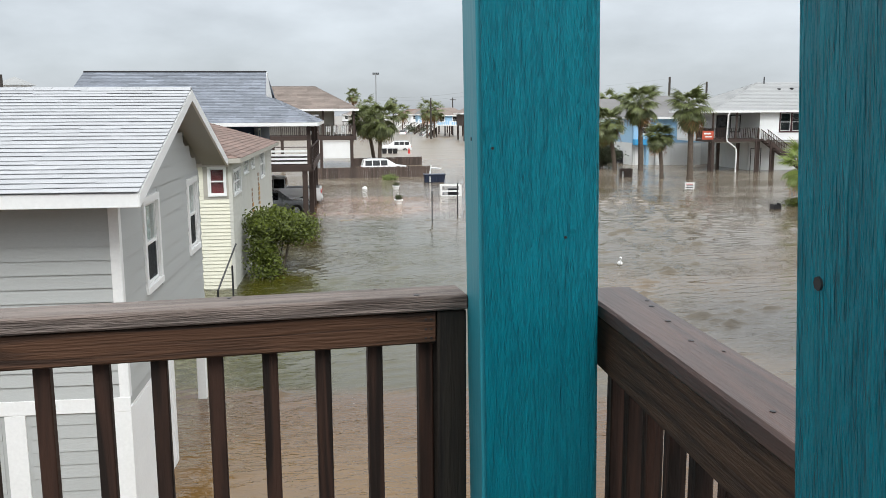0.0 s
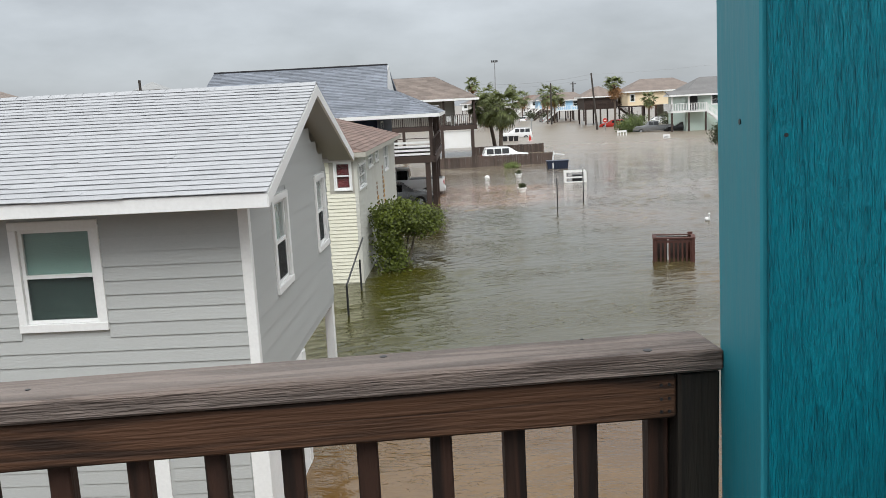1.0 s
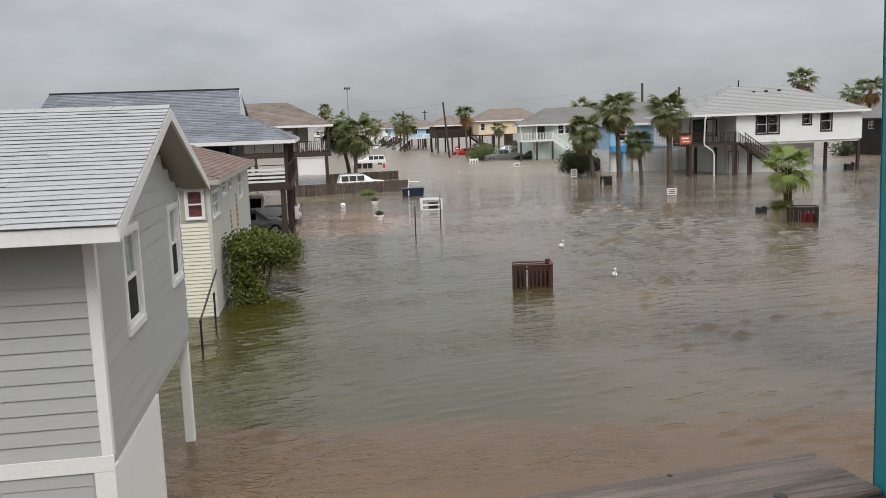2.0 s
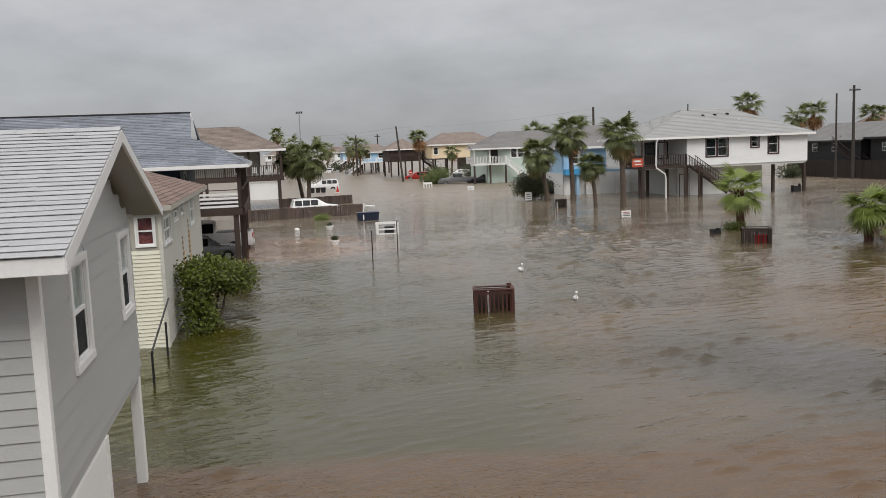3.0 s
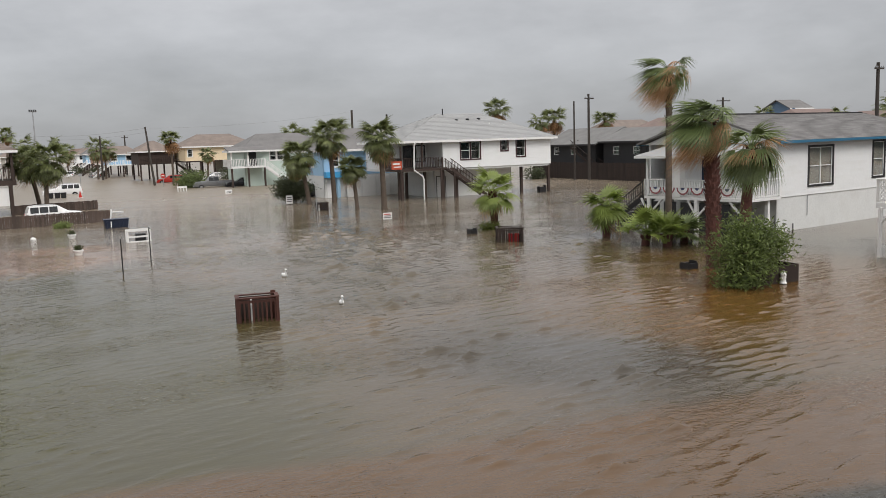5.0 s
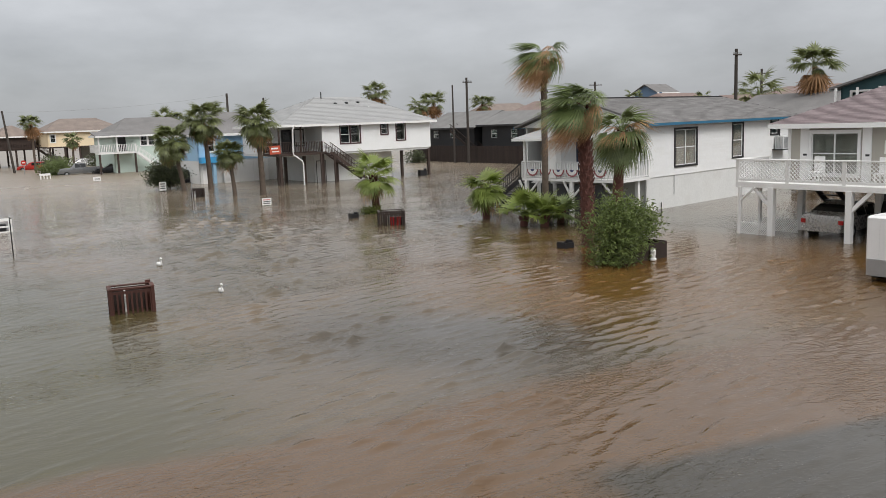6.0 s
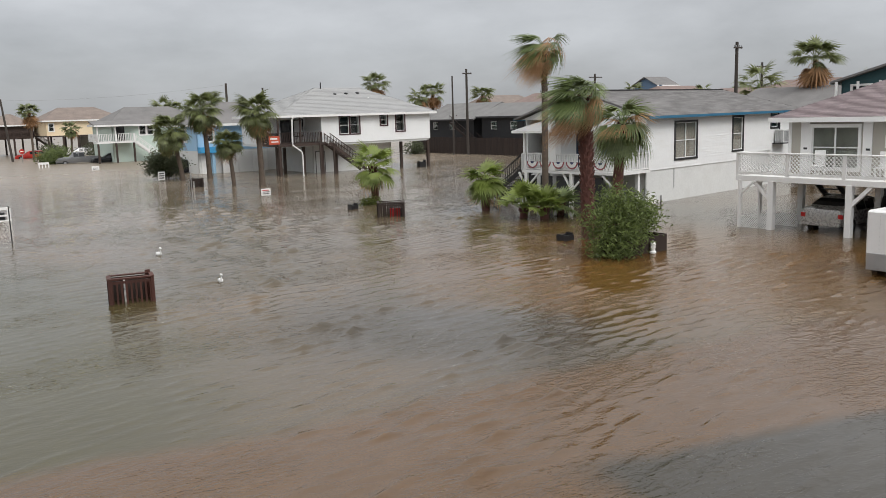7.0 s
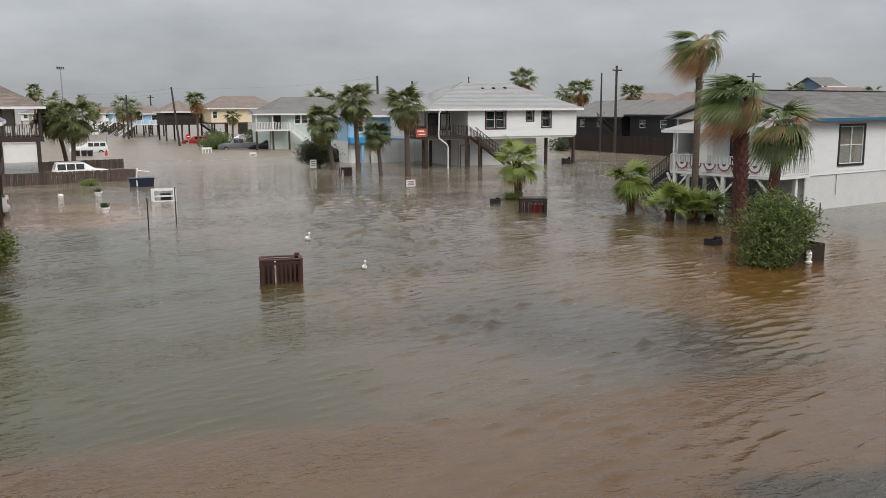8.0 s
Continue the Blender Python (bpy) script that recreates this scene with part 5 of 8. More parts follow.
def white_cottage():
    """The long white house with the bunting on its porch."""
    h = thing("white_cottage", 43, 37.5, 0, label="long white lap-sided raised house with grey roof and white porch", category="house")
    zf, ze = 1.92, 4.95
    side = Wall((38.8, 34.0), (57.5, 34.0))
    ws = [(3.0, 5.41, 2.46, 4.57), (9.95, 11.25, 2.61, 4.71), (15.3, 16.3, 3.9, 4.83)]
    m = M()
    side.core(m, zf, ze, ws)
    wf = part("wall", m, WHITE_SIDING, h)
    hs = [(s - 0.13, e + 0.13, p - 0.13, q + 0.13) for s, e, p, q in ws]
    m = M()
    for a, b, z, top in side.boards(zf, ze, 0.155, hs):
        m2 = M()
        side.board(m2, a, b, z, top, 0.024)
        part("lap_board", m2, WHITE_SIDING, wf)
    for i, s in enumerate(ws):
        window(h, side, *s, TRIM_BLACK, 0.12, sash_mat=WHITE, across=2 if i == 0 else 1, out=0.03, behind=surf("brown_curtain", (0.26, 0.21, 0.18), 0.8, 0.15, 2, 20, 0.05) if i < 2 else None)
    m = M()
    front = Wall((38.8, 41.2), (38.8, 34.0))
    front.core(m, zf, ze, [(2.2, 3.2, 2.0, 4.2), (4.0, 5.2, 2.7, 4.2)])
    Wall((57.5, 34.0), (57.5, 43)).core(m, 0, ze)
    Wall((57.5, 43), (38.8, 43)).core(m, 0, ze)
    part("wall", m, WHITE_SIDING, h)
    door(h, front, 2.2, 3.2, 2.0, 4.1, NAVY, WHITE, True)
    window(h, front, 4.0, 5.2, 2.7, 4.15, WHITE, 0.1, behind=BLIND)
    m = M()
    Wall((38.75, 34.03), (57.5, 34.03)).core(m, -0.4, zf)
    Wall((38.75, 43), (38.75, 34.03)).core(m, -0.4, zf)
    lw = part("lower_wall", m, CONCRETE, h, "smooth white painted lower wall at the waterline")
    part("pipe", M().cyl((41.7, 33.98, 0.75), (41.7, 33.98, 1.9), 0.02, n=8), METAL, lw)
    part("pipe", M().cyl((40.3, 33.97, -0.2), (40.3, 33.97, 0.4), 0.03, n=8), BLACK, lw)
    a, b, c, d = (38.2, 33.45, 5.02), (58.2, 33.45, 5.02), (58.2, 43.5, 5.02), (38.2, 43.5, 5.02)
    p, q = (38.2, 38.5, 6.62), (55.5, 38.5, 6.62)
    roof(h, [(a, b, q, p), (b, c, q), (c, d, p, q)], ROOF_GREY, 0.1, 0.2, TRIM_BLUE)
    m = M()
    Wall((38.6, 43.2), (38.6, 33.7)).gable(m, 4.93, 6.5)
    part("gable", m, WHITE_SIDING, h)
    part("ridge_cap", M().beam((38.2, 38.5, 6.64), (55.5, 38.5, 6.64), 0.3, 0.05), TRIM_BLACK, h)
    # porch
    part("porch_floor", M().box(35.8, 33.75, 1.86, 38.8, 40.8, 2.02), WHITE, h)
    rl = railing(h, [(38.7, 33.8), (35.85, 33.8), (35.85, 40.75), (37.3, 40.75)], 2.02, 0.98, WHITE, gap=0.17, bar=0.06, post=0.13, cap=0.16)
    posts(h, ((35.9, 40.5), (35.9, 37.1), (35.9, 34.0), (37.9, 40.5), (37.9, 34.0)), -0.5, 1.86, 0.2, WHITE)
    posts(h, ((35.9, 40.6), (35.9, 36.2), (38.2, 40.6)), 2.02, 4.33, 0.16, WHITE, "porch_post")
    posts(h, ((36.0, 38.4),), 2.02, 4.33, 0.5, WHITE, "porch_post")
    for v in (40.5, 37.1, 34.0):
        m = M()
        m.beam((35.9, v, 0.9), (35.9, v - 0.95 if v > 36 else v + 0.95, 1.85), 0.1, 0.1)
        m.beam((35.9, v, 0.9), (35.9, v + 0.6 if v > 36 else v - 0.1, 1.85), 0.1, 0.1)
        part("brace", m, WHITE, h)
    roof(h, [((35.4, 41.2, 4.36), (35.4, 34.9, 4.36), (38.8, 34.9, 4.95), (38.8, 41.2, 4.95))], ROOF_PALE, 0.1, 0, WHITE)
    stairs(h, (36.6, 41.0, 1.95), (36.6, 44.2, -0.2), 1.2, 0.18, BLACK, steps=9)
    m = M()
    for i in range(5):
        m.box(36.0, 35.0 + i * 1.2, -0.2, 36.02, 35.9 + i * 1.2, 1.7)
    part("skirt_screen", m, DARKGREY, h)
    blue_cloth = surf("faded_blue_cloth", (0.10, 0.11, 0.20), 0.8, 0.1, 3, 30, 0.0)
    red_cloth = surf("faded_red_cloth", (0.30, 0.10, 0.11), 0.8, 0.1, 3, 30, 0.0)
    for i in range(6):
        v = 39.9 - i * 0.98
        bn = thing("bunting", 35.74, v, 2.35, label="pleated red, white and blue half-round bunting on the porch rail", category="bunting", group="porch bunting")
        for r0, r1, mat, nm in ((0.0, 0.14, blue_cloth, "blue_band"), (0.14, 0.34, WHITE, "white_band"), (0.34, 0.43, red_cloth, "red_band")):
            m = M()
            n = 12
            vs = []
            for k in range(n + 1):
                t = math.pi * k / n
                o = 0.015 * math.sin(k * math.pi)  + (0.012 if k % 2 else -0.012)
                for r in (r0 + 0.001, r1):
                    vs.append((35.73 + o, v + r * math.cos(t), 2.55 - r * math.sin(t) * 0.95))
            m.add(vs + [(x + 0.012, y, z) for x, y, z in vs], [(2 * k, 2 * k + 1, 2 * k + 3, 2 * k + 2) for k in range(n)] + [(2 * k + 2 + len(vs), 2 * k + 3 + len(vs), 2 * k + 1 + len(vs), 2 * k + len(vs)) for k in range(n)])
            part(nm, m, mat, bn)
    # outdoor unit on a bracket shelf
    ac = thing("air_conditioner", 55.1, 33.6, 2.75, label="pale grey outdoor air conditioner on a wall shelf", category="air conditioner")
    body = part("casing", M().box(54.55, 33.3, 2.82, 55.75, 33.9, 3.72), CONCRETE, ac, bevel=0.02)
    for i in range(10):
        part("fin", M().box(54.63 + i * 0.112, 33.275, 2.9, 54.67 + i * 0.112, 33.302, 3.64), METAL, body)
    for i in range(5):
        part("fin", M().box(54.525, 33.36 + i * 0.1, 2.9, 54.552, 33.39 + i * 0.1, 3.64), METAL, body)
    part("shelf", M().box(54.3, 33.25, 2.75, 56.0, 33.97, 2.815), TRIM_BLACK, ac)
    part("pipe", M().cyl((55.1, 33.85, 3.72), (55.1, 33.85, 4.4), 0.05, n=8), TRIM_BLACK, ac)


LOT = pose(37.8, 33.75, 0, 0, 0, 8) @ pose(-38.8, -34.0, 0)
white_cottage()
LOT = Matrix.Identity(4)


def lattice(parent, u, v0, v1, z0, z1, mat, gap=0.14, name="lattice"):
    """Crossed diagonal strips in a plane u = const, cut to the panel."""
    hgt = z1 - z0
    lat = part(name, M().box(u - 0.01, v0, z0, u + 0.01, v1, z0 + 0.02), mat, parent)
    for sgn, off in ((1, 0.0), (-1, 0.012)):
        m = M()
        c = v0 - hgt
        while c < v1 + hgt:
            a = [c, z0] if sgn > 0 else [c, z1]
            lo, hi = max(c, v0), min(c + hgt, v1)
            if hi - lo > 0.02:
                za = z0 + (lo - c) if sgn > 0 else z1 - (lo - c)
                zb = z0 + (hi - c) if sgn > 0 else z1 - (hi - c)
                m.beam((u + off, lo, za), (u + off, hi, zb), 0.012, 0.05, (1, 0, 0))
            c += gap
        part("strip_layer", m, mat, lat, kind="stuff")
    return lat


def taupe_house():
    """The house with the lattice balcony."""
    h = thing("taupe_house", 38, 19, 0, label="raised taupe house with white lattice balcony over a flooded carport", category="house")
    ud, zf = 33.5, 2.32
    front = Wall((36.0, 24.2), (36.0, 10.5))
    ws = [(1.15, 3.3, 2.62, 4.45)]
    m = M()
    front.core(m, zf, 4.85, ws)
    Wall((44.5, 24.2), (36.0, 24.2)).core(m, zf, 4.85)
    Wall((44.5, 10.5), (44.5, 24.2)).core(m, zf, 4.85)
    part("wall", m, TAUPE, h)
    window(h, front, *ws[0], WHITE, 0.12, across=2, bars=1, out=0.03, behind=BLIND_WHITE)
    m = M()
    for s in (0.62, 3.5):
        m = M()
        front.block(m, s, s + 0.4, 0, 0.05, zf, 4.7)
        part("door_surround", m, WHITE, h)
    m = M()
    front.block(m, 0, 0.14, 0, 0.04, zf, 4.75)
    part("corner_trim", m, WHITE, h)
    for s in (0.74, 3.62):
        m = M()
        front.block(m, s, s + 0.26, 0.051, 0.065, 3.35, 3.6)
        pl = part("wall_plaque", m, WHITE, h)
        m = M()
        front.block(m, s + 0.04, s + 0.22, 0.0665, 0.07, 3.43, 3.52)
        part("plaque_pattern", m, DARKGREY, pl)
    sg = thing("wall_sign", 35.9, 19.2, 3.4, label="white rectangular sign with dark printing on the taupe wall", category="sign")
    m = M()
    front.block(m, 4.45, 6.2, 0.002, 0.03, 3.55, 4.1)
    brd = part("sign_board", m, WHITE, sg)
    for a, b, z in ((4.95, 5.9, 3.9), (5.0, 5.85, 3.72)):
        m = M()
        front.block(m, a, b, 0.0315, 0.036, z, z + 0.09)
        part("lettering_bar", m, DARKGREY, brd)
    part("porch_lamp", M().lathe([(0.14, 4.28), (0.10, 4.36), (0.03, 4.42)], 10, 35.85, 19.0), METAL, h)
    a, b, c, d = (35.2, 10.0, 4.88), (35.2, 24.75, 4.88), (45, 24.75, 4.88), (45, 10.0, 4.88)
    p, q = (40.1, 22.0, 6.45), (40.1, 12.5, 6.45)
    roof(h, [(b, a, q, p), (c, b, p), (d, c, p, q), (a, d, q)], ROOF_MAUVE, 0.14, 0.16, WHITE)
    m = M().box(ud, 10.5, zf - 0.16, 36.0, 25.15, zf)
    part("balcony_floor", m, WHITE, h)
    m = M().box(ud - 0.04, 10.5, zf - 0.2, ud, 25.2, zf + 0.04)
    part("balcony_fascia", m, WHITE, h, bevel=0.01)
    rl = part("balcony_rail", M().box(ud - 0.06, 10.5, zf + 1.02, ud + 0.1, 25.2, zf + 1.08), WHITE, h, bevel=0.01)
    part("lower_rail", M().box(ud, 10.5, zf + 0.1, ud + 0.04, 25.2, zf + 0.17), WHITE, rl)
    for v in (25.13, 22.65, 20.1, 17.6, 15.1, 12.6):
        part("post", M().box(ud - 0.02, v - 0.07, zf, ud + 0.08, v + 0.07, zf + 1.02), WHITE, rl)
    for v1, v0 in ((25.05, 22.72), (22.58, 20.17), (20.03, 17.67), (17.53, 15.17), (15.0, 12.7)):
        lattice(h, ud + 0.02, v0, v1, zf + 0.18, zf + 1.0, WHITE, 0.17)
    sd = part("balcony_rail", M().box(ud, 25.1, zf + 1.02, 36.0, 25.24, zf + 1.08), WHITE, h)
    for k in range(18):
        part("baluster", M().box(33.62 + k * 0.135, 25.15, zf, 33.66 + k * 0.135, 25.19, zf + 1.02), WHITE, sd)
    posts(h, ((33.56, 23.41), (33.57, 19.85), (33.57, 16.2), (33.57, 12.6), (36.2, 23.6), (36.2, 20.0)), -0.5, zf - 0.16, 0.26, WHITE)
    posts(h, ((33.45, 24.95), (35.0, 24.95)), -0.5, zf - 0.16, 0.13, WHITE)
    for v, s in ((23.41, 1), (19.85, -1), (16.2, -1)):
        part("brace", M().beam((33.57, v, 1.25), (33.57, v + s * 0.9, 2.14), 0.14, 0.16), WHITE, h)
    part("brace", M().beam((33.47, 24.95, 1.5), (33.47, 24.2, 2.14), 0.07, 0.08), WHITE, h)
    lattice(h, 33.48, 23.55, 24.98, 0.02, 0.55, WHITE, 0.11)
    lattice(h, 35.0, 23.0, 24.9, 0.02, 0.6, WHITE, 0.11)
    stairs(h, (36.6, 22.9, 2.2), (39.8, 22.9, -0.2), 1.0, 0.18, TRIM_BLACK, rails=False, steps=9)
    # dark sheet added across the carport's far end, coloured like its shade
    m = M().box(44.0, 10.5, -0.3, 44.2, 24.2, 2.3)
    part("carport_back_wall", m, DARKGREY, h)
    for v, u in ((22.3, 35.2), (19.4, 35.2), (18.2, 35.2)):
        ch = thing("balcony_chair", u, v, zf, label="white plastic chair behind the lattice railing", category="chair", group="lattice balcony chairs")
        part("seat", M().box(u - 0.25, v - 0.25, zf + 0.42, u + 0.25, v + 0.25, zf + 0.47), WHITE, ch, bevel=0.015)
        part("backrest", M().box(u + 0.2, v - 0.25, zf + 0.47, u + 0.26, v + 0.25, zf + 1.12), WHITE, ch, bevel=0.02)
        for du in (-0.21, 0.21):
            for dv in (-0.21, 0.21):
                part("leg", M().box(u + du - 0.025, v + dv - 0.025, zf, u + du + 0.025, v + dv + 0.025, zf + 0.42), WHITE, ch)


LOT = pose(0, -0.46, 0)
taupe_house()
LOT = Matrix.Identity(4)


def plain_house(name, u0, u1, v0, v1, zf, ze, zr, wall_mat, roof_mat, label, open_below=True, hip=2.0, ridge="u", wins=(), trim=WHITE, low_mat=None, group="", overhang=0.6):
    """A raised house of the far rows: walls, hipped or gabled roof, piles, windows. wins: (wall 's' south or 'w' west, s0, s1, z0, z1)."""
    h = thing(name, (u0 + u1) / 2, (v0 + v1) / 2, 0, label=label, category="house", group=group)
    s, w, n, e = Wall((u0, v0), (u1, v0)), Wall((u0, v1), (u0, v0)), Wall((u1, v1), (u0, v1)), Wall((u1, v0), (u1, v1))
    for wl_, key in ((s, "s"), (w, "w"), (n, "n"), (e, "e")):
        m = M()
        wl_.core(m, zf, ze, [x[1:] for x in wins if x[0] == key])
        part("wall", m, wall_mat, h)
    for x in wins:
        window(h, s if x[0] == "s" else w, *x[1:], trim, 0.12, out=0.02)
    o = overhang
    a, b, c, d = (u0 - o, v0 - o, ze), (u1 + o, v0 - o, ze), (u1 + o, v1 + o, ze), (u0 - o, v1 + o, ze)
    um, vm = (u0 + u1) / 2, (v0 + v1) / 2
    if ridge == "u":
        p, q = (u0 - o + hip, vm, zr), (u1 + o - hip, vm, zr)
        polys = [(a, b, q, p), (c, d, p, q)] + ([(b, c, q), (d, a, p)] if hip else [])
        if not hip:
            for side in (w, e):
                m = M()
                side.gable(m, ze, zr - 0.05)
                part("gable", m, wall_mat, h)
    else:
        p, q = (um, v0 - o + hip, zr), (um, v1 + o - hip, zr)
        polys = [(b, c, q, p), (d, a, p, q)] + ([(a, b, p), (c, d, q)] if hip else [])
        if not hip:
            for side in (s, n):
                m = M()
                side.gable(m, ze, zr - 0.05)
                part("gable", m, wall_mat, h)
    roof(h, polys, roof_mat, 0.16, 0.0, trim)
    if open_below and zf > 1:
        k = max(2, int((u1 - u0) / 2.6))
        posts(h, [(u0 + 0.3 + (u1 - u0 - 0.6) * i / k, v) for i in range(k + 1) for v in (v0 + 0.3, v1 - 0.3)], -0.5, zf, 0.3, DARKWOOD)
        m = M().box(u0, v0, zf - 0.25, u1, v1, zf)
        part("floor_frame", m, DARKWOOD, h)
    elif low_mat:
        m = M()
        for wl_ in (s, w, n, e):
            wl_.core(m, -0.4, zf, thick=0.1)
        part("lower_wall", m, low_mat, h)
    return h


# sky blue house behind the palms, with louvred white lower wall
h = plain_house("sky_blue_house", 31.0, 41.0, 87.5, 96, 2.35, 5.1, 7.4, SKYBLUE, ROOF_GREY, "sky blue raised house with white louvred lower wall behind palms", False, 3.5, "u", (("s", 0.9, 1.8, 3.3, 4.6), ("w", 4.5, 5.5, 3.3, 4.6)), low_mat=CONCRETE)
louv = Wall((33.4, 86.9), (38.4, 86.9))
m = M()
louv.core(m, -0.3, 2.25)
lv = part("louvred_wall", m, WHITE, h)
for a, b, z, top in louv.boards(0.0, 2.2, 0.2):
    for i in range(3):
        m = M()
        louv.board(m, 0.1 + i * 1.65, 1.6 + i * 1.65, z, top, 0.06)
        part("slat", m, WHITE, lv)
part("corner_board", M().box(32.3, 86.85, -0.3, 32.6, 87.5, 2.35), SKYBLUE, h)
part("porch_band", M().box(31.0, 86.6, 2.15, 34.6, 87.4, 2.75), BRIGHTBLUE, h)
part("lower_door", M().box(31.3, 87.4, -0.2, 32.1, 87.5, 1.9), WHITE, h)

# mint house with balcony and stair
h = plain_house("mint_house", 32.6, 46.0, 125.5, 136, 2.9, 5.2, 7.7, MINT, ROOF_GREY, "pale mint green raised house with grey roof and white balcony", False, 4.0, "u", (("s", 3.8, 4.7, 3.7, 5.0), ("s", 4.9, 5.8, 3.7, 5.0)), trim=WHITE, low_mat=MINT)
part("balcony_floor", M().box(30.0, 123.6, 2.7, 35.2, 125.5, 2.9), WHITE, h)
railing(h, [(30.1, 128), (30.1, 123.6), (35.1, 123.6)], 2.9, 1.1, WHITE, gap=0.22, bar=0.07, post=0.16)
posts(h, ((30.2, 123.7), (32.6, 123.7), (35.0, 123.7)), -0.5, 2.7, 0.24, DARKWOOD)
posts(h, ((30.2, 123.7), (32.6, 123.7)), 2.9, 5.2, 0.18, WHITE, "porch_post")
roof(h, [((29.7, 123.1, 5.22), (35.6, 123.1, 5.22), (35.6, 126, 5.8), (29.7, 126, 5.8))], ROOF_GREY, 0.14, 0, WHITE)
part("balcony_door", M().box(33.0, 125.4, 2.9, 34.3, 125.5, 5.0), DARKGREY, h)
stairs(h, (35.2, 123.9, 2.85), (38.9, 123.9, -0.1), 1.2, 0.18, WHITE, steps=10)

# yellow house and the rows behind
h = plain_house("yellow_house", 31.8, 45.0, 165, 176, 3.5, 6.2, 8.5, YELLOW, ROOF_TAN, "yellow lap-sided raised house with brown hipped roof", True, 4.0, "u", (("s", 0.5, 1.3, 4.3, 5.6),))
part("carport_wall", M().box(38.5, 170, -0.3, 45, 170.2, 3.3), TAUPE, h)
h = plain_house("brown_house", 24.5, 31.0, 172, 182, 3.3, 5.6, 7.6, DARKWOOD, ROOF_TAN, "dark brown raised house with deep timber decks", True, 2.5, "v")
stairs(h, (31.2, 171.5, 3.2), (35.2, 171.5, 0.0), 1.4, 0.18, DARKWOOD, steps=10)
railing(h, [(24.5, 171.6), (31, 171.6)], 3.3, 1.1, DARKWOOD, gap=0.4, bar=0.08, post=0.18)
far_row = (
    (22.5, 29.5, 206, 216, 2.8, 5.2, 7.0, SKYBLUE, ROOF_TAN, "grey-blue"), (22.5, 30, 232, 242, 2.8, 5.2, 7.2, PEACH, ROOF_RED, "pink"),
    (23.2, 30, 262, 272, 2.8, 5.3, 7.3, SKYBLUE, ROOF_GREY, "pale blue"), (23.4, 31, 296, 308, 2.8, 5.3, 7.4, WHITE_SIDING, ROOF_TAN, "white"),
    (24, 32, 335, 348, 2.8, 5.4, 7.4, WHITE_SIDING, ROOF_BROWN, "white"), (24.5, 33, 382, 395, 2.8, 5.4, 7.4, TAUPE, ROOF_GREY, "taupe"),
    (2, 12, 262, 272, 2.8, 5.3, 7.4, TAUPE, ROOF_TAN, "taupe"), (0, 10, 330, 342, 2.8, 5.3, 7.3, WHITE_SIDING, ROOF_GREY, "white"),
    (9, 24, 455, 470, 2.0, 5.0, 7.0, WHITE_SIDING, ROOF_GREY, "long white"), (-26, -6, 205, 216, 2.6, 5.0, 7.0, TAUPE, ROOF_TAN, "taupe"))
for k, (a, b, c, d, zf, ze, zr, wm, rm, colour) in enumerate(far_row):
    h = plain_house("beach_house", a, b, c, d, zf, ze, zr, wm, rm, f"{colour} raised beach house far along the flooded street", True, 2.5, "v" if k % 2 else "u", (("s", 1.0, 2.2, zf + 0.8, zf + 2.0), ("s", 4.2, 5.4, zf + 0.8, zf + 2.0)), group="far beach houses")
    if k < 5:
        stairs(h, (a + 0.5, c - 0.6, zf), (a - 3.2, c - 0.6, 0.0), 1.3, 0.18, WHITE if k != 1 else DARKWOOD, steps=8)
        railing(h, [(a, c - 1.2), (b, c - 1.2)], zf, 1.0, WHITE, gap=0.5, bar=0.1, post=0.18)
        part("balcony_floor", M().box(a, c - 1.3, zf - 0.2, b, c, zf), WHITE, h)
# second row behind the white house and beyond the dark fence
back_row = (
    (71.5, 79, 83, 91.5, 0.6, 4.9, 6.6, BLACKWALL, ROOF_MID, "black", "v", 0), (71.0, 80, 92.5, 104, 2.2, 4.6, 6.8, BLACKWALL, ROOF_MID, "black", "v", 0),
    (73, 84, 66, 80, 2.3, 4.9, 6.9, BLACKWALL, ROOF_MID, "black", "u", 0), (52, 60, 128, 138, 2.8, 5.5, 8.0, WHITE_SIDING, ROOF_PALE, "white", "v", 0),
    (88, 100, 96, 108, 2.8, 5.6, 8.2, PEACH, ROOF_RED, "peach", "v", 2.5), (96, 108, 118, 130, 2.8, 5.8, 8.4, TAUPE, ROOF_TAN, "taupe", "u", 2.5),
    (88, 103, 62, 74, 2.8, 5.4, 7.6, TAUPE, ROOF_RED, "taupe", "v", 3.0), (90, 106, 78, 90, 2.8, 5.4, 7.4, TAUPE, ROOF_TAN, "taupe", "u", 3.0),
    (84, 98, 46, 57, 2.8, 5.0, 7.2, TAUPE, ROOF_TAN, "taupe", "u", 3.5), (64, 76, 38, 48, 2.8, 4.7, 6.9, TAUPE, ROOF_GREY, "grey", "v", 0),
    (141.1, 146.9, 120.8, 126.8, 4.0, 9.9, 11.7, surf("slate_blue_siding", (0.10, 0.17, 0.27), 0.6, 0.1, 0.6, 20, 0.06), ROOF_GREY, "blue-grey", "u", 0), (112, 126, 92, 104, 2.8, 6.6, 8.9, WHITE_SIDING, ROOF_RED, "white", "u", 3.0),
    (118, 134, 70, 84, 2.8, 6.7, 9.1, WHITE_SIDING, ROOF_RED, "white", "v", 3.0), (128, 142, 104, 116, 2.8, 6.8, 9.2, TAUPE, ROOF_RED, "taupe", "u", 3.0))
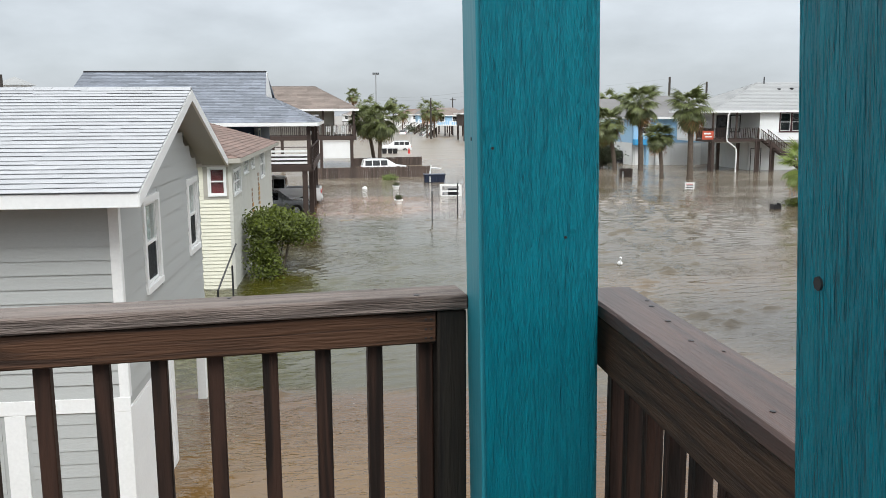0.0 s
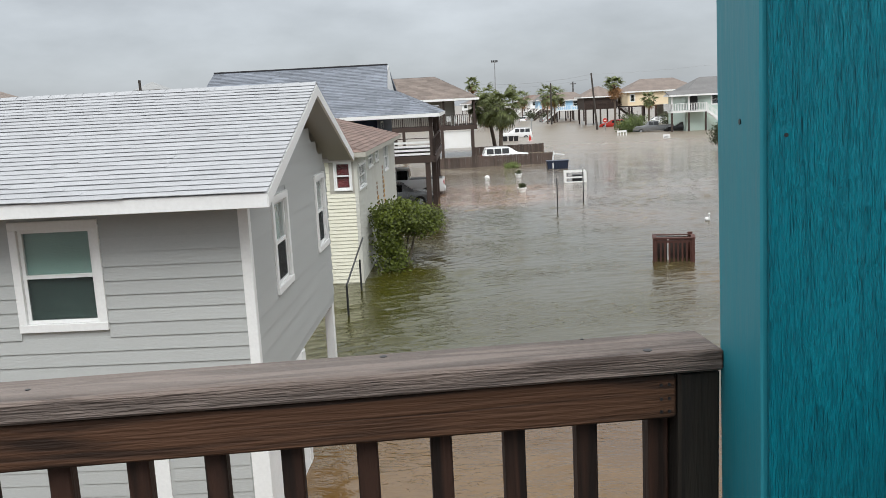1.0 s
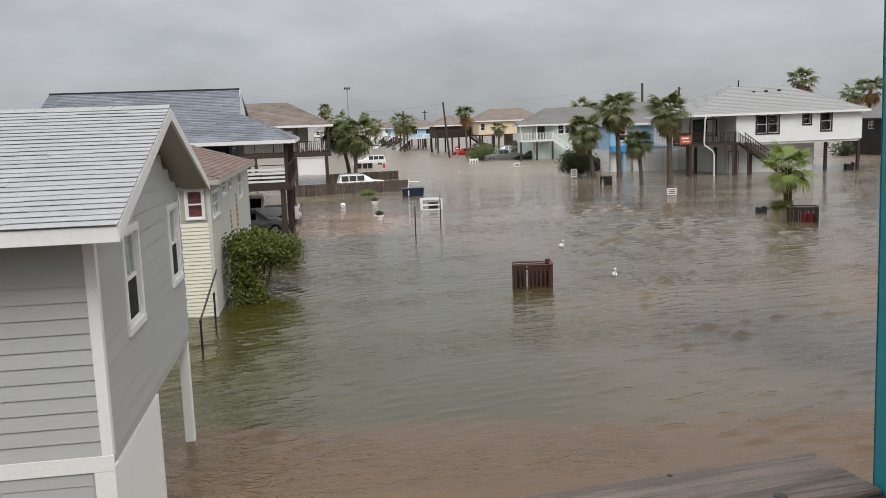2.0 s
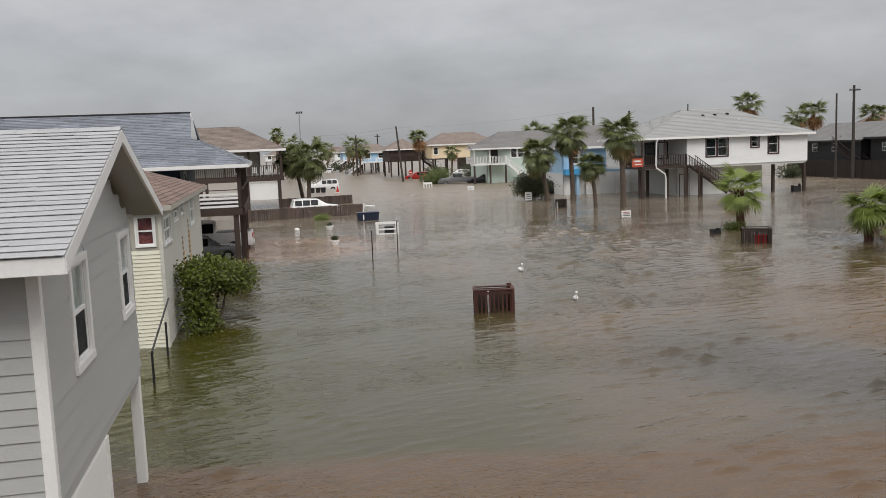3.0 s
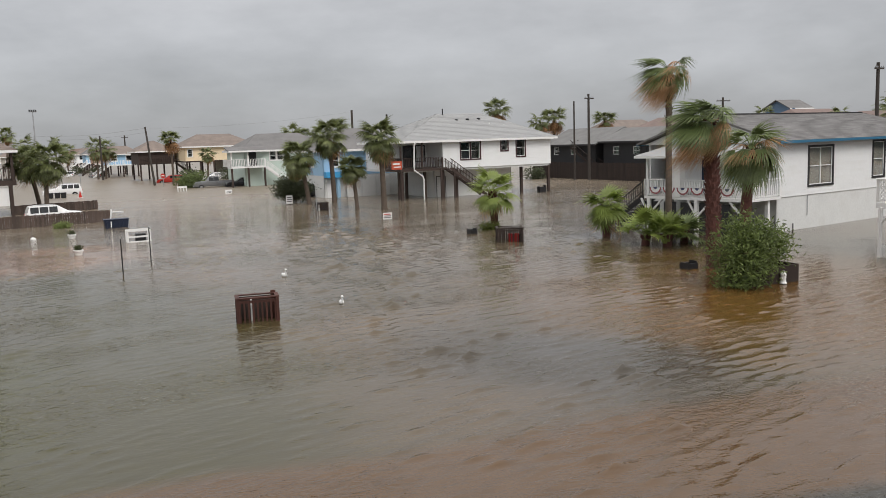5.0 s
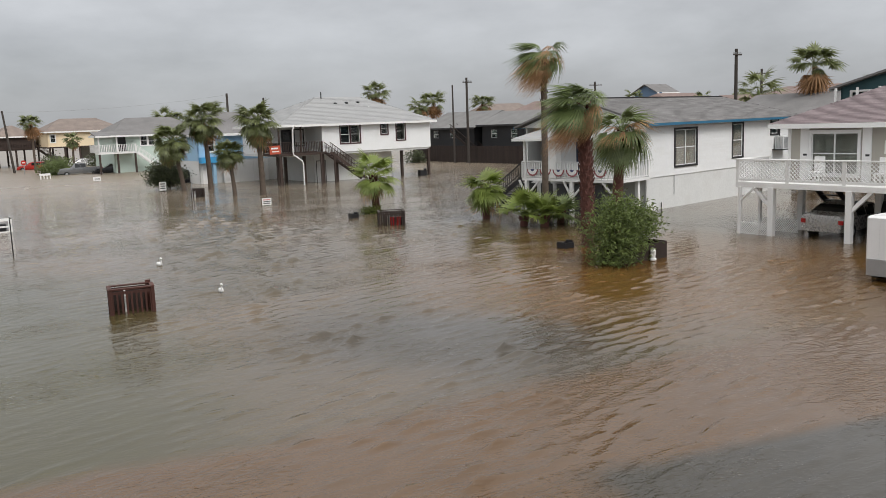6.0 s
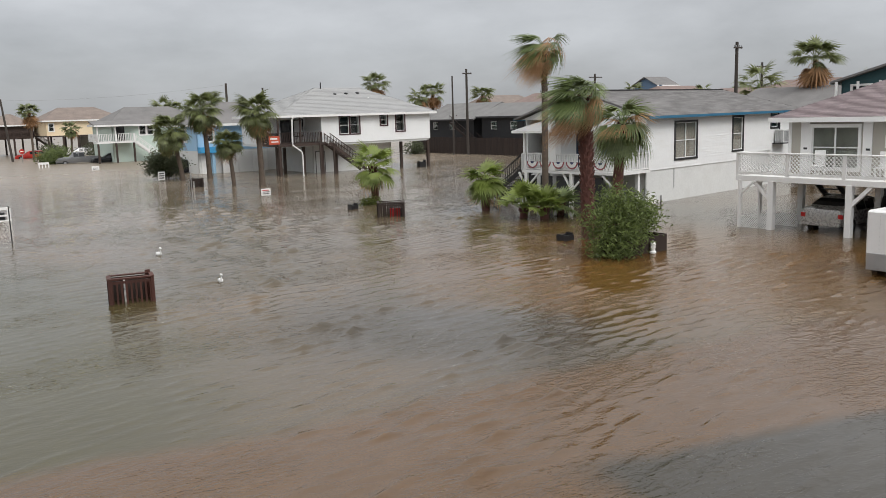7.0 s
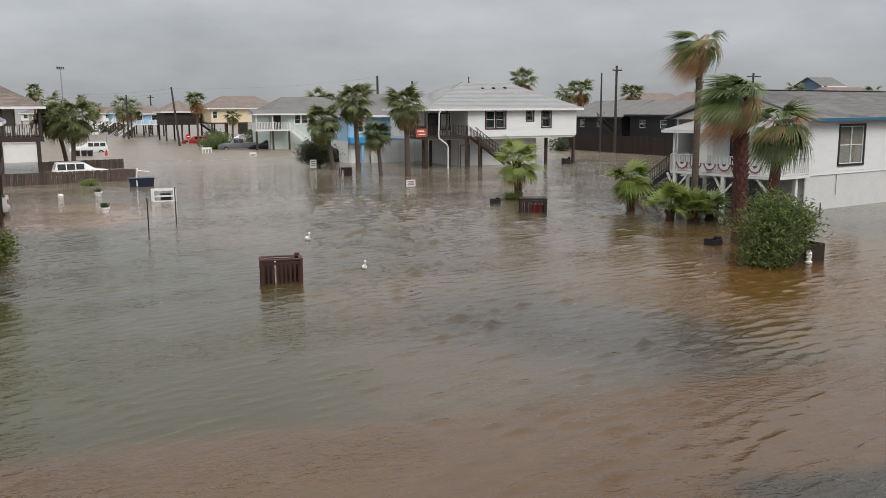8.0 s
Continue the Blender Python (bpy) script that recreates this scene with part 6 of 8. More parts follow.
for a, b, c, d, zf, ze, zr, wm, rm, colour, rd, hp in back_row:
    plain_house("back_street_house", a, b, c, d, zf, ze, zr, wm, rm, f"{colour} house on the street behind, seen over the fence", zf > 2.5, hp, rd, (("w", 2.0, 3.2, max(zf, 2.6) + 0.6, max(zf, 2.6) + 1.6), ("w", 6.0, 7.2, max(zf, 2.6) + 0.6, max(zf, 2.6) + 1.6)), trim=WHITE if zf > 2.25 else TRIM_BLACK, low_mat=BLACKWALL, group="back street houses")
dark_stair = thing("outdoor_stair", 71.0, 94, 0, label="dark timber outdoor stair against the black house", category="stairs")
stairs(dark_stair, (70.8, 97, 4.2), (70.8, 91, 1.0), 1.2, 0.18, FENCE_DARK, steps=10)
# dark teal house with a glazed upper porch
h = plain_house("dark_teal_house", 60.5, 70, 24, 35.2, 3.0, 6.95, 8.6, surf("dark_teal_siding", (0.02, 0.07, 0.08), 0.6, 0.1, 0.8, 20, 0.05), ROOF_GREY, "tall dark teal house with white porch posts under a grey roof", True, 0.0, "u", (("w", 0.8, 2.2, 5.2, 6.6), ("w", 2.8, 4.2, 5.2, 6.6)))
posts(h, ((59.8, 35.2), (59.8, 33.6), (59.8, 32.0)), 5.0, 6.9, 0.14, WHITE, "porch_post")
# to the far left: a tan gabled house and a white house with a lookout
plain_house("tan_gabled_house", -44, -33.2, 59, 68, 3.0, 6.9, 8.95, TAUPE, ROOF_TAN, "tall tan gabled house behind the pale roof", True, 0.0, "v")
h = plain_house("lookout_house", -42, -29, 92, 104, 3.0, 6.6, 7.8, WHITE_SIDING, ROOF_PALE, "white house with a small rooftop lookout", True, 3.0, "u")
look_out = part("lookout", M().box(-35.3, 94, 7.0, -32.7, 96.5, 8.75), WHITE, h)
part("lookout_roof", M().add([(-35.7, 93.6, 8.75), (-32.3, 93.6, 8.75), (-32.3, 96.9, 8.75), (-35.7, 96.9, 8.75), (-34.0, 95.2, 9.65)], [(0, 3, 2, 1), (0, 1, 4), (1, 2, 4), (2, 3, 4), (3, 0, 4)]), ROOF_PALE, look_out)
for i in range(4):
    part("lookout_pane", M().box(-35.15 + i * 0.62, 93.97, 7.8, -34.75 + i * 0.62, 93.99, 8.5), CARGLASS, look_out)


# palms
def frond(reach, blade, leaflets, droop, mat, width=0.05, fold=0.35, spread=118, name="frond", hang0=0.4):
    """A fan palm leaf: a stalk along +x that bends down, then a fan of narrow blades with hanging tips."""
    m = M()
    pts = [Vector((reach * t, 0, -droop * reach * t * t)) for t in (0, 0.35, 0.7, 1.0)]
    for a, b in zip(pts, pts[1:]):
        m.beam(a, b, 0.035, 0.02)
    tip = pts[-1]
    slope = math.atan2(-2 * droop, 1.0)
    fx, fz = Vector((math.cos(slope), 0, math.sin(slope))), Vector((-math.sin(slope), 0, math.cos(slope)))
    for i in range(leaflets):
        a = radians(-spread + 2 * spread * (i + 0.5) / leaflets)
        ln = blade * (0.72 + 0.28 * math.cos(a * 0.8)) * random.uniform(0.88, 1.08)
        d = fx * math.cos(a) + Vector((0, 1, 0)) * math.sin(a) + fz * (fold * (0.25 - 0.5 * abs(math.sin(a))) + (0.05 if i % 2 else -0.05))
        side = d.cross(fz).normalized()
        hang = hang0 + 0.5 * random.random()
        prev = None
        for t, w in ((0.02, 0.55), (0.3, 1.15), (0.66, 0.75), (1.0, 0.06)):
            p = tip + d * (ln * t) + Vector((0, 0, -hang * ln * max(t - 0.22, 0) ** 1.7))
            q = (p - side * width * w, p + side * width * w)
            if prev:
                m.add([prev[0], prev[1], q[1], q[0]], [(0, 1, 2, 3)])
            prev = q
    return m.mesh(name, mat)


def trunk_mesh(h, r0, r1, lean, rough=0.0, rings=10, n=9):
    pts = [(lean[0] * (k / rings) ** 1.6, lean[1] * (k / rings) ** 1.6, -0.5 + (h + 0.5) * k / rings) for k in range(rings + 1)]
    rad = [(r0 + (r1 - r0) * k / rings) * (1.35 if k == 0 else 1.12 if k == 1 else 1) * random.uniform(1 - rough, 1 + rough) for k in range(rings + 1)]
    return M().tube(pts, rad, n)


def boots(h0, h1, r, lean, h, count):
    """Old leaf bases round the trunk."""
    m = M()
    for i in range(count):
        z = h0 + (h1 - h0) * i / count
        t = z / h
        a = i * 2.399
        c = Vector((lean[0] * t ** 1.6, lean[1] * t ** 1.6, z))
        o = Vector((math.cos(a), math.sin(a), 0))
        s = Vector((-math.sin(a), math.cos(a), 0)) * r * 0.42
        m.hexa([c + o * r * 0.8 - s, c + o * r * 0.8 + s, c + o * r * 1.05 + s * 0.6, c + o * r * 1.05 - s * 0.6,
                c + o * r * 1.05 - s * 0.7 + Vector((0, 0, 0.16)), c + o * r * 1.05 + s * 0.7 + Vector((0, 0, 0.16)), c + o * r * 1.4 + s * 0.4 + Vector((0, 0, 0.22)), c + o * r * 1.4 - s * 0.4 + Vector((0, 0, 0.22))])
    return m


def frond_turns(count, top_el, low_el, wind, wind_k):
    for i in range(count):
        t = (i + 0.5) / count
        az = i * 2.39996 + random.uniform(-0.2, 0.2)
        el = radians(top_el + (low_el - top_el) * t ** 0.9 + random.uniform(-16, 16))
        d = Vector((math.cos(el) * math.cos(az), math.cos(el) * math.sin(az), math.sin(el)))
        d = (d + Vector((math.cos(radians(wind)), math.sin(radians(wind)), 0)) * wind_k).normalized()
        yaw, pitch = math.atan2(d.y, d.x), math.asin(max(-1, min(1, d.z)))
        yield t, Euler((random.uniform(-0.35, 0.35), -pitch, yaw))


def palm(u, v, crown_z, size, fronds, label, trunk_mat, r0, r1, lean=(0, 0), green=PALMGREEN, brown=0, wind=200, wind_k=0.0, separate=True, low_el=-45, top_el=80, leaflets=20, boot=0, group="palms", skirt=0, name="palm_tree", width=None, stalk=0.75, hang=0.4, dead_el=(-15, -80), spread=118, sweep=0.0, blade=0.52):
    """A fan palm: trunk, old leaf bases, crown of fronds and dead hanging leaves. size: a frond's whole reach."""
    p = local(thing(name, u, v, 0, label=label, category="palm", group=group))
    part("trunk", trunk_mesh(crown_z, r0, r1, lean, 0.05), trunk_mat, p, smooth=60)
    if boot:
        part("leaf_base_skirt", boots(crown_z * (0.1 if boot > 60 else 0.72), crown_z, (r0 + r1) / 2, lean, crown_z, boot), trunk_mat, p)
    head = Vector((lean[0], lean[1], crown_z))
    width = width or size * 0.028
    kinds = [frond(size * stalk * random.uniform(0.5, 0.66), size * blade, leaflets, random.uniform(0.12, 0.3), green if separate else (PALMDARK if green in (PALMGREEN, PALMDARK) else green), width, spread=spread, hang0=hang) for _ in range(3)]
    dead = [frond(size * 0.5, size * 0.55, max(10, leaflets - 6), 0.5, PALMBROWN if separate else PALMBROWN_JOINED, width * 0.7, 0.7, min(100, spread), hang0=0.9) for _ in range(2)]
    heart = M().lathe([(r1 * 0.9, crown_z - 0.3), (r1 * 1.25, crown_z), (r1 * 0.5, crown_z + size * 0.12)], 8, lean[0], lean[1])
    crown = part("crown", heart, PALMGREEN if green in (PALMGREEN, PALMDARK) else green, p)
    joined, joined_dead = M(), M()

    def place(me, eul, scale, dead_one=False):
        if sweep:
            # blades combed over by the wind, the more the further out they reach
            own, turn = me.copy(), Matrix.LocRotScale(None, eul, (scale,) * 3)
            gust = Vector((math.cos(radians(wind)), math.sin(radians(wind)), -0.25)) * sweep
            for x in own.vertices:
                p0 = turn @ x.co
                p1 = p0 + gust * (p0.length / size) ** 2
                x.co = p1 * (p0.length / max(p1.length, 1e-6)) ** 0.6
            ob = new("frond" if not dead_one else "dead_frond", own)
            ob.parent, ob.location = crown, head
        elif separate:
            ob = new("frond" if not dead_one else "dead_frond", me)
            ob.parent = crown
            ob.location, ob.rotation_euler, ob.scale = head, eul, (scale,) * 3
        else:
            mt = Matrix.LocRotScale(head, eul, (scale,) * 3)
            (joined_dead if dead_one else joined).add([mt @ x.co for x in me.vertices], [tuple(f.vertices) for f in me.polygons])

    for t, eul in frond_turns(fronds, top_el, low_el, wind, wind_k):
        place(random.choice(kinds), eul, random.uniform(0.72, 1.12))
    for t, eul in frond_turns(brown, dead_el[0], dead_el[1], wind, wind_k * 0.6):
        place(random.choice(dead), eul, random.uniform(0.7, 1.0), True)
    if not separate:
        part("leaves", joined, kinds[0].materials[0], crown, kind="stuff")
        if brown:
            part("dead_leaves", joined_dead, PALMBROWN_JOINED, crown, kind="stuff")
    return p


def bush(name, u, v, blobs, leaf, count, mat, label, category="bush", stems=7, stem_top=0.7, z0=-0.1, seed=1, slim=0.34, ragged=1.08):
    """A shrub: stems and thousands of small bent leaves gathered in uneven clumps. blobs: (du, dv, z, ru, rv, rz)."""
    rnd = random.Random(seed)
    b = local(thing(name, u, v, 0, label=label, category=category))
    m = M()
    for i in range(stems):
        bl = blobs[i % len(blobs)]
        a = Vector((bl[0] * 0.3 + rnd.uniform(-0.15, 0.15), bl[1] * 0.3 + rnd.uniform(-0.15, 0.15), z0 - 0.3))
        e = Vector((bl[0] + rnd.uniform(-0.4, 0.4) * bl[3], bl[1] + rnd.uniform(-0.4, 0.4) * bl[4], bl[2] + stem_top * bl[5] * rnd.uniform(-0.2, 0.8)))
        mid = a.lerp(e, 0.5) + Vector((rnd.uniform(-0.15, 0.15), rnd.uniform(-0.15, 0.15), 0.1))
        m.tube([a, mid, e], [0.045, 0.03, 0.012], 5)
    part("branch_work", m, BARK, b, kind="stuff")
    m = M()
    vol = [bl[3] * bl[4] * bl[5] for bl in blobs]
    for bl, vv in zip(blobs, vol):
        clumps = max(10, int(count * vv / sum(vol) / 16))
        for c in range(clumps):
            d = Vector((rnd.gauss(0, 1), rnd.gauss(0, 1), rnd.gauss(0, 1))).normalized()
            r = rnd.uniform(0.55, ragged) ** 0.7
            cc = Vector((bl[0] + d.x * bl[3] * r, bl[1] + d.y * bl[4] * r, bl[2] + d.z * bl[5] * r))
            if cc.z < z0:
                continue
            for k in range(16):
                p = cc + Vector((rnd.gauss(0, 1), rnd.gauss(0, 1), rnd.gauss(0, 0.8))) * leaf * 1.5
                w = Vector((rnd.gauss(0, 1), rnd.gauss(0, 1), rnd.gauss(0.3, 0.8))).normalized()
                s = w.orthogonal().normalized() * leaf * slim
                w = w * leaf * rnd.uniform(0.8, 1.3)
                bend = w.cross(s).normalized() * leaf * 0.15
                m.add([p, p + w * 0.5 + s + bend, p + w, p + w * 0.5 - s + bend], [(0, 1, 2, 3)])
    part("leaves", m, mat, b, kind="stuff")
    return b


random.seed(5)
sabal = "green fan palm with a rough grey trunk standing in floodwater"
palm(29.24, 67.7, 6.1, 2.25, 84, sabal, TRUNK, 0.24, 0.2, (-0.1, 0.1), PALMDARK, 8, 200, 0.1, False, -75, leaflets=22, hang=0.5, group="street palms", width=0.062, blade=0.36, stalk=1.05, spread=140)
palm(29.04, 79.2, 6.5, 2.35, 84, sabal, TRUNK, 0.24, 0.2, (-0.3, 0), PALMDARK, 8, 200, 0.1, False, -75, leaflets=22, hang=0.5, group="street palms", width=0.062, blade=0.36, stalk=1.05, spread=140)
palm(26.55, 79.4, 4.6, 2.16, 84, sabal, TRUNK, 0.22, 0.18, (-0.9, 0), PALMDARK, 6, 200, 0.15, False, -70, leaflets=22, hang=0.5, group="street palms", width=0.062, blade=0.36, stalk=1.05, spread=140)
palm(27.37, 69.2, 3.6, 1.62, 84, sabal, TRUNK, 0.18, 0.15, (-0.35, 0), PALMDARK, 5, 200, 0.1, False, -70, leaflets=22, hang=0.5, group="street palms", width=0.045, blade=0.38, stalk=1.0, spread=140)
palm(3.72, 93.0, 4.9, 2.2, 70, sabal, TRUNK, 0.22, 0.18, (-0.9, 0), PALMDARK, 4, 200, 0.0, False, -60, leaflets=20, group="fence palms", width=0.062, blade=0.36, stalk=1.05, spread=140, hang=0.5)
palm(4.1, 89.6, 5.0, 2.4, 76, sabal, TRUNK, 0.22, 0.2, (0.3, 0), PALMDARK, 4, 200, 0.0, False, -65, leaflets=20, group="fence palms", width=0.062, blade=0.36, stalk=1.05, spread=140, hang=0.5)
palm(27.85, 47.2, 2.3, 1.7, 34, "young bright green fan palm in the flooded yard", TRUNK_RED, 0.26, 0.2, (-0.15, 0), PALMLIME, 4, 20, 0.1, True, -38, leaflets=22, boot=24, group="yard palms", hang=0.3, blade=0.45, stalk=0.95)
palm(30.1, 38.85, 1.7, 1.75, 34, "low bushy bright green fan palm beside dark stairs", TRUNK_RED, 0.24, 0.22, (0, 0), PALMLIME, 3, 200, 0.1, True, -25, leaflets=22, boot=20, group="yard palms", hang=0.2)
palm(29.62, 33.38, 0.45, 1.6, 26, "stubby fan palm in a green clump by the porch", TRUNK_RED, 0.26, 0.22, (-0.1, 0), PALMLIME, 1, 200, 0.0, True, 34, leaflets=22, boot=12, group="clump palms", hang=0.05, blade=0.42, stalk=1.0, top_el=88)
palm(29.05, 34.45, 0.4, 1.6, 24, "stubby fan palm in a green clump by the porch", TRUNK_RED, 0.24, 0.2, (0.1, 0), PALMLIME, 1, 200, 0.0, True, 34, leaflets=22, boot=12, group="clump palms", hang=0.05, blade=0.42, stalk=1.0, top_el=88)
palm(31.2, 33.9, 0.5, 1.5, 22, "stubby fan palm in a green clump by the porch", TRUNK_RED, 0.22, 0.2, (0, 0), PALMGREEN, 1, 200, 0.0, True, -10, leaflets=22, boot=12, group="clump palms", hang=0.15)
palm(26.13, 26.82, 6.0, 1.68, 42, "tall windblown fan palm with red-brown trunk and orange dead leaves", TRUNK_RED, 0.29, 0.22, (-0.5, -0.25), PALMGREEN, 28, 165, 0.3, True, -26, leaflets=24, boot=150, group="windblown palms", hang=0.55, dead_el=(22, -50), width=0.034, spread=88, sweep=1.0)
palm(30.66, 34.46, 8.7, 1.75, 28, "tallest windblown fan palm with slim trunk and tan dead leaves", TRUNK, 0.19, 0.15, (0.2, 0.2), PALMGREEN, 26, 165, 0.3, True, -25, leaflets=24, boot=24, group="windblown palms", hang=0.7, dead_el=(40, -45), width=0.031, spread=88, sweep=0.9)
palm(30.15, 28.97, 4.7, 1.8, 34, "windblown fan palm with drooping green leaves", TRUNK_RED, 0.28, 0.22, (0.3, -0.1), PALMGREEN, 10, 165, 0.0, True, -60, leaflets=24, boot=60, group="windblown palms", hang=0.9, width=0.036, dead_el=(60, 10), spread=92, sweep=0.3)
far_palms = (
    (26.9, 151, 7.6, 2.3, 1), (32.5, 150, 4.7, 1.7, 0), (19.5, 196, 6.6, 3.2, 0), (21.3, 198, 6.4, 3.2, 0), (16.5, 235, 6.2, 2.4, 0), (2.2, 170, 9.2, 1.9, 0), (5.6, 190, 7.0, 1.9, 0), (15.6, 260, 9.0, 2.6, 0),
    (64.5, 107, 9.8, 2.4, 1), (73.5, 109, 8.0, 2.2, 0), (76.5, 110, 8.6, 2.4, 1), (88, 112, 8.2, 2.6, 1), (48.5, 152, 7.0, 2.6, 0), (51, 153, 7.6, 2.6, 1),
    (84, 100, 4.0, 2.4, 0), (70, 42.9, 9.2, 2.2, 1), (88, 60.5, 7.4, 2.2, 0), (120, 108, 8.4, 2.6, 0), (122, 95, 7.6, 2.6, 0), (140, 100, 8.0, 2.6, 0), (146, 92, 8.0, 2.6, 0), (150, 86, 7.8, 2.6, 0), (135, 78, 8.0, 2.6, 0), (118, 62, 7.4, 2.4, 0))
made = {}
for u, v, z, size, dry in far_palms:
    key = (round(z), dry)
    lab = "distant fan palm with browned windblown crown" if dry else "distant green palm above the roofs"
    if key in made:
        sc = z / made[key][1]
        ob = copy_thing(made[key][0], G @ pose(u, v, 0, 0, 0, random.uniform(0, 360)))
        ob.scale = (sc, sc, sc)
    else:
        made[key] = (palm(u, v, z, size, 34, lab, TRUNK, 0.2, 0.16, (random.uniform(-0.3, 0.3), 0), PALMDARK, 44 if dry else 14, 200, 0.15, False, -5 if dry else -50, leaflets=16, group="distant palms", width=0.075, blade=0.40, stalk=0.95, spread=135), z)

# shrubs
bush("vine_bush", -2.3, 29.3, [(0.0, -0.2, 1.75, 0.7, 0.9, 0.38), (0.8, 0.5, 1.5, 0.75, 1.1, 0.33), (0.35, 1.4, 1.55, 0.7, 1.0, 0.38), (-0.2, -0.6, 0.95, 0.4, 0.6, 0.55), (-0.05, -0.9, 0.25, 0.42, 0.45, 0.35)], 0.12, 10000, LEAF_LIME, "lush lime green vine bush spilling over a drowned fence", seed=3)
bush("oleander_bush", 24.2, 23.1, [(0, 0.15, 1.35, 1.05, 0.8, 0.75), (-0.55, -0.1, 0.7, 0.75, 0.9, 0.7), (0.75, 0.3, 1.3, 0.85, 0.7, 0.55), (0.2, 0.2, 1.85, 0.75, 0.7, 0.55), (-0.6, -0.3, 0.25, 0.6, 0.6, 0.35), (1.1, 0.1, 1.3, 0.4, 0.4, 0.4), (-0.45, 0.1, 2.0, 0.3, 0.3, 0.35)], 0.19, 6500, LEAF, "rounded green oleander bush growing from a dark planter", seed=4, slim=0.17, ragged=1.5)
bush("shrub_tree", 26.2, 83.5, [(0, 0, 1.5, 1.6, 1.5, 1.0), (-0.9, 0, 1.1, 1.0, 1.0, 0.8), (0.9, 0.3, 1.2, 1.1, 1.0, 0.9), (0, 0.2, 2.3, 0.9, 0.9, 0.7)], 0.2, 4500, LEAF_DARK, "spreading grey-green shrub standing in the flood", seed=5, stems=10)
bush("street_bush", 25.8, 131, [(0, 0, 0.9, 1.7, 1.5, 0.9), (1.1, 0, 1.3, 1.1, 1.0, 0.9), (-1.0, 0, 0.7, 1.0, 1.0, 0.7)], 0.28, 2500, LEAF, "green banana-like bush at the street corner", seed=6)
bush("grass_tuft", 4.2, 71.5, [(0, 0, 0.1, 0.5, 0.35, 0.22), (0.2, 0, 0.2, 0.25, 0.2, 0.2)], 0.1, 1200, GRASS, "straw green grass tuft at the fence", seed=7)
bush("grass_tuft", 27.3, 46.8, [(0, 0, 0.1, 0.55, 0.5, 0.25), (-0.3, 0, 0.1, 0.4, 0.3, 0.2)], 0.12, 1000, LEAF_LIME, "bright green weeds round the young palm", seed=8)
bush("hedge_tree", 76, 100, [(0, 0, 3.4, 2.6, 2.5, 2.0), (-1.6, 0, 2.8, 1.8, 1.8, 1.5)], 0.3, 3000, LEAF_DARK, "dense dark green tree behind the fence", category="tree", seed=9)
for k, (u, v, r) in enumerate(((30.5, 158, 1.6), (21.5, 218, 1.5), (38, 158, 1.4), (19.8, 250, 1.6), (8, 210, 2.0), (66, 100, 1.2))):
    bush("yard_shrub", u, v, [(0, 0, r * 0.6, r, r, r * 0.7), (r * 0.6, 0, r * 0.5, r * 0.7, r * 0.7, r * 0.5)], 0.3, 900, LEAF_DARK, "small dark green yard shrub by the far houses", seed=20 + k)


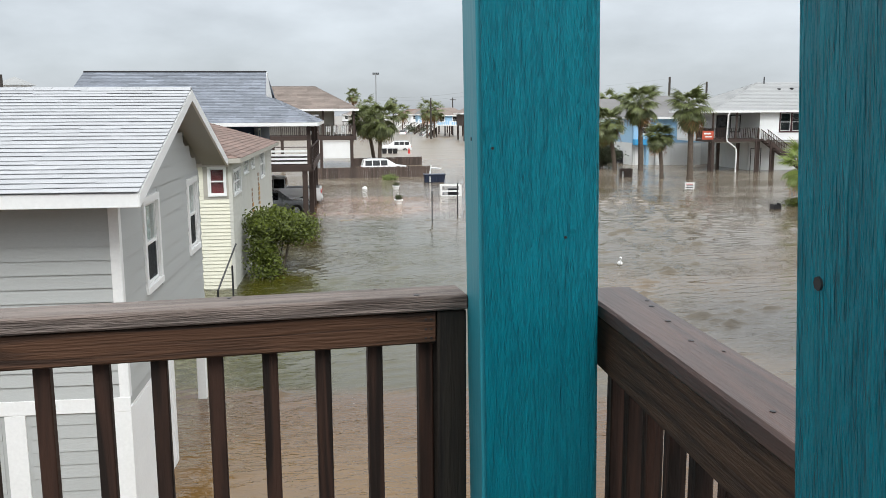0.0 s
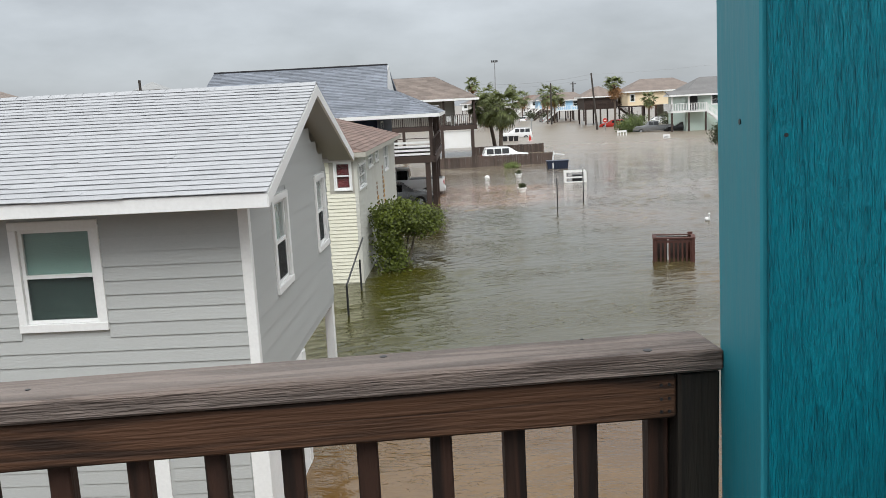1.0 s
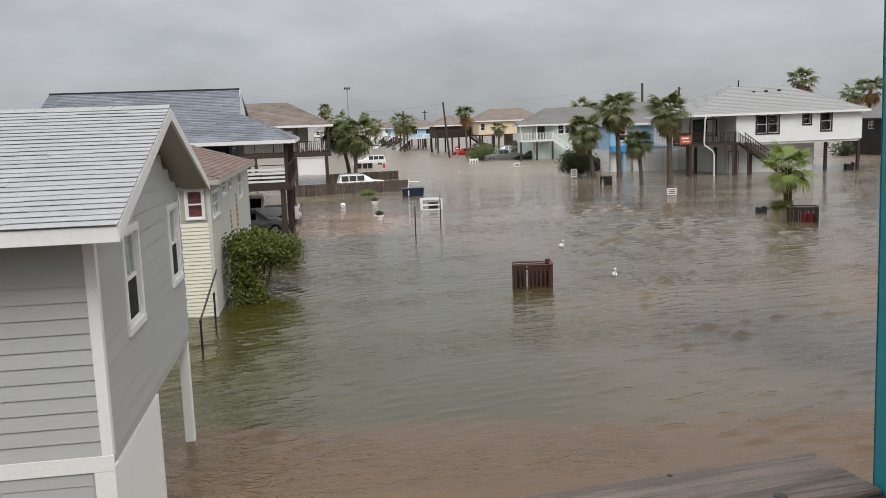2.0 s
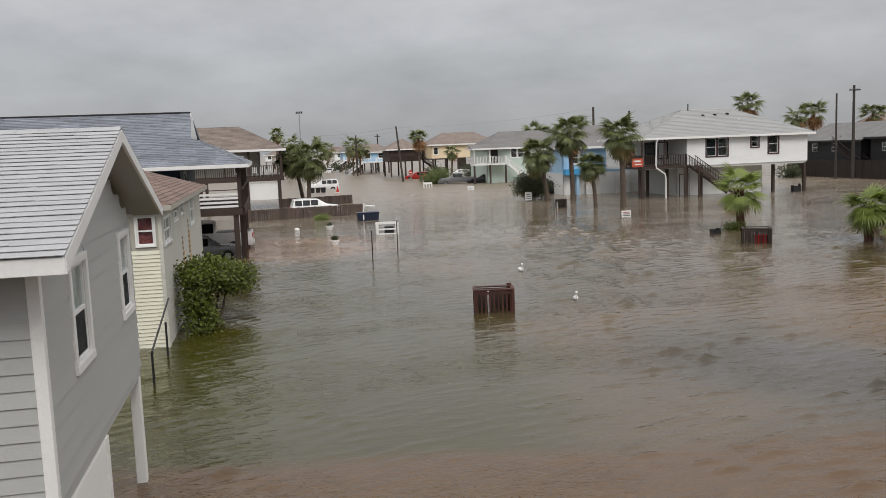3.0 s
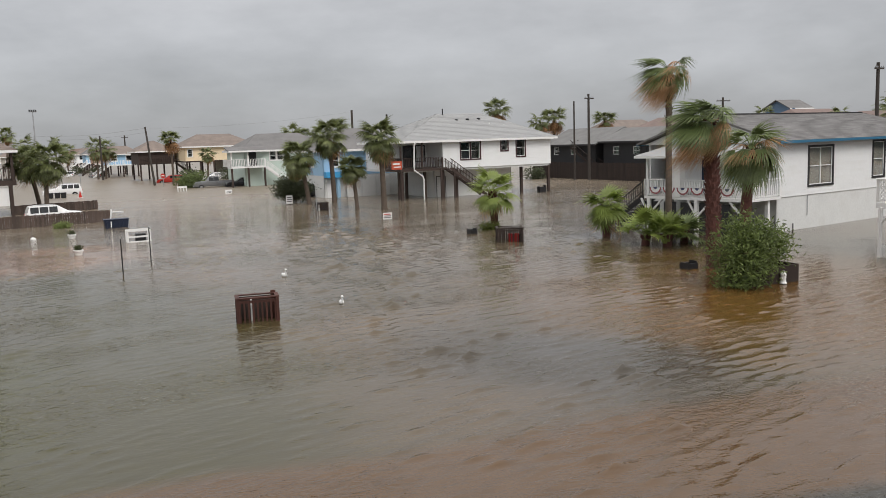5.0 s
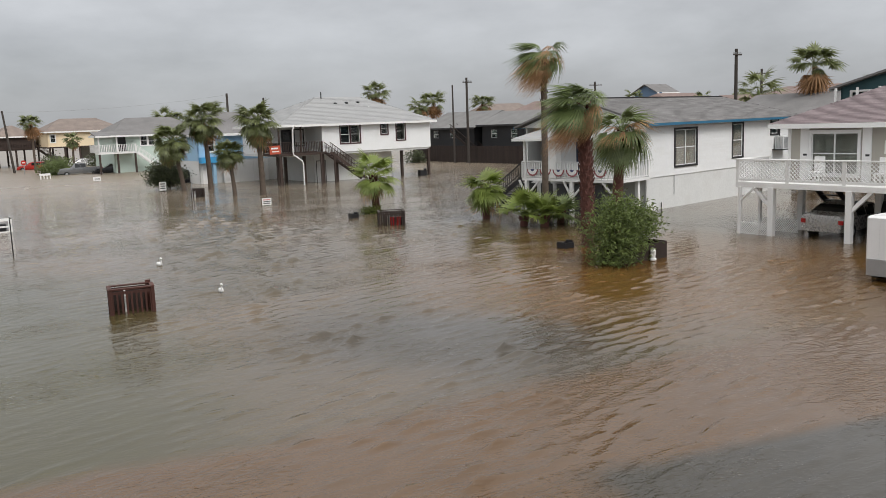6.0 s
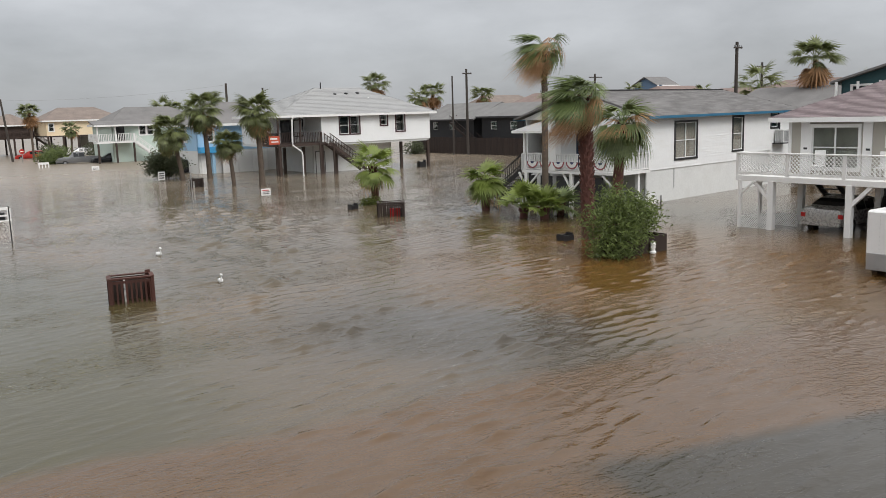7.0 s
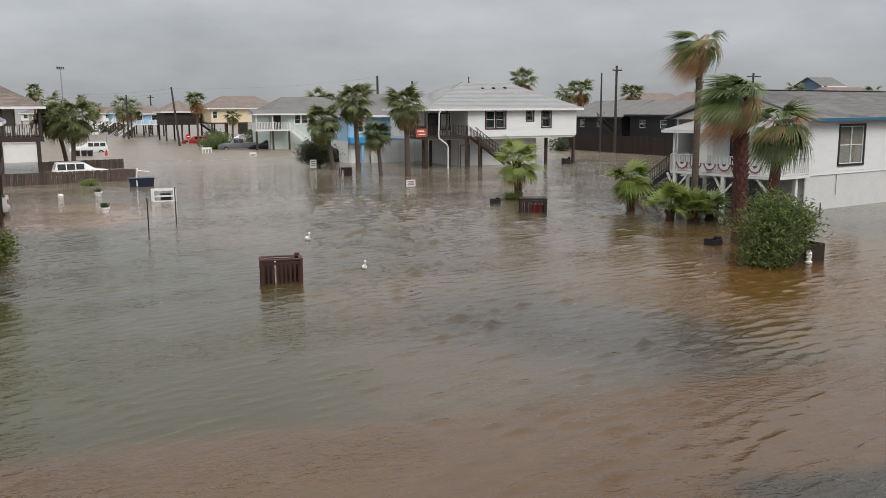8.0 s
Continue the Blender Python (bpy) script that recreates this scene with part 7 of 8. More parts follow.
# vehicles: lofted bodies
def car(name, u, v, turn, length, width, height, kind, paint, label, sink=0.35, group="", brand_light=True):
    """kind: 'suv', 'sedan' or 'pickup'. Heading +x; sink: how deep it stands in the water."""
    c = thing(name, u, v, -sink, turn if turn else 0.001, label, "car" if kind != "pickup" else "pickup", group)
    ORG[c] = None
    L, Wd, H = length, width / 2, height
    if kind == "suv":
        prof = [(-0.5, 0.28, 0.50), (-0.49, 0.50, 0.62), (-0.44, 0.55, 0.98), (-0.30, 0.56, 1.0), (0.02, 0.56, 0.98), (0.20, 0.55, 0.66), (0.42, 0.52, 0.58), (0.49, 0.38, 0.48), (0.5, 0.28, 0.40)]
    elif kind == "sedan":
        prof = [(-0.5, 0.30, 0.52), (-0.49, 0.52, 0.70), (-0.36, 0.56, 0.74), (-0.22, 0.56, 0.97), (0.0, 0.56, 1.0), (0.10, 0.56, 0.96), (0.24, 0.54, 0.66), (0.43, 0.48, 0.56), (0.5, 0.30, 0.42)]
    else:
        prof = [(-0.5, 0.30, 0.60), (-0.49, 0.36, 0.63), (-0.13, 0.36, 0.63), (-0.12, 0.55, 0.97), (0.02, 0.56, 1.0), (0.12, 0.56, 0.97), (0.21, 0.55, 0.66), (0.44, 0.52, 0.60), (0.5, 0.34, 0.46)]
    low = 0.22
    m = M()
    rows = []
    for x, belt, top in prof:
        sh = min(belt + 0.06, top)
        tw = 0.78 if top > 0.8 else 0.93
        rows.append([(x * L, s * Wd * k, z * H) for s, k, z in ((-1, 0.92, low), (-1, 1.0, low + 0.14), (-1, 0.98, min(sh, top)), (-1, tw, top), (1, tw, top), (1, 0.98, min(sh, top)), (1, 1.0, low + 0.14), (1, 0.92, low))])
    n = 8
    vs = [p for r in rows for p in r]
    fs = [(k * n + i, k * n + (i + 1) % n, (k + 1) * n + (i + 1) % n, (k + 1) * n + i) for k in range(len(rows) - 1) for i in range(n)]
    fs += [tuple(range(n)), tuple(range((len(rows) - 1) * n, len(rows) * n))]
    m.add(vs, fs)
    body = part("body", m, paint, c, smooth=35)
    # glass: slightly proud quads of the cabin
    cab = [i for i, p in enumerate(prof) if p[2] > 0.9]
    a, b = cab[0], cab[-1]
    back, nxt = rows[a - 1], rows[b + 1]

    def mixp(p, q, t):
        return Vector(p).lerp(Vector(q), t)

    for s0, s1 in ((3, 2), (4, 5)):
        sgn = -1 if s0 == 3 else 1
        lo0, lo1 = Vector(rows[a][s1]), Vector(rows[b][s1])
        hi0, hi1 = Vector(rows[a][s0]), Vector(rows[b][s0])
        e = Vector((0, sgn * 0.012, 0))
        cells = 3 if kind == "suv" else 2
        for k in range(cells):
            t0, t1 = k / cells + 0.02, (k + 1) / cells - 0.02
            q = [lo0.lerp(lo1, t0).lerp(hi0.lerp(hi1, t0), 0.08), lo0.lerp(lo1, t1).lerp(hi0.lerp(hi1, t1), 0.08), lo0.lerp(lo1, t1).lerp(hi0.lerp(hi1, t1), 0.86), lo0.lerp(lo1, t0).lerp(hi0.lerp(hi1, t0), 0.86)]
            part("side_window", M().add([p + e for p in q] + [p - e for p in q], [(0, 1, 2, 3), (7, 6, 5, 4), (0, 4, 5, 1), (1, 5, 6, 2), (2, 6, 7, 3), (3, 7, 4, 0)]), CARGLASS, body)
    for r_hi, r_lo, dx in ((rows[b], nxt, 0.02), (rows[a], back, -0.02)):
        q = [mixp(r_hi[3], r_lo[3], 0.12), mixp(r_hi[4], r_lo[4], 0.12), mixp(r_hi[4], r_lo[4], 0.86), mixp(r_hi[3], r_lo[3], 0.86)]
        e = Vector((dx, 0, 0.014))
        part("windscreen" if dx > 0 else "rear_window", M().add([p + e for p in q] + [p - e for p in q], [(0, 1, 2, 3), (7, 6, 5, 4), (0, 4, 5, 1), (1, 5, 6, 2), (2, 6, 7, 3), (3, 7, 4, 0)]), CARGLASS, body)
    for x in (-0.31 * L, 0.31 * L):
        for s in (-1, 1):
            wr = 0.36 if kind != "sedan" else 0.32
            wh = part("wheel", M().cyl((x, s * (Wd - 0.20), wr), (x, s * (Wd + 0.015), wr), wr, n=18), TYRE, c, smooth=40)
            part("rim", M().cyl((x, s * (Wd - 0.02), wr), (x, s * (Wd + 0.03), wr), wr * 0.62, wr * 0.5, n=14), METAL, wh)
    for s in (-1, 1):
        part("tail_light", M().box(-L / 2 - 0.012, s * Wd * 0.92 - 0.16, H * 0.46, -L / 2 + 0.05, s * Wd * 0.92 + 0.05, H * 0.58), REDLAMP, c)
        part("headlight", M().box(L / 2 - 0.1, s * Wd * 0.8 - 0.15, H * 0.40, L / 2 + 0.006, s * Wd * 0.8 + 0.13, H * 0.46), METAL, c)
        part("mirror", M().box(0.14 * L, s * (Wd + 0.02) - 0.08, H * 0.58, 0.14 * L + 0.12, s * (Wd + 0.02) + 0.08, H * 0.66), paint, c)
    part("bumper", M().box(-L / 2 - 0.06, -Wd * 0.95, low * H, -L / 2 + 0.06, Wd * 0.95, low * H + 0.2), paint if kind != "pickup" else METAL, c, bevel=0.03)
    part("bumper", M().box(L / 2 - 0.06, -Wd * 0.95, low * H * 0.9, L / 2 + 0.05, Wd * 0.95, low * H + 0.18), paint if kind != "pickup" else METAL, c, bevel=0.03)
    if kind == "pickup":
        part("bed", M().box(-L * 0.475, -Wd * 0.8, H * 0.6, -L * 0.14, Wd * 0.8, H * 0.635), TRIM_BLACK, c)
    if kind == "suv":
        for s in (-1, 1):
            part("roof_bar", M().beam((-0.36 * L, s * Wd * 0.72, H * 1.0), (-0.02 * L, s * Wd * 0.72, H * 1.0), 0.04, 0.05), METAL, c)
    return c


car("white_suv", 4.4, 81.5, 4, 4.8, 1.9, 1.72, "suv", CARWHITE, "white crossover parked behind the drowned board fence", 0.42)
car("white_suv", 8.2, 131.5, 178, 5.1, 2.0, 1.85, "suv", CARWHITE, "white utility vehicle standing in the flooded side street", 0.4)
car("grey_pickup", 28.9, 129.8, 168, 5.9, 2.0, 1.92, "pickup", CARGREY, "grey pickup truck parked in floodwater by the mint house", 0.3)
car("black_sedan", 32.6, 127.6, 172, 4.8, 1.9, 1.62, "suv", CARBLACK, "black crossover parked beside the mint house balcony", 0.3)
car("dark_coupe", -3.9, 48.6, 8, 4.6, 1.85, 1.42, "sedan", CARGREY, "dark grey coupe under the navy house in water", 0.15)
car("white_pickup", -4.0, 53.4, 180, 5.9, 2.0, 1.95, "pickup", CARWHITE, "white pickup with red tail lamps under the navy house", 0.2)
car("silver_sedan", 36.9, 21.2, 0.5, 4.8, 1.85, 1.5, "sedan", CARSILVER, "silver sedan parked in the flooded carport", 0.1)
car("black_suv", 38.4, 18.7, 0.5, 4.8, 1.95, 1.8, "suv", CARBLACK, "black utility vehicle in the flooded carport", 0.25)
car("dark_truck", 30.0, 91.5, 175, 4.6, 1.9, 1.7, "suv", CARBLACK, "dark vehicle half hidden beside the sky blue house", 0.3)
for k, (u, v, t, paint, word) in enumerate(((16.5, 232, 80, CARWHITE, "white"), (20.5, 214, 95, CARGREY, "grey"), (11.5, 260, 85, CARGREY, "grey"), (19.2, 262, 92, CARWHITE, "white"), (27.6, 158, 170, CARRED, "red"), (36.5, 163, 175, CARWHITE, "white"))):
    car("far_car", u, v, t, 4.6, 1.85, 1.55, "suv", paint, f"{word} car far along the flooded street", 0.3, group="far cars")


def box_trailer():
    t = thing("box_trailer", 27.6, 13.6, 0, label="small white box trailer with grey lower panel in water", category="trailer")
    part("box", M().box(26.75, 11.6, 0.42, 29.0, 15.35, 2.12), CARWHITE, t, bevel=0.07)
    part("lower_panel", M().box(26.735, 11.65, 0.2, 29.01, 15.3, 0.75), METAL, t, bevel=0.01)
    for k in range(9):
        part("rivet", M().cyl((26.742, 14.9, 0.9 + k * 0.13), (26.752, 14.9, 0.9 + k * 0.13), 0.012, n=6), METAL, t)
    part("tow_bar", M().beam((26.75, 13.9, 0.3), (25.7, 13.9, 0.3), 0.1, 0.1), BLACK, t)
    jk = part("jack", M().cyl((26.2, 14.1, -0.2), (26.2, 14.1, 0.85), 0.05, n=10), BLACK, t)
    part("jack_handle", M().cyl((26.2, 14.1, 0.8), (26.2, 14.35, 0.86), 0.02, n=6), BLACK, jk)
    part("winch", M().box(26.05, 13.98, 0.55, 26.3, 14.22, 0.8), BLACK, t, bevel=0.03)
    part("wheel", M().cyl((27.8, 15.3, 0.1), (27.8, 15.48, 0.1), 0.34, n=18), TYRE, t)


LOT = pose(-0.2, -0.4, 0)
box_trailer()
LOT = Matrix.Identity(4)


# things standing and floating in the water
def corral(name, u, v, turn, w, d, h, mat, label, slats, open_back=False, inner=None):
    """A slatted enclosure: corner posts, cap rails, slats on each side."""
    c = thing(name, u, v, 0, turn, label, "enclosure")
    ORG[c] = None
    for x in (0, w):
        for y in (0, d):
            part("post", M().box(x - 0.05, y - 0.05, -0.5, x + 0.05, y + 0.05, h), mat, c, bevel=0.006)
    sides = [((0, 0), (w, 0)), ((0, 0), (0, d)), ((w, 0), (w, d))] + ([] if open_back else [((0, d), (w, d))])
    # back slats get the darker fence colour to stand for shade inside
    back = M().box(-0.05, -0.012, -0.4, 0.05, 0.012, h - 0.06).mesh("slat", FENCE_DARK)
    for k, ((x0, y0), (x1, y1)) in enumerate(sides):
        part("cap_rail", M().beam((x0, y0, h), (x1, y1, h), 0.13, 0.04), mat, c, bevel=0.006)
        part("rail", M().beam((x0, y0, h - 0.12), (x1, y1, h - 0.12), 0.04, 0.09), mat, c)
        n = slats if k == 0 else slats + 4
        sd = M().box(-0.028, -0.018, -0.4, 0.028, 0.018, h - 0.1).mesh("slat", mat) if k == 0 else M().box(-0.05, -0.012, -0.4, 0.05, 0.012, h - 0.06).mesh("slat", mat)
        for i in range(n):
            t = (i + 0.5) / n
            ob = new("slat", sd if k < 3 else back)
            ob.parent = c
            ob.location = (x0 + (x1 - x0) * t, y0 + (y1 - y0) * t, 0)
            if k in (1, 2):
                ob.rotation_euler = (0, 0, radians(90))
    return c


c = corral("bin_enclosure", 6.5, 27.78, -12, 1.26, 0.7, 0.8, REDWOOD, "red-brown slatted timber bin enclosure standing alone in water", 9)
part("tall_corner", M().box(1.10, 0.66, -0.4, 1.26, 0.7, 0.9), REDWOOD, c)
part("white_strip", M().box(0.42, 0.3, -0.2, 0.47, 0.34, 0.7), WHITE, c, "white pipe inside")
c = corral("bin_enclosure", 23.95, 40.45, -28, 1.35, 1.1, 0.78, FENCE_DARK, "dark slatted bin enclosure with red crates inside", 7)
for k in range(5):
    part("red_crate_rib", M().box(0.62 + k * 0.12, 0.35, 0.0, 0.70 + k * 0.12, 0.45, 0.45), REDLAMP, c)
part("crate", M().box(0.6, 0.45, -0.2, 1.25, 0.9, 0.42), BLACK, c)
c = corral("bin_enclosure", 24.2, 70.6, -15, 0.95, 0.9, 0.72, FENCE_DARK, "small dark brown bin enclosure in front of palms", 5)
part("white_patch", M().box(0.1, 0.2, -0.1, 0.3, 0.26, 0.55), WHITE, c)


def floating_tank():
    t = thing("plastic_bin", 7.7, 68.6, 0, label="dark navy ribbed plastic bin with white pipe frame", category="bin")
    navy = surf("navy_plastic", (0.012, 0.02, 0.045), 0.4, 0.1, 2, 20, 0.05)
    part("tub", M().hexa([(6.95, 68.3, -0.3), (8.5, 68.3, -0.3), (8.5, 69.1, -0.3), (6.95, 69.1, -0.3), (6.88, 68.22, 0.62), (8.6, 68.22, 0.62), (8.6, 69.18, 0.62), (6.88, 69.18, 0.62)]), navy, t, bevel=0.03)
    part("rim", M().box(6.84, 68.18, 0.58, 8.64, 69.22, 0.66), navy, t, bevel=0.015)
    for k in range(6):
        part("rib", M().box(7.05 + k * 0.27, 68.19, -0.1, 7.13 + k * 0.27, 68.24, 0.55), navy, t)
    part("white_label", M().box(7.3, 68.185, 0.05, 7.38, 68.19, 0.5), WHITE, t)
    fr = part("pipe_frame", M().tube([(7.35, 68.9, 0.3), (7.5, 68.9, 1.35)], [0.06, 0.06], 8).tube([(7.5, 68.9, 1.15), (8.35, 68.9, 1.08)], [0.05, 0.05], 8), WHITE, t)


floating_tank()


def pipe_frame():
    t = thing("white_crate_frame", 7.6, 56.5, 0, label="white slatted crate frame floating with a black tub", category="frame")
    for u in (6.95, 8.28):
        part("upright", M().box(u - 0.05, 56.4, -0.2, u + 0.05, 56.5, 0.74), WHITE, t)
        part("upright", M().box(u - 0.05, 57.1, -0.2, u + 0.05, 57.2, 0.74), WHITE, t)
    for z in (0.72, 0.34, 0.02):
        part("slat", M().box(6.9, 56.39, z - 0.05, 8.33, 56.42, z + 0.05), WHITE, t)
    part("slat", M().box(6.9, 57.18, 0.67, 8.33, 57.21, 0.77), WHITE, t)
    part("tub", M().box(7.45, 56.6, -0.1, 8.05, 57.05, 0.5), BLACK, t, bevel=0.04)


pipe_frame()
for u, v, z in ((4.83, 42.1, 1.66), (6.6, 45.5, 1.8)):
    st = thing("marker_stake", u, v, 0, label="thin dark metal stake upright in the water", category="stake", group="marker stakes")
    part("rod", M().cyl((u, v, -0.4), (u, v, z), 0.028, n=8), BLACK, st)
    part("cap", M().cyl((u, v, z), (u, v, z + 0.05), 0.036, 0.02, n=8), METAL, st)


def planter_pot(u, v, s):
    t = thing("flower_pot", u, v, 0, label="white pot with a small plant half under water", category="pot", group="white pots")
    part("pot", M().lathe([(0.24 * s, -0.2), (0.3 * s, 0.22 * s), (0.36 * s, 0.24 * s), (0.36 * s, 0.36 * s), (0.3 * s, 0.36 * s), (0.28 * s, 0.3 * s)], 16, u, v), WHITE, t, smooth=40)
    m = M()
    rnd = random.Random(int(u * 10))
    for i in range(45):
        a, r = rnd.uniform(0, 6.28), rnd.uniform(0, 0.24) * s
        p = Vector((u + r * math.cos(a), v + r * math.sin(a), 0.34 * s))
        q = p + Vector((rnd.gauss(0, 0.1), rnd.gauss(0, 0.1), rnd.uniform(0.05, 0.36))) * s
        w = Vector((0.03, 0.02, 0)) * s
        m.add([p - w, p + w, q + w * 1.6, q - w * 1.6], [(0, 1, 2, 3)])
    part("plant", m, LEAF_DARK, t)


planter_pot(3.72, 51.9, 0.8)
planter_pot(4.2, 62.4, 0.75)
single("white_float", M().lathe([(0.05, -0.15), (0.17, -0.05), (0.19, 0.04), (0.14, 0.12), (0.04, 0.16)], 14, 1.9, 63.4), WHITE, "small white ball float on the water", "float", u=1.9, v=63.4, smooth=50)


def decoy(u, v, turn, s=1.0):
    """A white garden bird: body, curved neck, head with bill."""
    d = thing("white_bird_decoy", u, v, 0, turn, "white plastic bird decoy floating on the water", "decoy", "bird decoys")
    ORG[d] = None
    part("body", M().tube([(-0.3 * s, 0, 0.1 * s), (-0.2 * s, 0, 0.1 * s), (0, 0, 0.07 * s), (0.16 * s, 0, 0.09 * s), (0.24 * s, 0, 0.12 * s)], [0.02 * s, 0.1 * s, 0.15 * s, 0.11 * s, 0.05 * s], 12), WHITE, d, smooth=60)
    part("neck", M().tube([(0.18 * s, 0, 0.1 * s), (0.24 * s, 0, 0.2 * s), (0.2 * s, 0, 0.3 * s), (0.22 * s, 0, 0.38 * s)], [0.06 * s, 0.045 * s, 0.042 * s, 0.05 * s], 10), WHITE, d, smooth=60)
    part("head", M().tube([(0.15 * s, 0, 0.4 * s), (0.2 * s, 0, 0.42 * s), (0.27 * s, 0, 0.41 * s), (0.3 * s, 0, 0.4 * s)], [0.03 * s, 0.075 * s, 0.07 * s, 0.03 * s], 10), WHITE, d, smooth=60)
    part("bill", M().cyl((0.28 * s, 0, 0.4 * s), (0.38 * s, 0, 0.37 * s), 0.025 * s, 0.006 * s, 8), BLACK, d)


decoy(10.47, 28.96, -100, 0.66)
decoy(10.74, 36.57, -80, 0.72)


def planter_box():
    t = thing("planter_box", 24.75, 22.6, 0, label="dark brown timber planter box awash under the oleander", category="planter")
    part("front_board", M().box(23.8, 22.4, -0.4, 26.25, 22.46, 0.66), FENCE_DARK, t, bevel=0.01)
    part("side_board", M().box(26.19, 22.47, -0.4, 26.25, 23.6, 0.66), FENCE_DARK, t, bevel=0.01)
    part("side_board", M().box(23.8, 22.47, -0.4, 23.86, 23.6, 0.66), FENCE_DARK, t, bevel=0.01)
    part("back_board", M().box(23.8, 23.6, -0.4, 26.25, 23.66, 0.66), FENCE_DARK, t, bevel=0.01)
    part("soil", M().box(23.87, 22.47, 0.2, 26.18, 23.59, 0.5), BARK, t)
    og = thing("garden_ornament", 25.28, 22.38, 0, label="small white hydrant-shaped ornament fixed to the planter", category="ornament")
    part("ornament_body", M().lathe([(0.13, 0.02), (0.13, 0.08), (0.09, 0.1), (0.09, 0.3), (0.11, 0.33), (0.11, 0.37), (0.08, 0.45), (0.03, 0.5)], 12, 25.28, 22.27), WHITE, og, smooth=40)
    for du in (-0.12, 0.12):
        part("cap", M().cyl((25.28, 22.27, 0.24), (25.28 + du, 22.27, 0.24), 0.045, n=8), WHITE, og)


LOT = pose(-0.15, 0.14, 0)
planter_box()
LOT = Matrix.Identity(4)


def low_box(u, v, w, h, label):
    t = thing("black_crate", u, v, 0, label=label, category="crate")
    part("crate_wall", M().box(u - w / 2, v - 0.25, -0.3, u + w / 2, v - 0.2, h), BLACK, t)
    part("crate_wall", M().box(u - w / 2, v + 0.2, -0.3, u + w / 2, v + 0.25, h), BLACK, t)
    part("crate_end", M().box(u - w / 2, v - 0.199, -0.3, u - w / 2 + 0.06, v + 0.199, h * 1.15), BLACK, t)
    part("crate_end", M().box(u + w / 2 - 0.06, v - 0.199, -0.3, u + w / 2, v + 0.199, h * 1.35), BLACK, t)


low_box(25.22, 27.3, 0.55, 0.24, "low black crate barely above the water")
low_box(25.15, 45.4, 0.45, 0.26, "small black tub floating by the weeds")
low_box(50.3, 74.9, 0.8, 0.55, "black tub beside a dark pile")


def yard_sign(u, v, w, h, z, label, turn=0.0, bars=3, colour=None, leg=True):
    t = thing("yard_sign", u, v, 0, turn or 0.001, label, "sign", "yard signs")
    ORG[t] = None
    brd = part("sign_board", M().box(-w / 2, -0.02, z, w / 2, 0.0, z + h), WHITE, t)
    for k in range(bars):
        part("lettering_bar", M().box(-w * (0.38 - 0.05 * (k % 2)), -0.026, z + h * (0.2 + 0.25 * k), w * (0.38 - 0.04 * ((k + 1) % 2)), -0.021, z + h * (0.32 + 0.25 * k)), colour if (colour and k == bars - 1) else DARKGREY, brd)
    if leg:
        for x in (-w * 0.35, w * 0.35):
            part("stake", M().box(x - 0.015, -0.015, -0.4, x + 0.015, -0.002, z + 0.05), METAL, t)


yard_sign(25.2, 58.0, 0.68, 0.5, 0.05, "white yard sign with red heading half sunk in water", -12, 3, REDLAMP)
yard_sign(25.0, 80.8, 0.62, 0.8, 0.1, "white portrait yard sign standing in the flood", -8)
yard_sign(25.4, 106.5, 0.9, 0.5, 0.05, "white and dark yard sign half sunk by the road", 10, 2)
st = thing("street_barrier", 22.4, 120.3, 0, label="white slotted plastic barrier standing in the flooded street", category="barrier")
part("top_beam", M().box(21.75, 120.2, 0.45, 23.05, 120.4, 0.72), WHITE, st)
for k in range(4):
    part("foot", M().box(21.8 + k * 0.38, 120.2, -0.3, 21.92 + k * 0.38, 120.4, 0.45), WHITE, st)
tm = thing("marker_stake", 19.85, 58, 0, label="weathered thin post leaning in the water", category="stake", group="marker stakes")
part("rod", M().cyl((19.85, 58, -0.4), (19.8, 58, 2.1), 0.03, n=8), METAL, tm)
for k, (u, v) in enumerate(((6.1, 120.6), (6.9, 120.4), (7.6, 120.2))):
    b = thing("wheeled_bin", u, v, 0, label="dark wheeled rubbish bin in the flooded street", category="bin", group="wheeled bins")
    part("tub", M().hexa([(u - 0.26, v - 0.3, -0.3), (u + 0.26, v - 0.3, -0.3), (u + 0.26, v + 0.3, -0.3), (u - 0.26, v + 0.3, -0.3), (u - 0.33, v - 0.36, 0.62), (u + 0.33, v - 0.36, 0.62), (u + 0.33, v + 0.36, 0.62), (u - 0.33, v + 0.36, 0.62)]), BLACK, b, bevel=0.02)
    part("lid", M().box(u - 0.35, v - 0.38, 0.62, u + 0.35, v + 0.38, 0.7), BLACK, b, bevel=0.02)
cn = thing("traffic_cone", 9.4, 118, 0, label="red traffic cone on a white base in the water", category="cone")
part("cone", M().lathe([(0.22, 0.0), (0.12, 0.5), (0.05, 0.85)], 12, 9.4, 118), CARRED, cn)
part("base", M().box(9.1, 117.7, -0.1, 9.7, 118.3, 0.06), WHITE, cn)
ss = thing("stop_sign", 23.0, 138, 0, label="red octagonal stop sign on a thin post", category="sign")
part("post", M().box(22.97, 137.97, -0.4, 23.03, 138.03, 1.9), METAL, ss)
brd = part("sign_plate", M().cyl((23.0, 137.94, 1.75), (23.0, 137.97, 1.75), 0.38, n=8), CARRED, ss)
part("lettering_bar", M().box(22.78, 137.925, 1.68, 23.22, 137.936, 1.83), WHITE, brd)
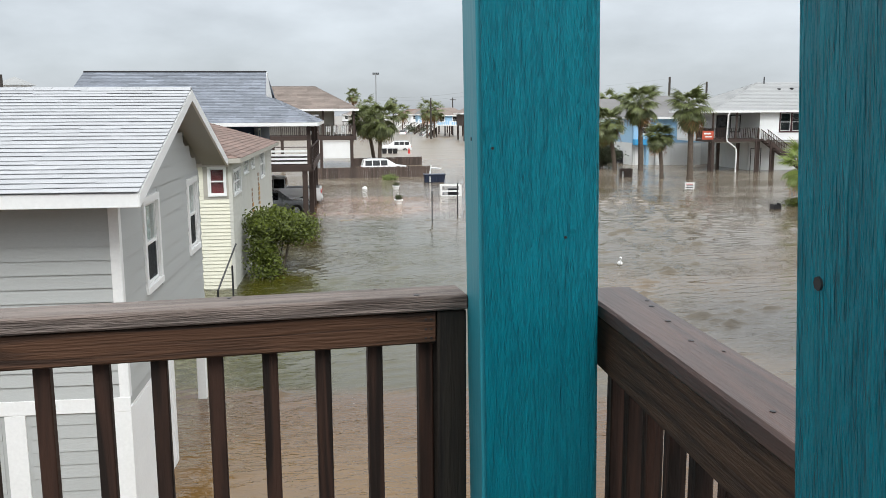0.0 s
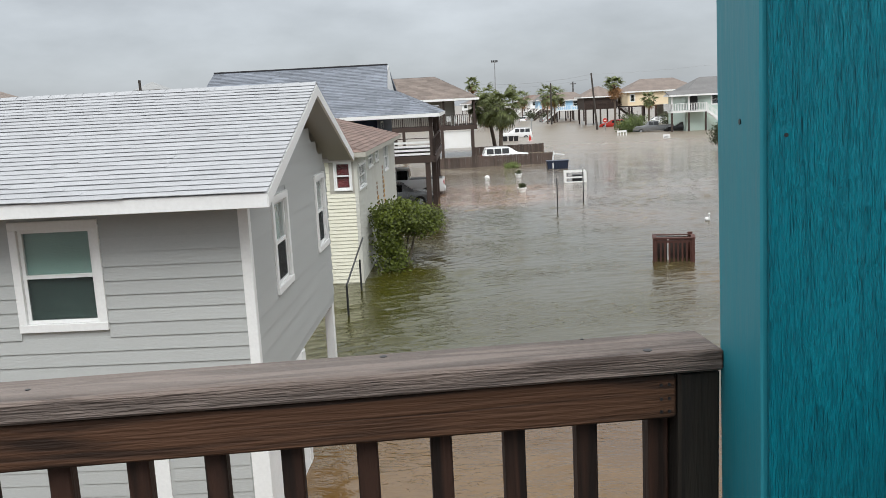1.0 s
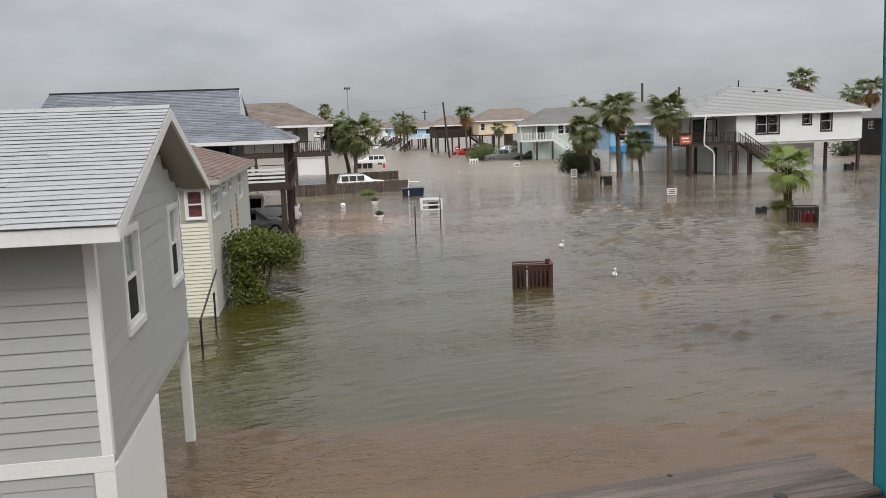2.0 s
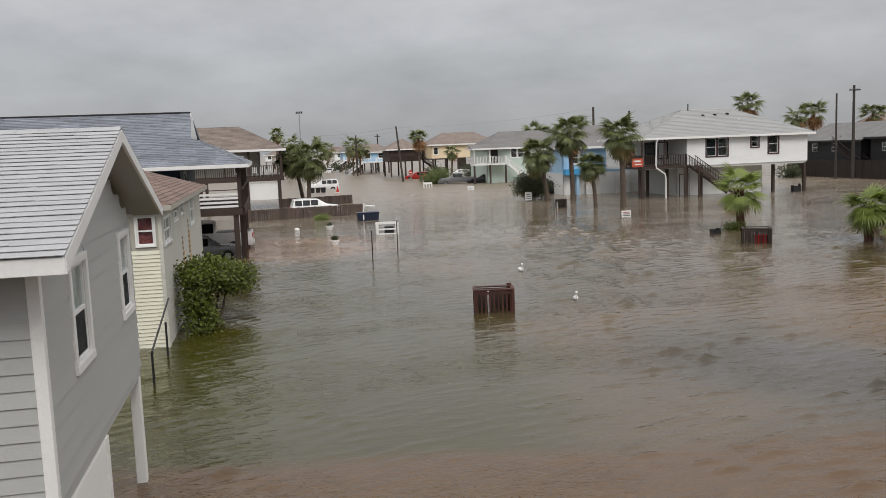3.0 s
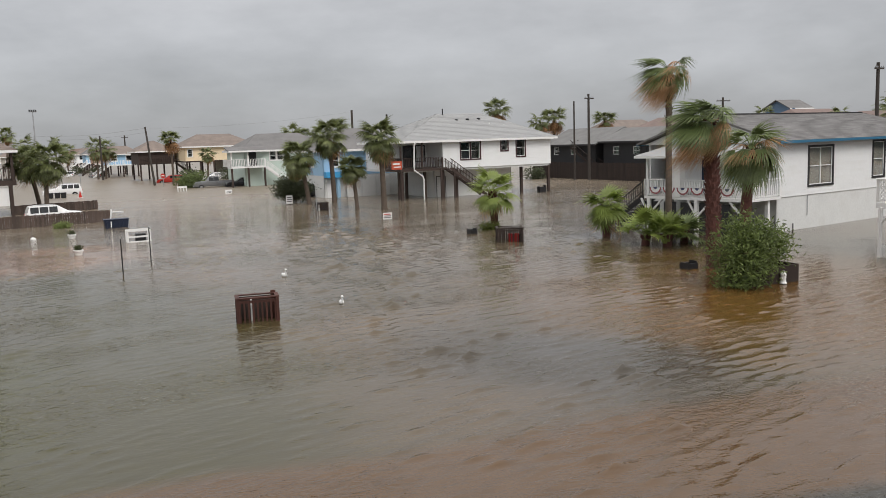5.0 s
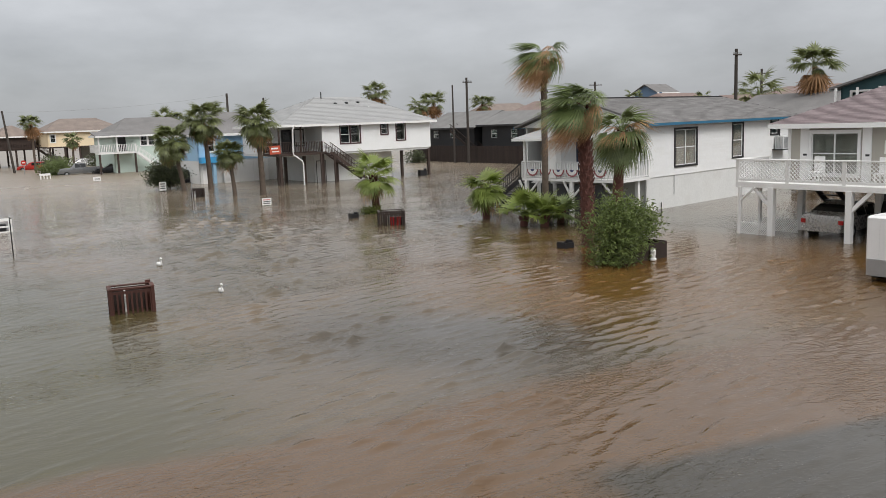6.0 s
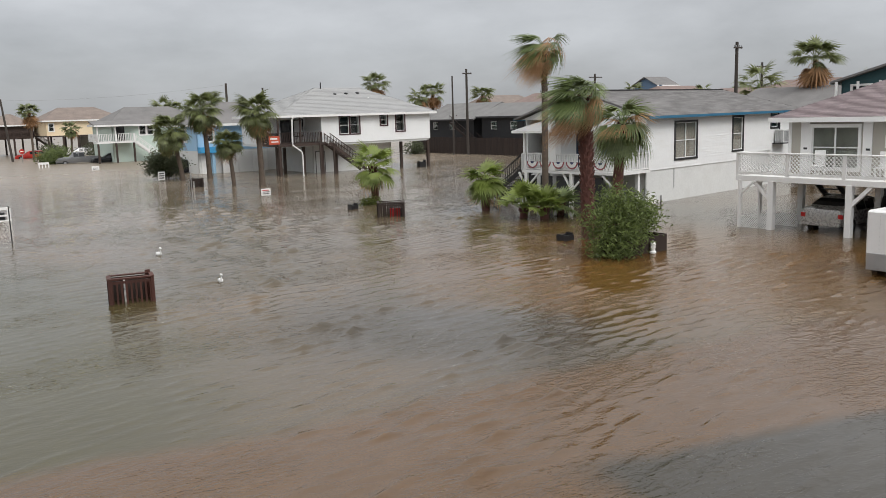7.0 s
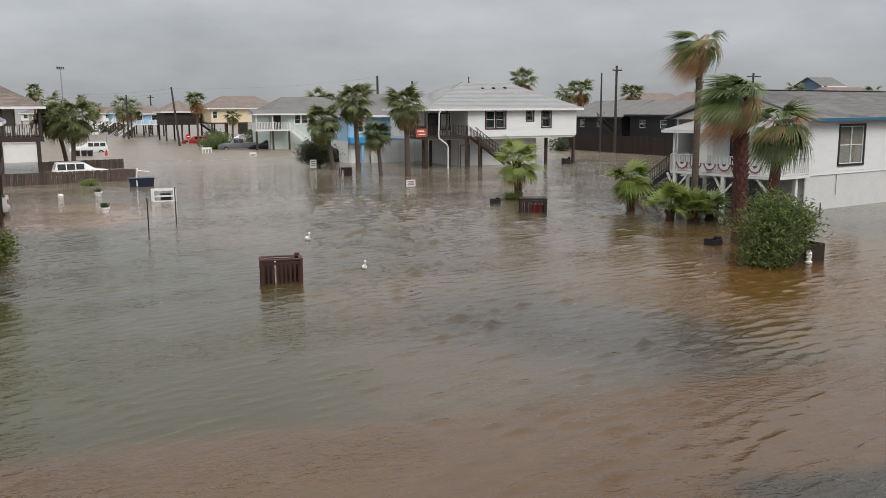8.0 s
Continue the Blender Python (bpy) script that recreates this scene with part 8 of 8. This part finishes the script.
for u, v, h in ((13.0, 160, 2.2), (24.4, 146, 1.6)):
    sp = thing("street_sign_post", u, v, 0, label="slim metal street sign post in the flood", category="sign post", group="street sign posts")
    part("post", M().cyl((u, v, -0.4), (u, v, h), 0.05, n=8), METAL, sp)
    part("plate", M().box(u - 0.3, v - 0.06, h - 0.5, u + 0.3, v - 0.052, h - 0.05), METAL, sp)


# poles and wires
def utility_pole(u, v, h, arm=0.0, lean=0.0, r=0.16, label="dark wooden utility pole"):
    p = thing("utility_pole", u, v, 0, label=label, category="pole", group="utility poles")
    part("shaft", M().cyl((u, v, -0.5), (u + lean, v, h), r, r * 0.7, 10), POLEWOOD, p, smooth=50)
    if arm:
        ca = part("crossarm", M().box(u + lean - arm / 2, v - 0.2, h - 0.65, u + lean + arm / 2, v - 0.08, h - 0.5), POLEWOOD, p)
        for k in (-0.45, -0.2, 0.2, 0.45):
            part("insulator", M().cyl((u + lean + k * arm, v - 0.14, h - 0.5), (u + lean + k * arm, v - 0.14, h - 0.34), 0.05, n=6), METAL, ca)
    return p


utility_pole(23.1, 146.5, 9.5, 0, -0.9, 0.2, "leaning dark wooden utility pole in the flooded street")
utility_pole(47.5, 120, 10.6, 0, 0, 0.22, "dark wooden utility pole behind the palms")
utility_pole(54, 122, 10.0, 0, 0, 0.2, "dark wooden utility pole behind the white house")
utility_pole(68.0, 90.0, 11.0, 1.4, 0, 0.2, "dark wooden utility pole with crossarm by the fence")
utility_pole(67.25, 92.1, 10.2, 0, 0, 0.14, "slim dark utility pole by the fence")
utility_pole(75.4, 54.8, 11.7, 1.3, 0, 0.22, "stout dark utility pole above the grey roof")
utility_pole(100, 68.5, 10.8, 2.6, 0, 0.22, "distant utility pole with a wide crossarm")
utility_pole(107.8, 106, 11.3, 3.0, 0, 0.25, "distant utility pole with a wide crossarm")
utility_pole(19.8, 190, 9.0, 0, 0, 0.22, "distant utility pole beside the street palms")
utility_pole(28.5, 220, 9.6, 1.5, 0, 0.22, "distant utility pole with crossarm")
utility_pole(-22.3, 60, 8.3, 0, 0, 0.13, "dark utility pole stub above the pale roof")
lp = thing("light_mast", 6.94, 170, 0, label="tall thin floodlight mast with a small lamp head", category="lamp post")
part("mast", M().cyl((6.94, 170, -0.5), (6.94, 170, 13.1), 0.16, 0.09, 10), METAL, lp)
hd = part("crossbar", M().box(6.3, 169.9, 13.1, 7.58, 170.1, 13.25), METAL, lp)
for k in range(4):
    part("lamp_head", M().box(6.32 + k * 0.33, 169.75, 13.25, 6.56 + k * 0.33, 170.05, 13.55), DARKGREY, hd)


def wire(a, b, sag, r, label):
    m = M()
    pts = [Vector(a).lerp(Vector(b), t / 12) - Vector((0, 0, sag * 4 * (t / 12) * (1 - t / 12))) for t in range(13)]
    m.tube(pts, [r] * 13, 5)
    single("power_line", m, METAL, label, "wire", u=a[0], v=a[1], group="power lines")


wire((22.2, 146.5, 9.3), (2.0, 182, 9.6), 0.8, 0.02, "thin pale power line sagging over the street")
wire((22.2, 146.5, 9.3), (47.5, 120, 10.4), 0.6, 0.016, "thin pale power line between the poles")
wire((22.2, 146.5, 8.6), (2.0, 182, 9.0), 0.8, 0.016, "thin pale power line sagging over the street")
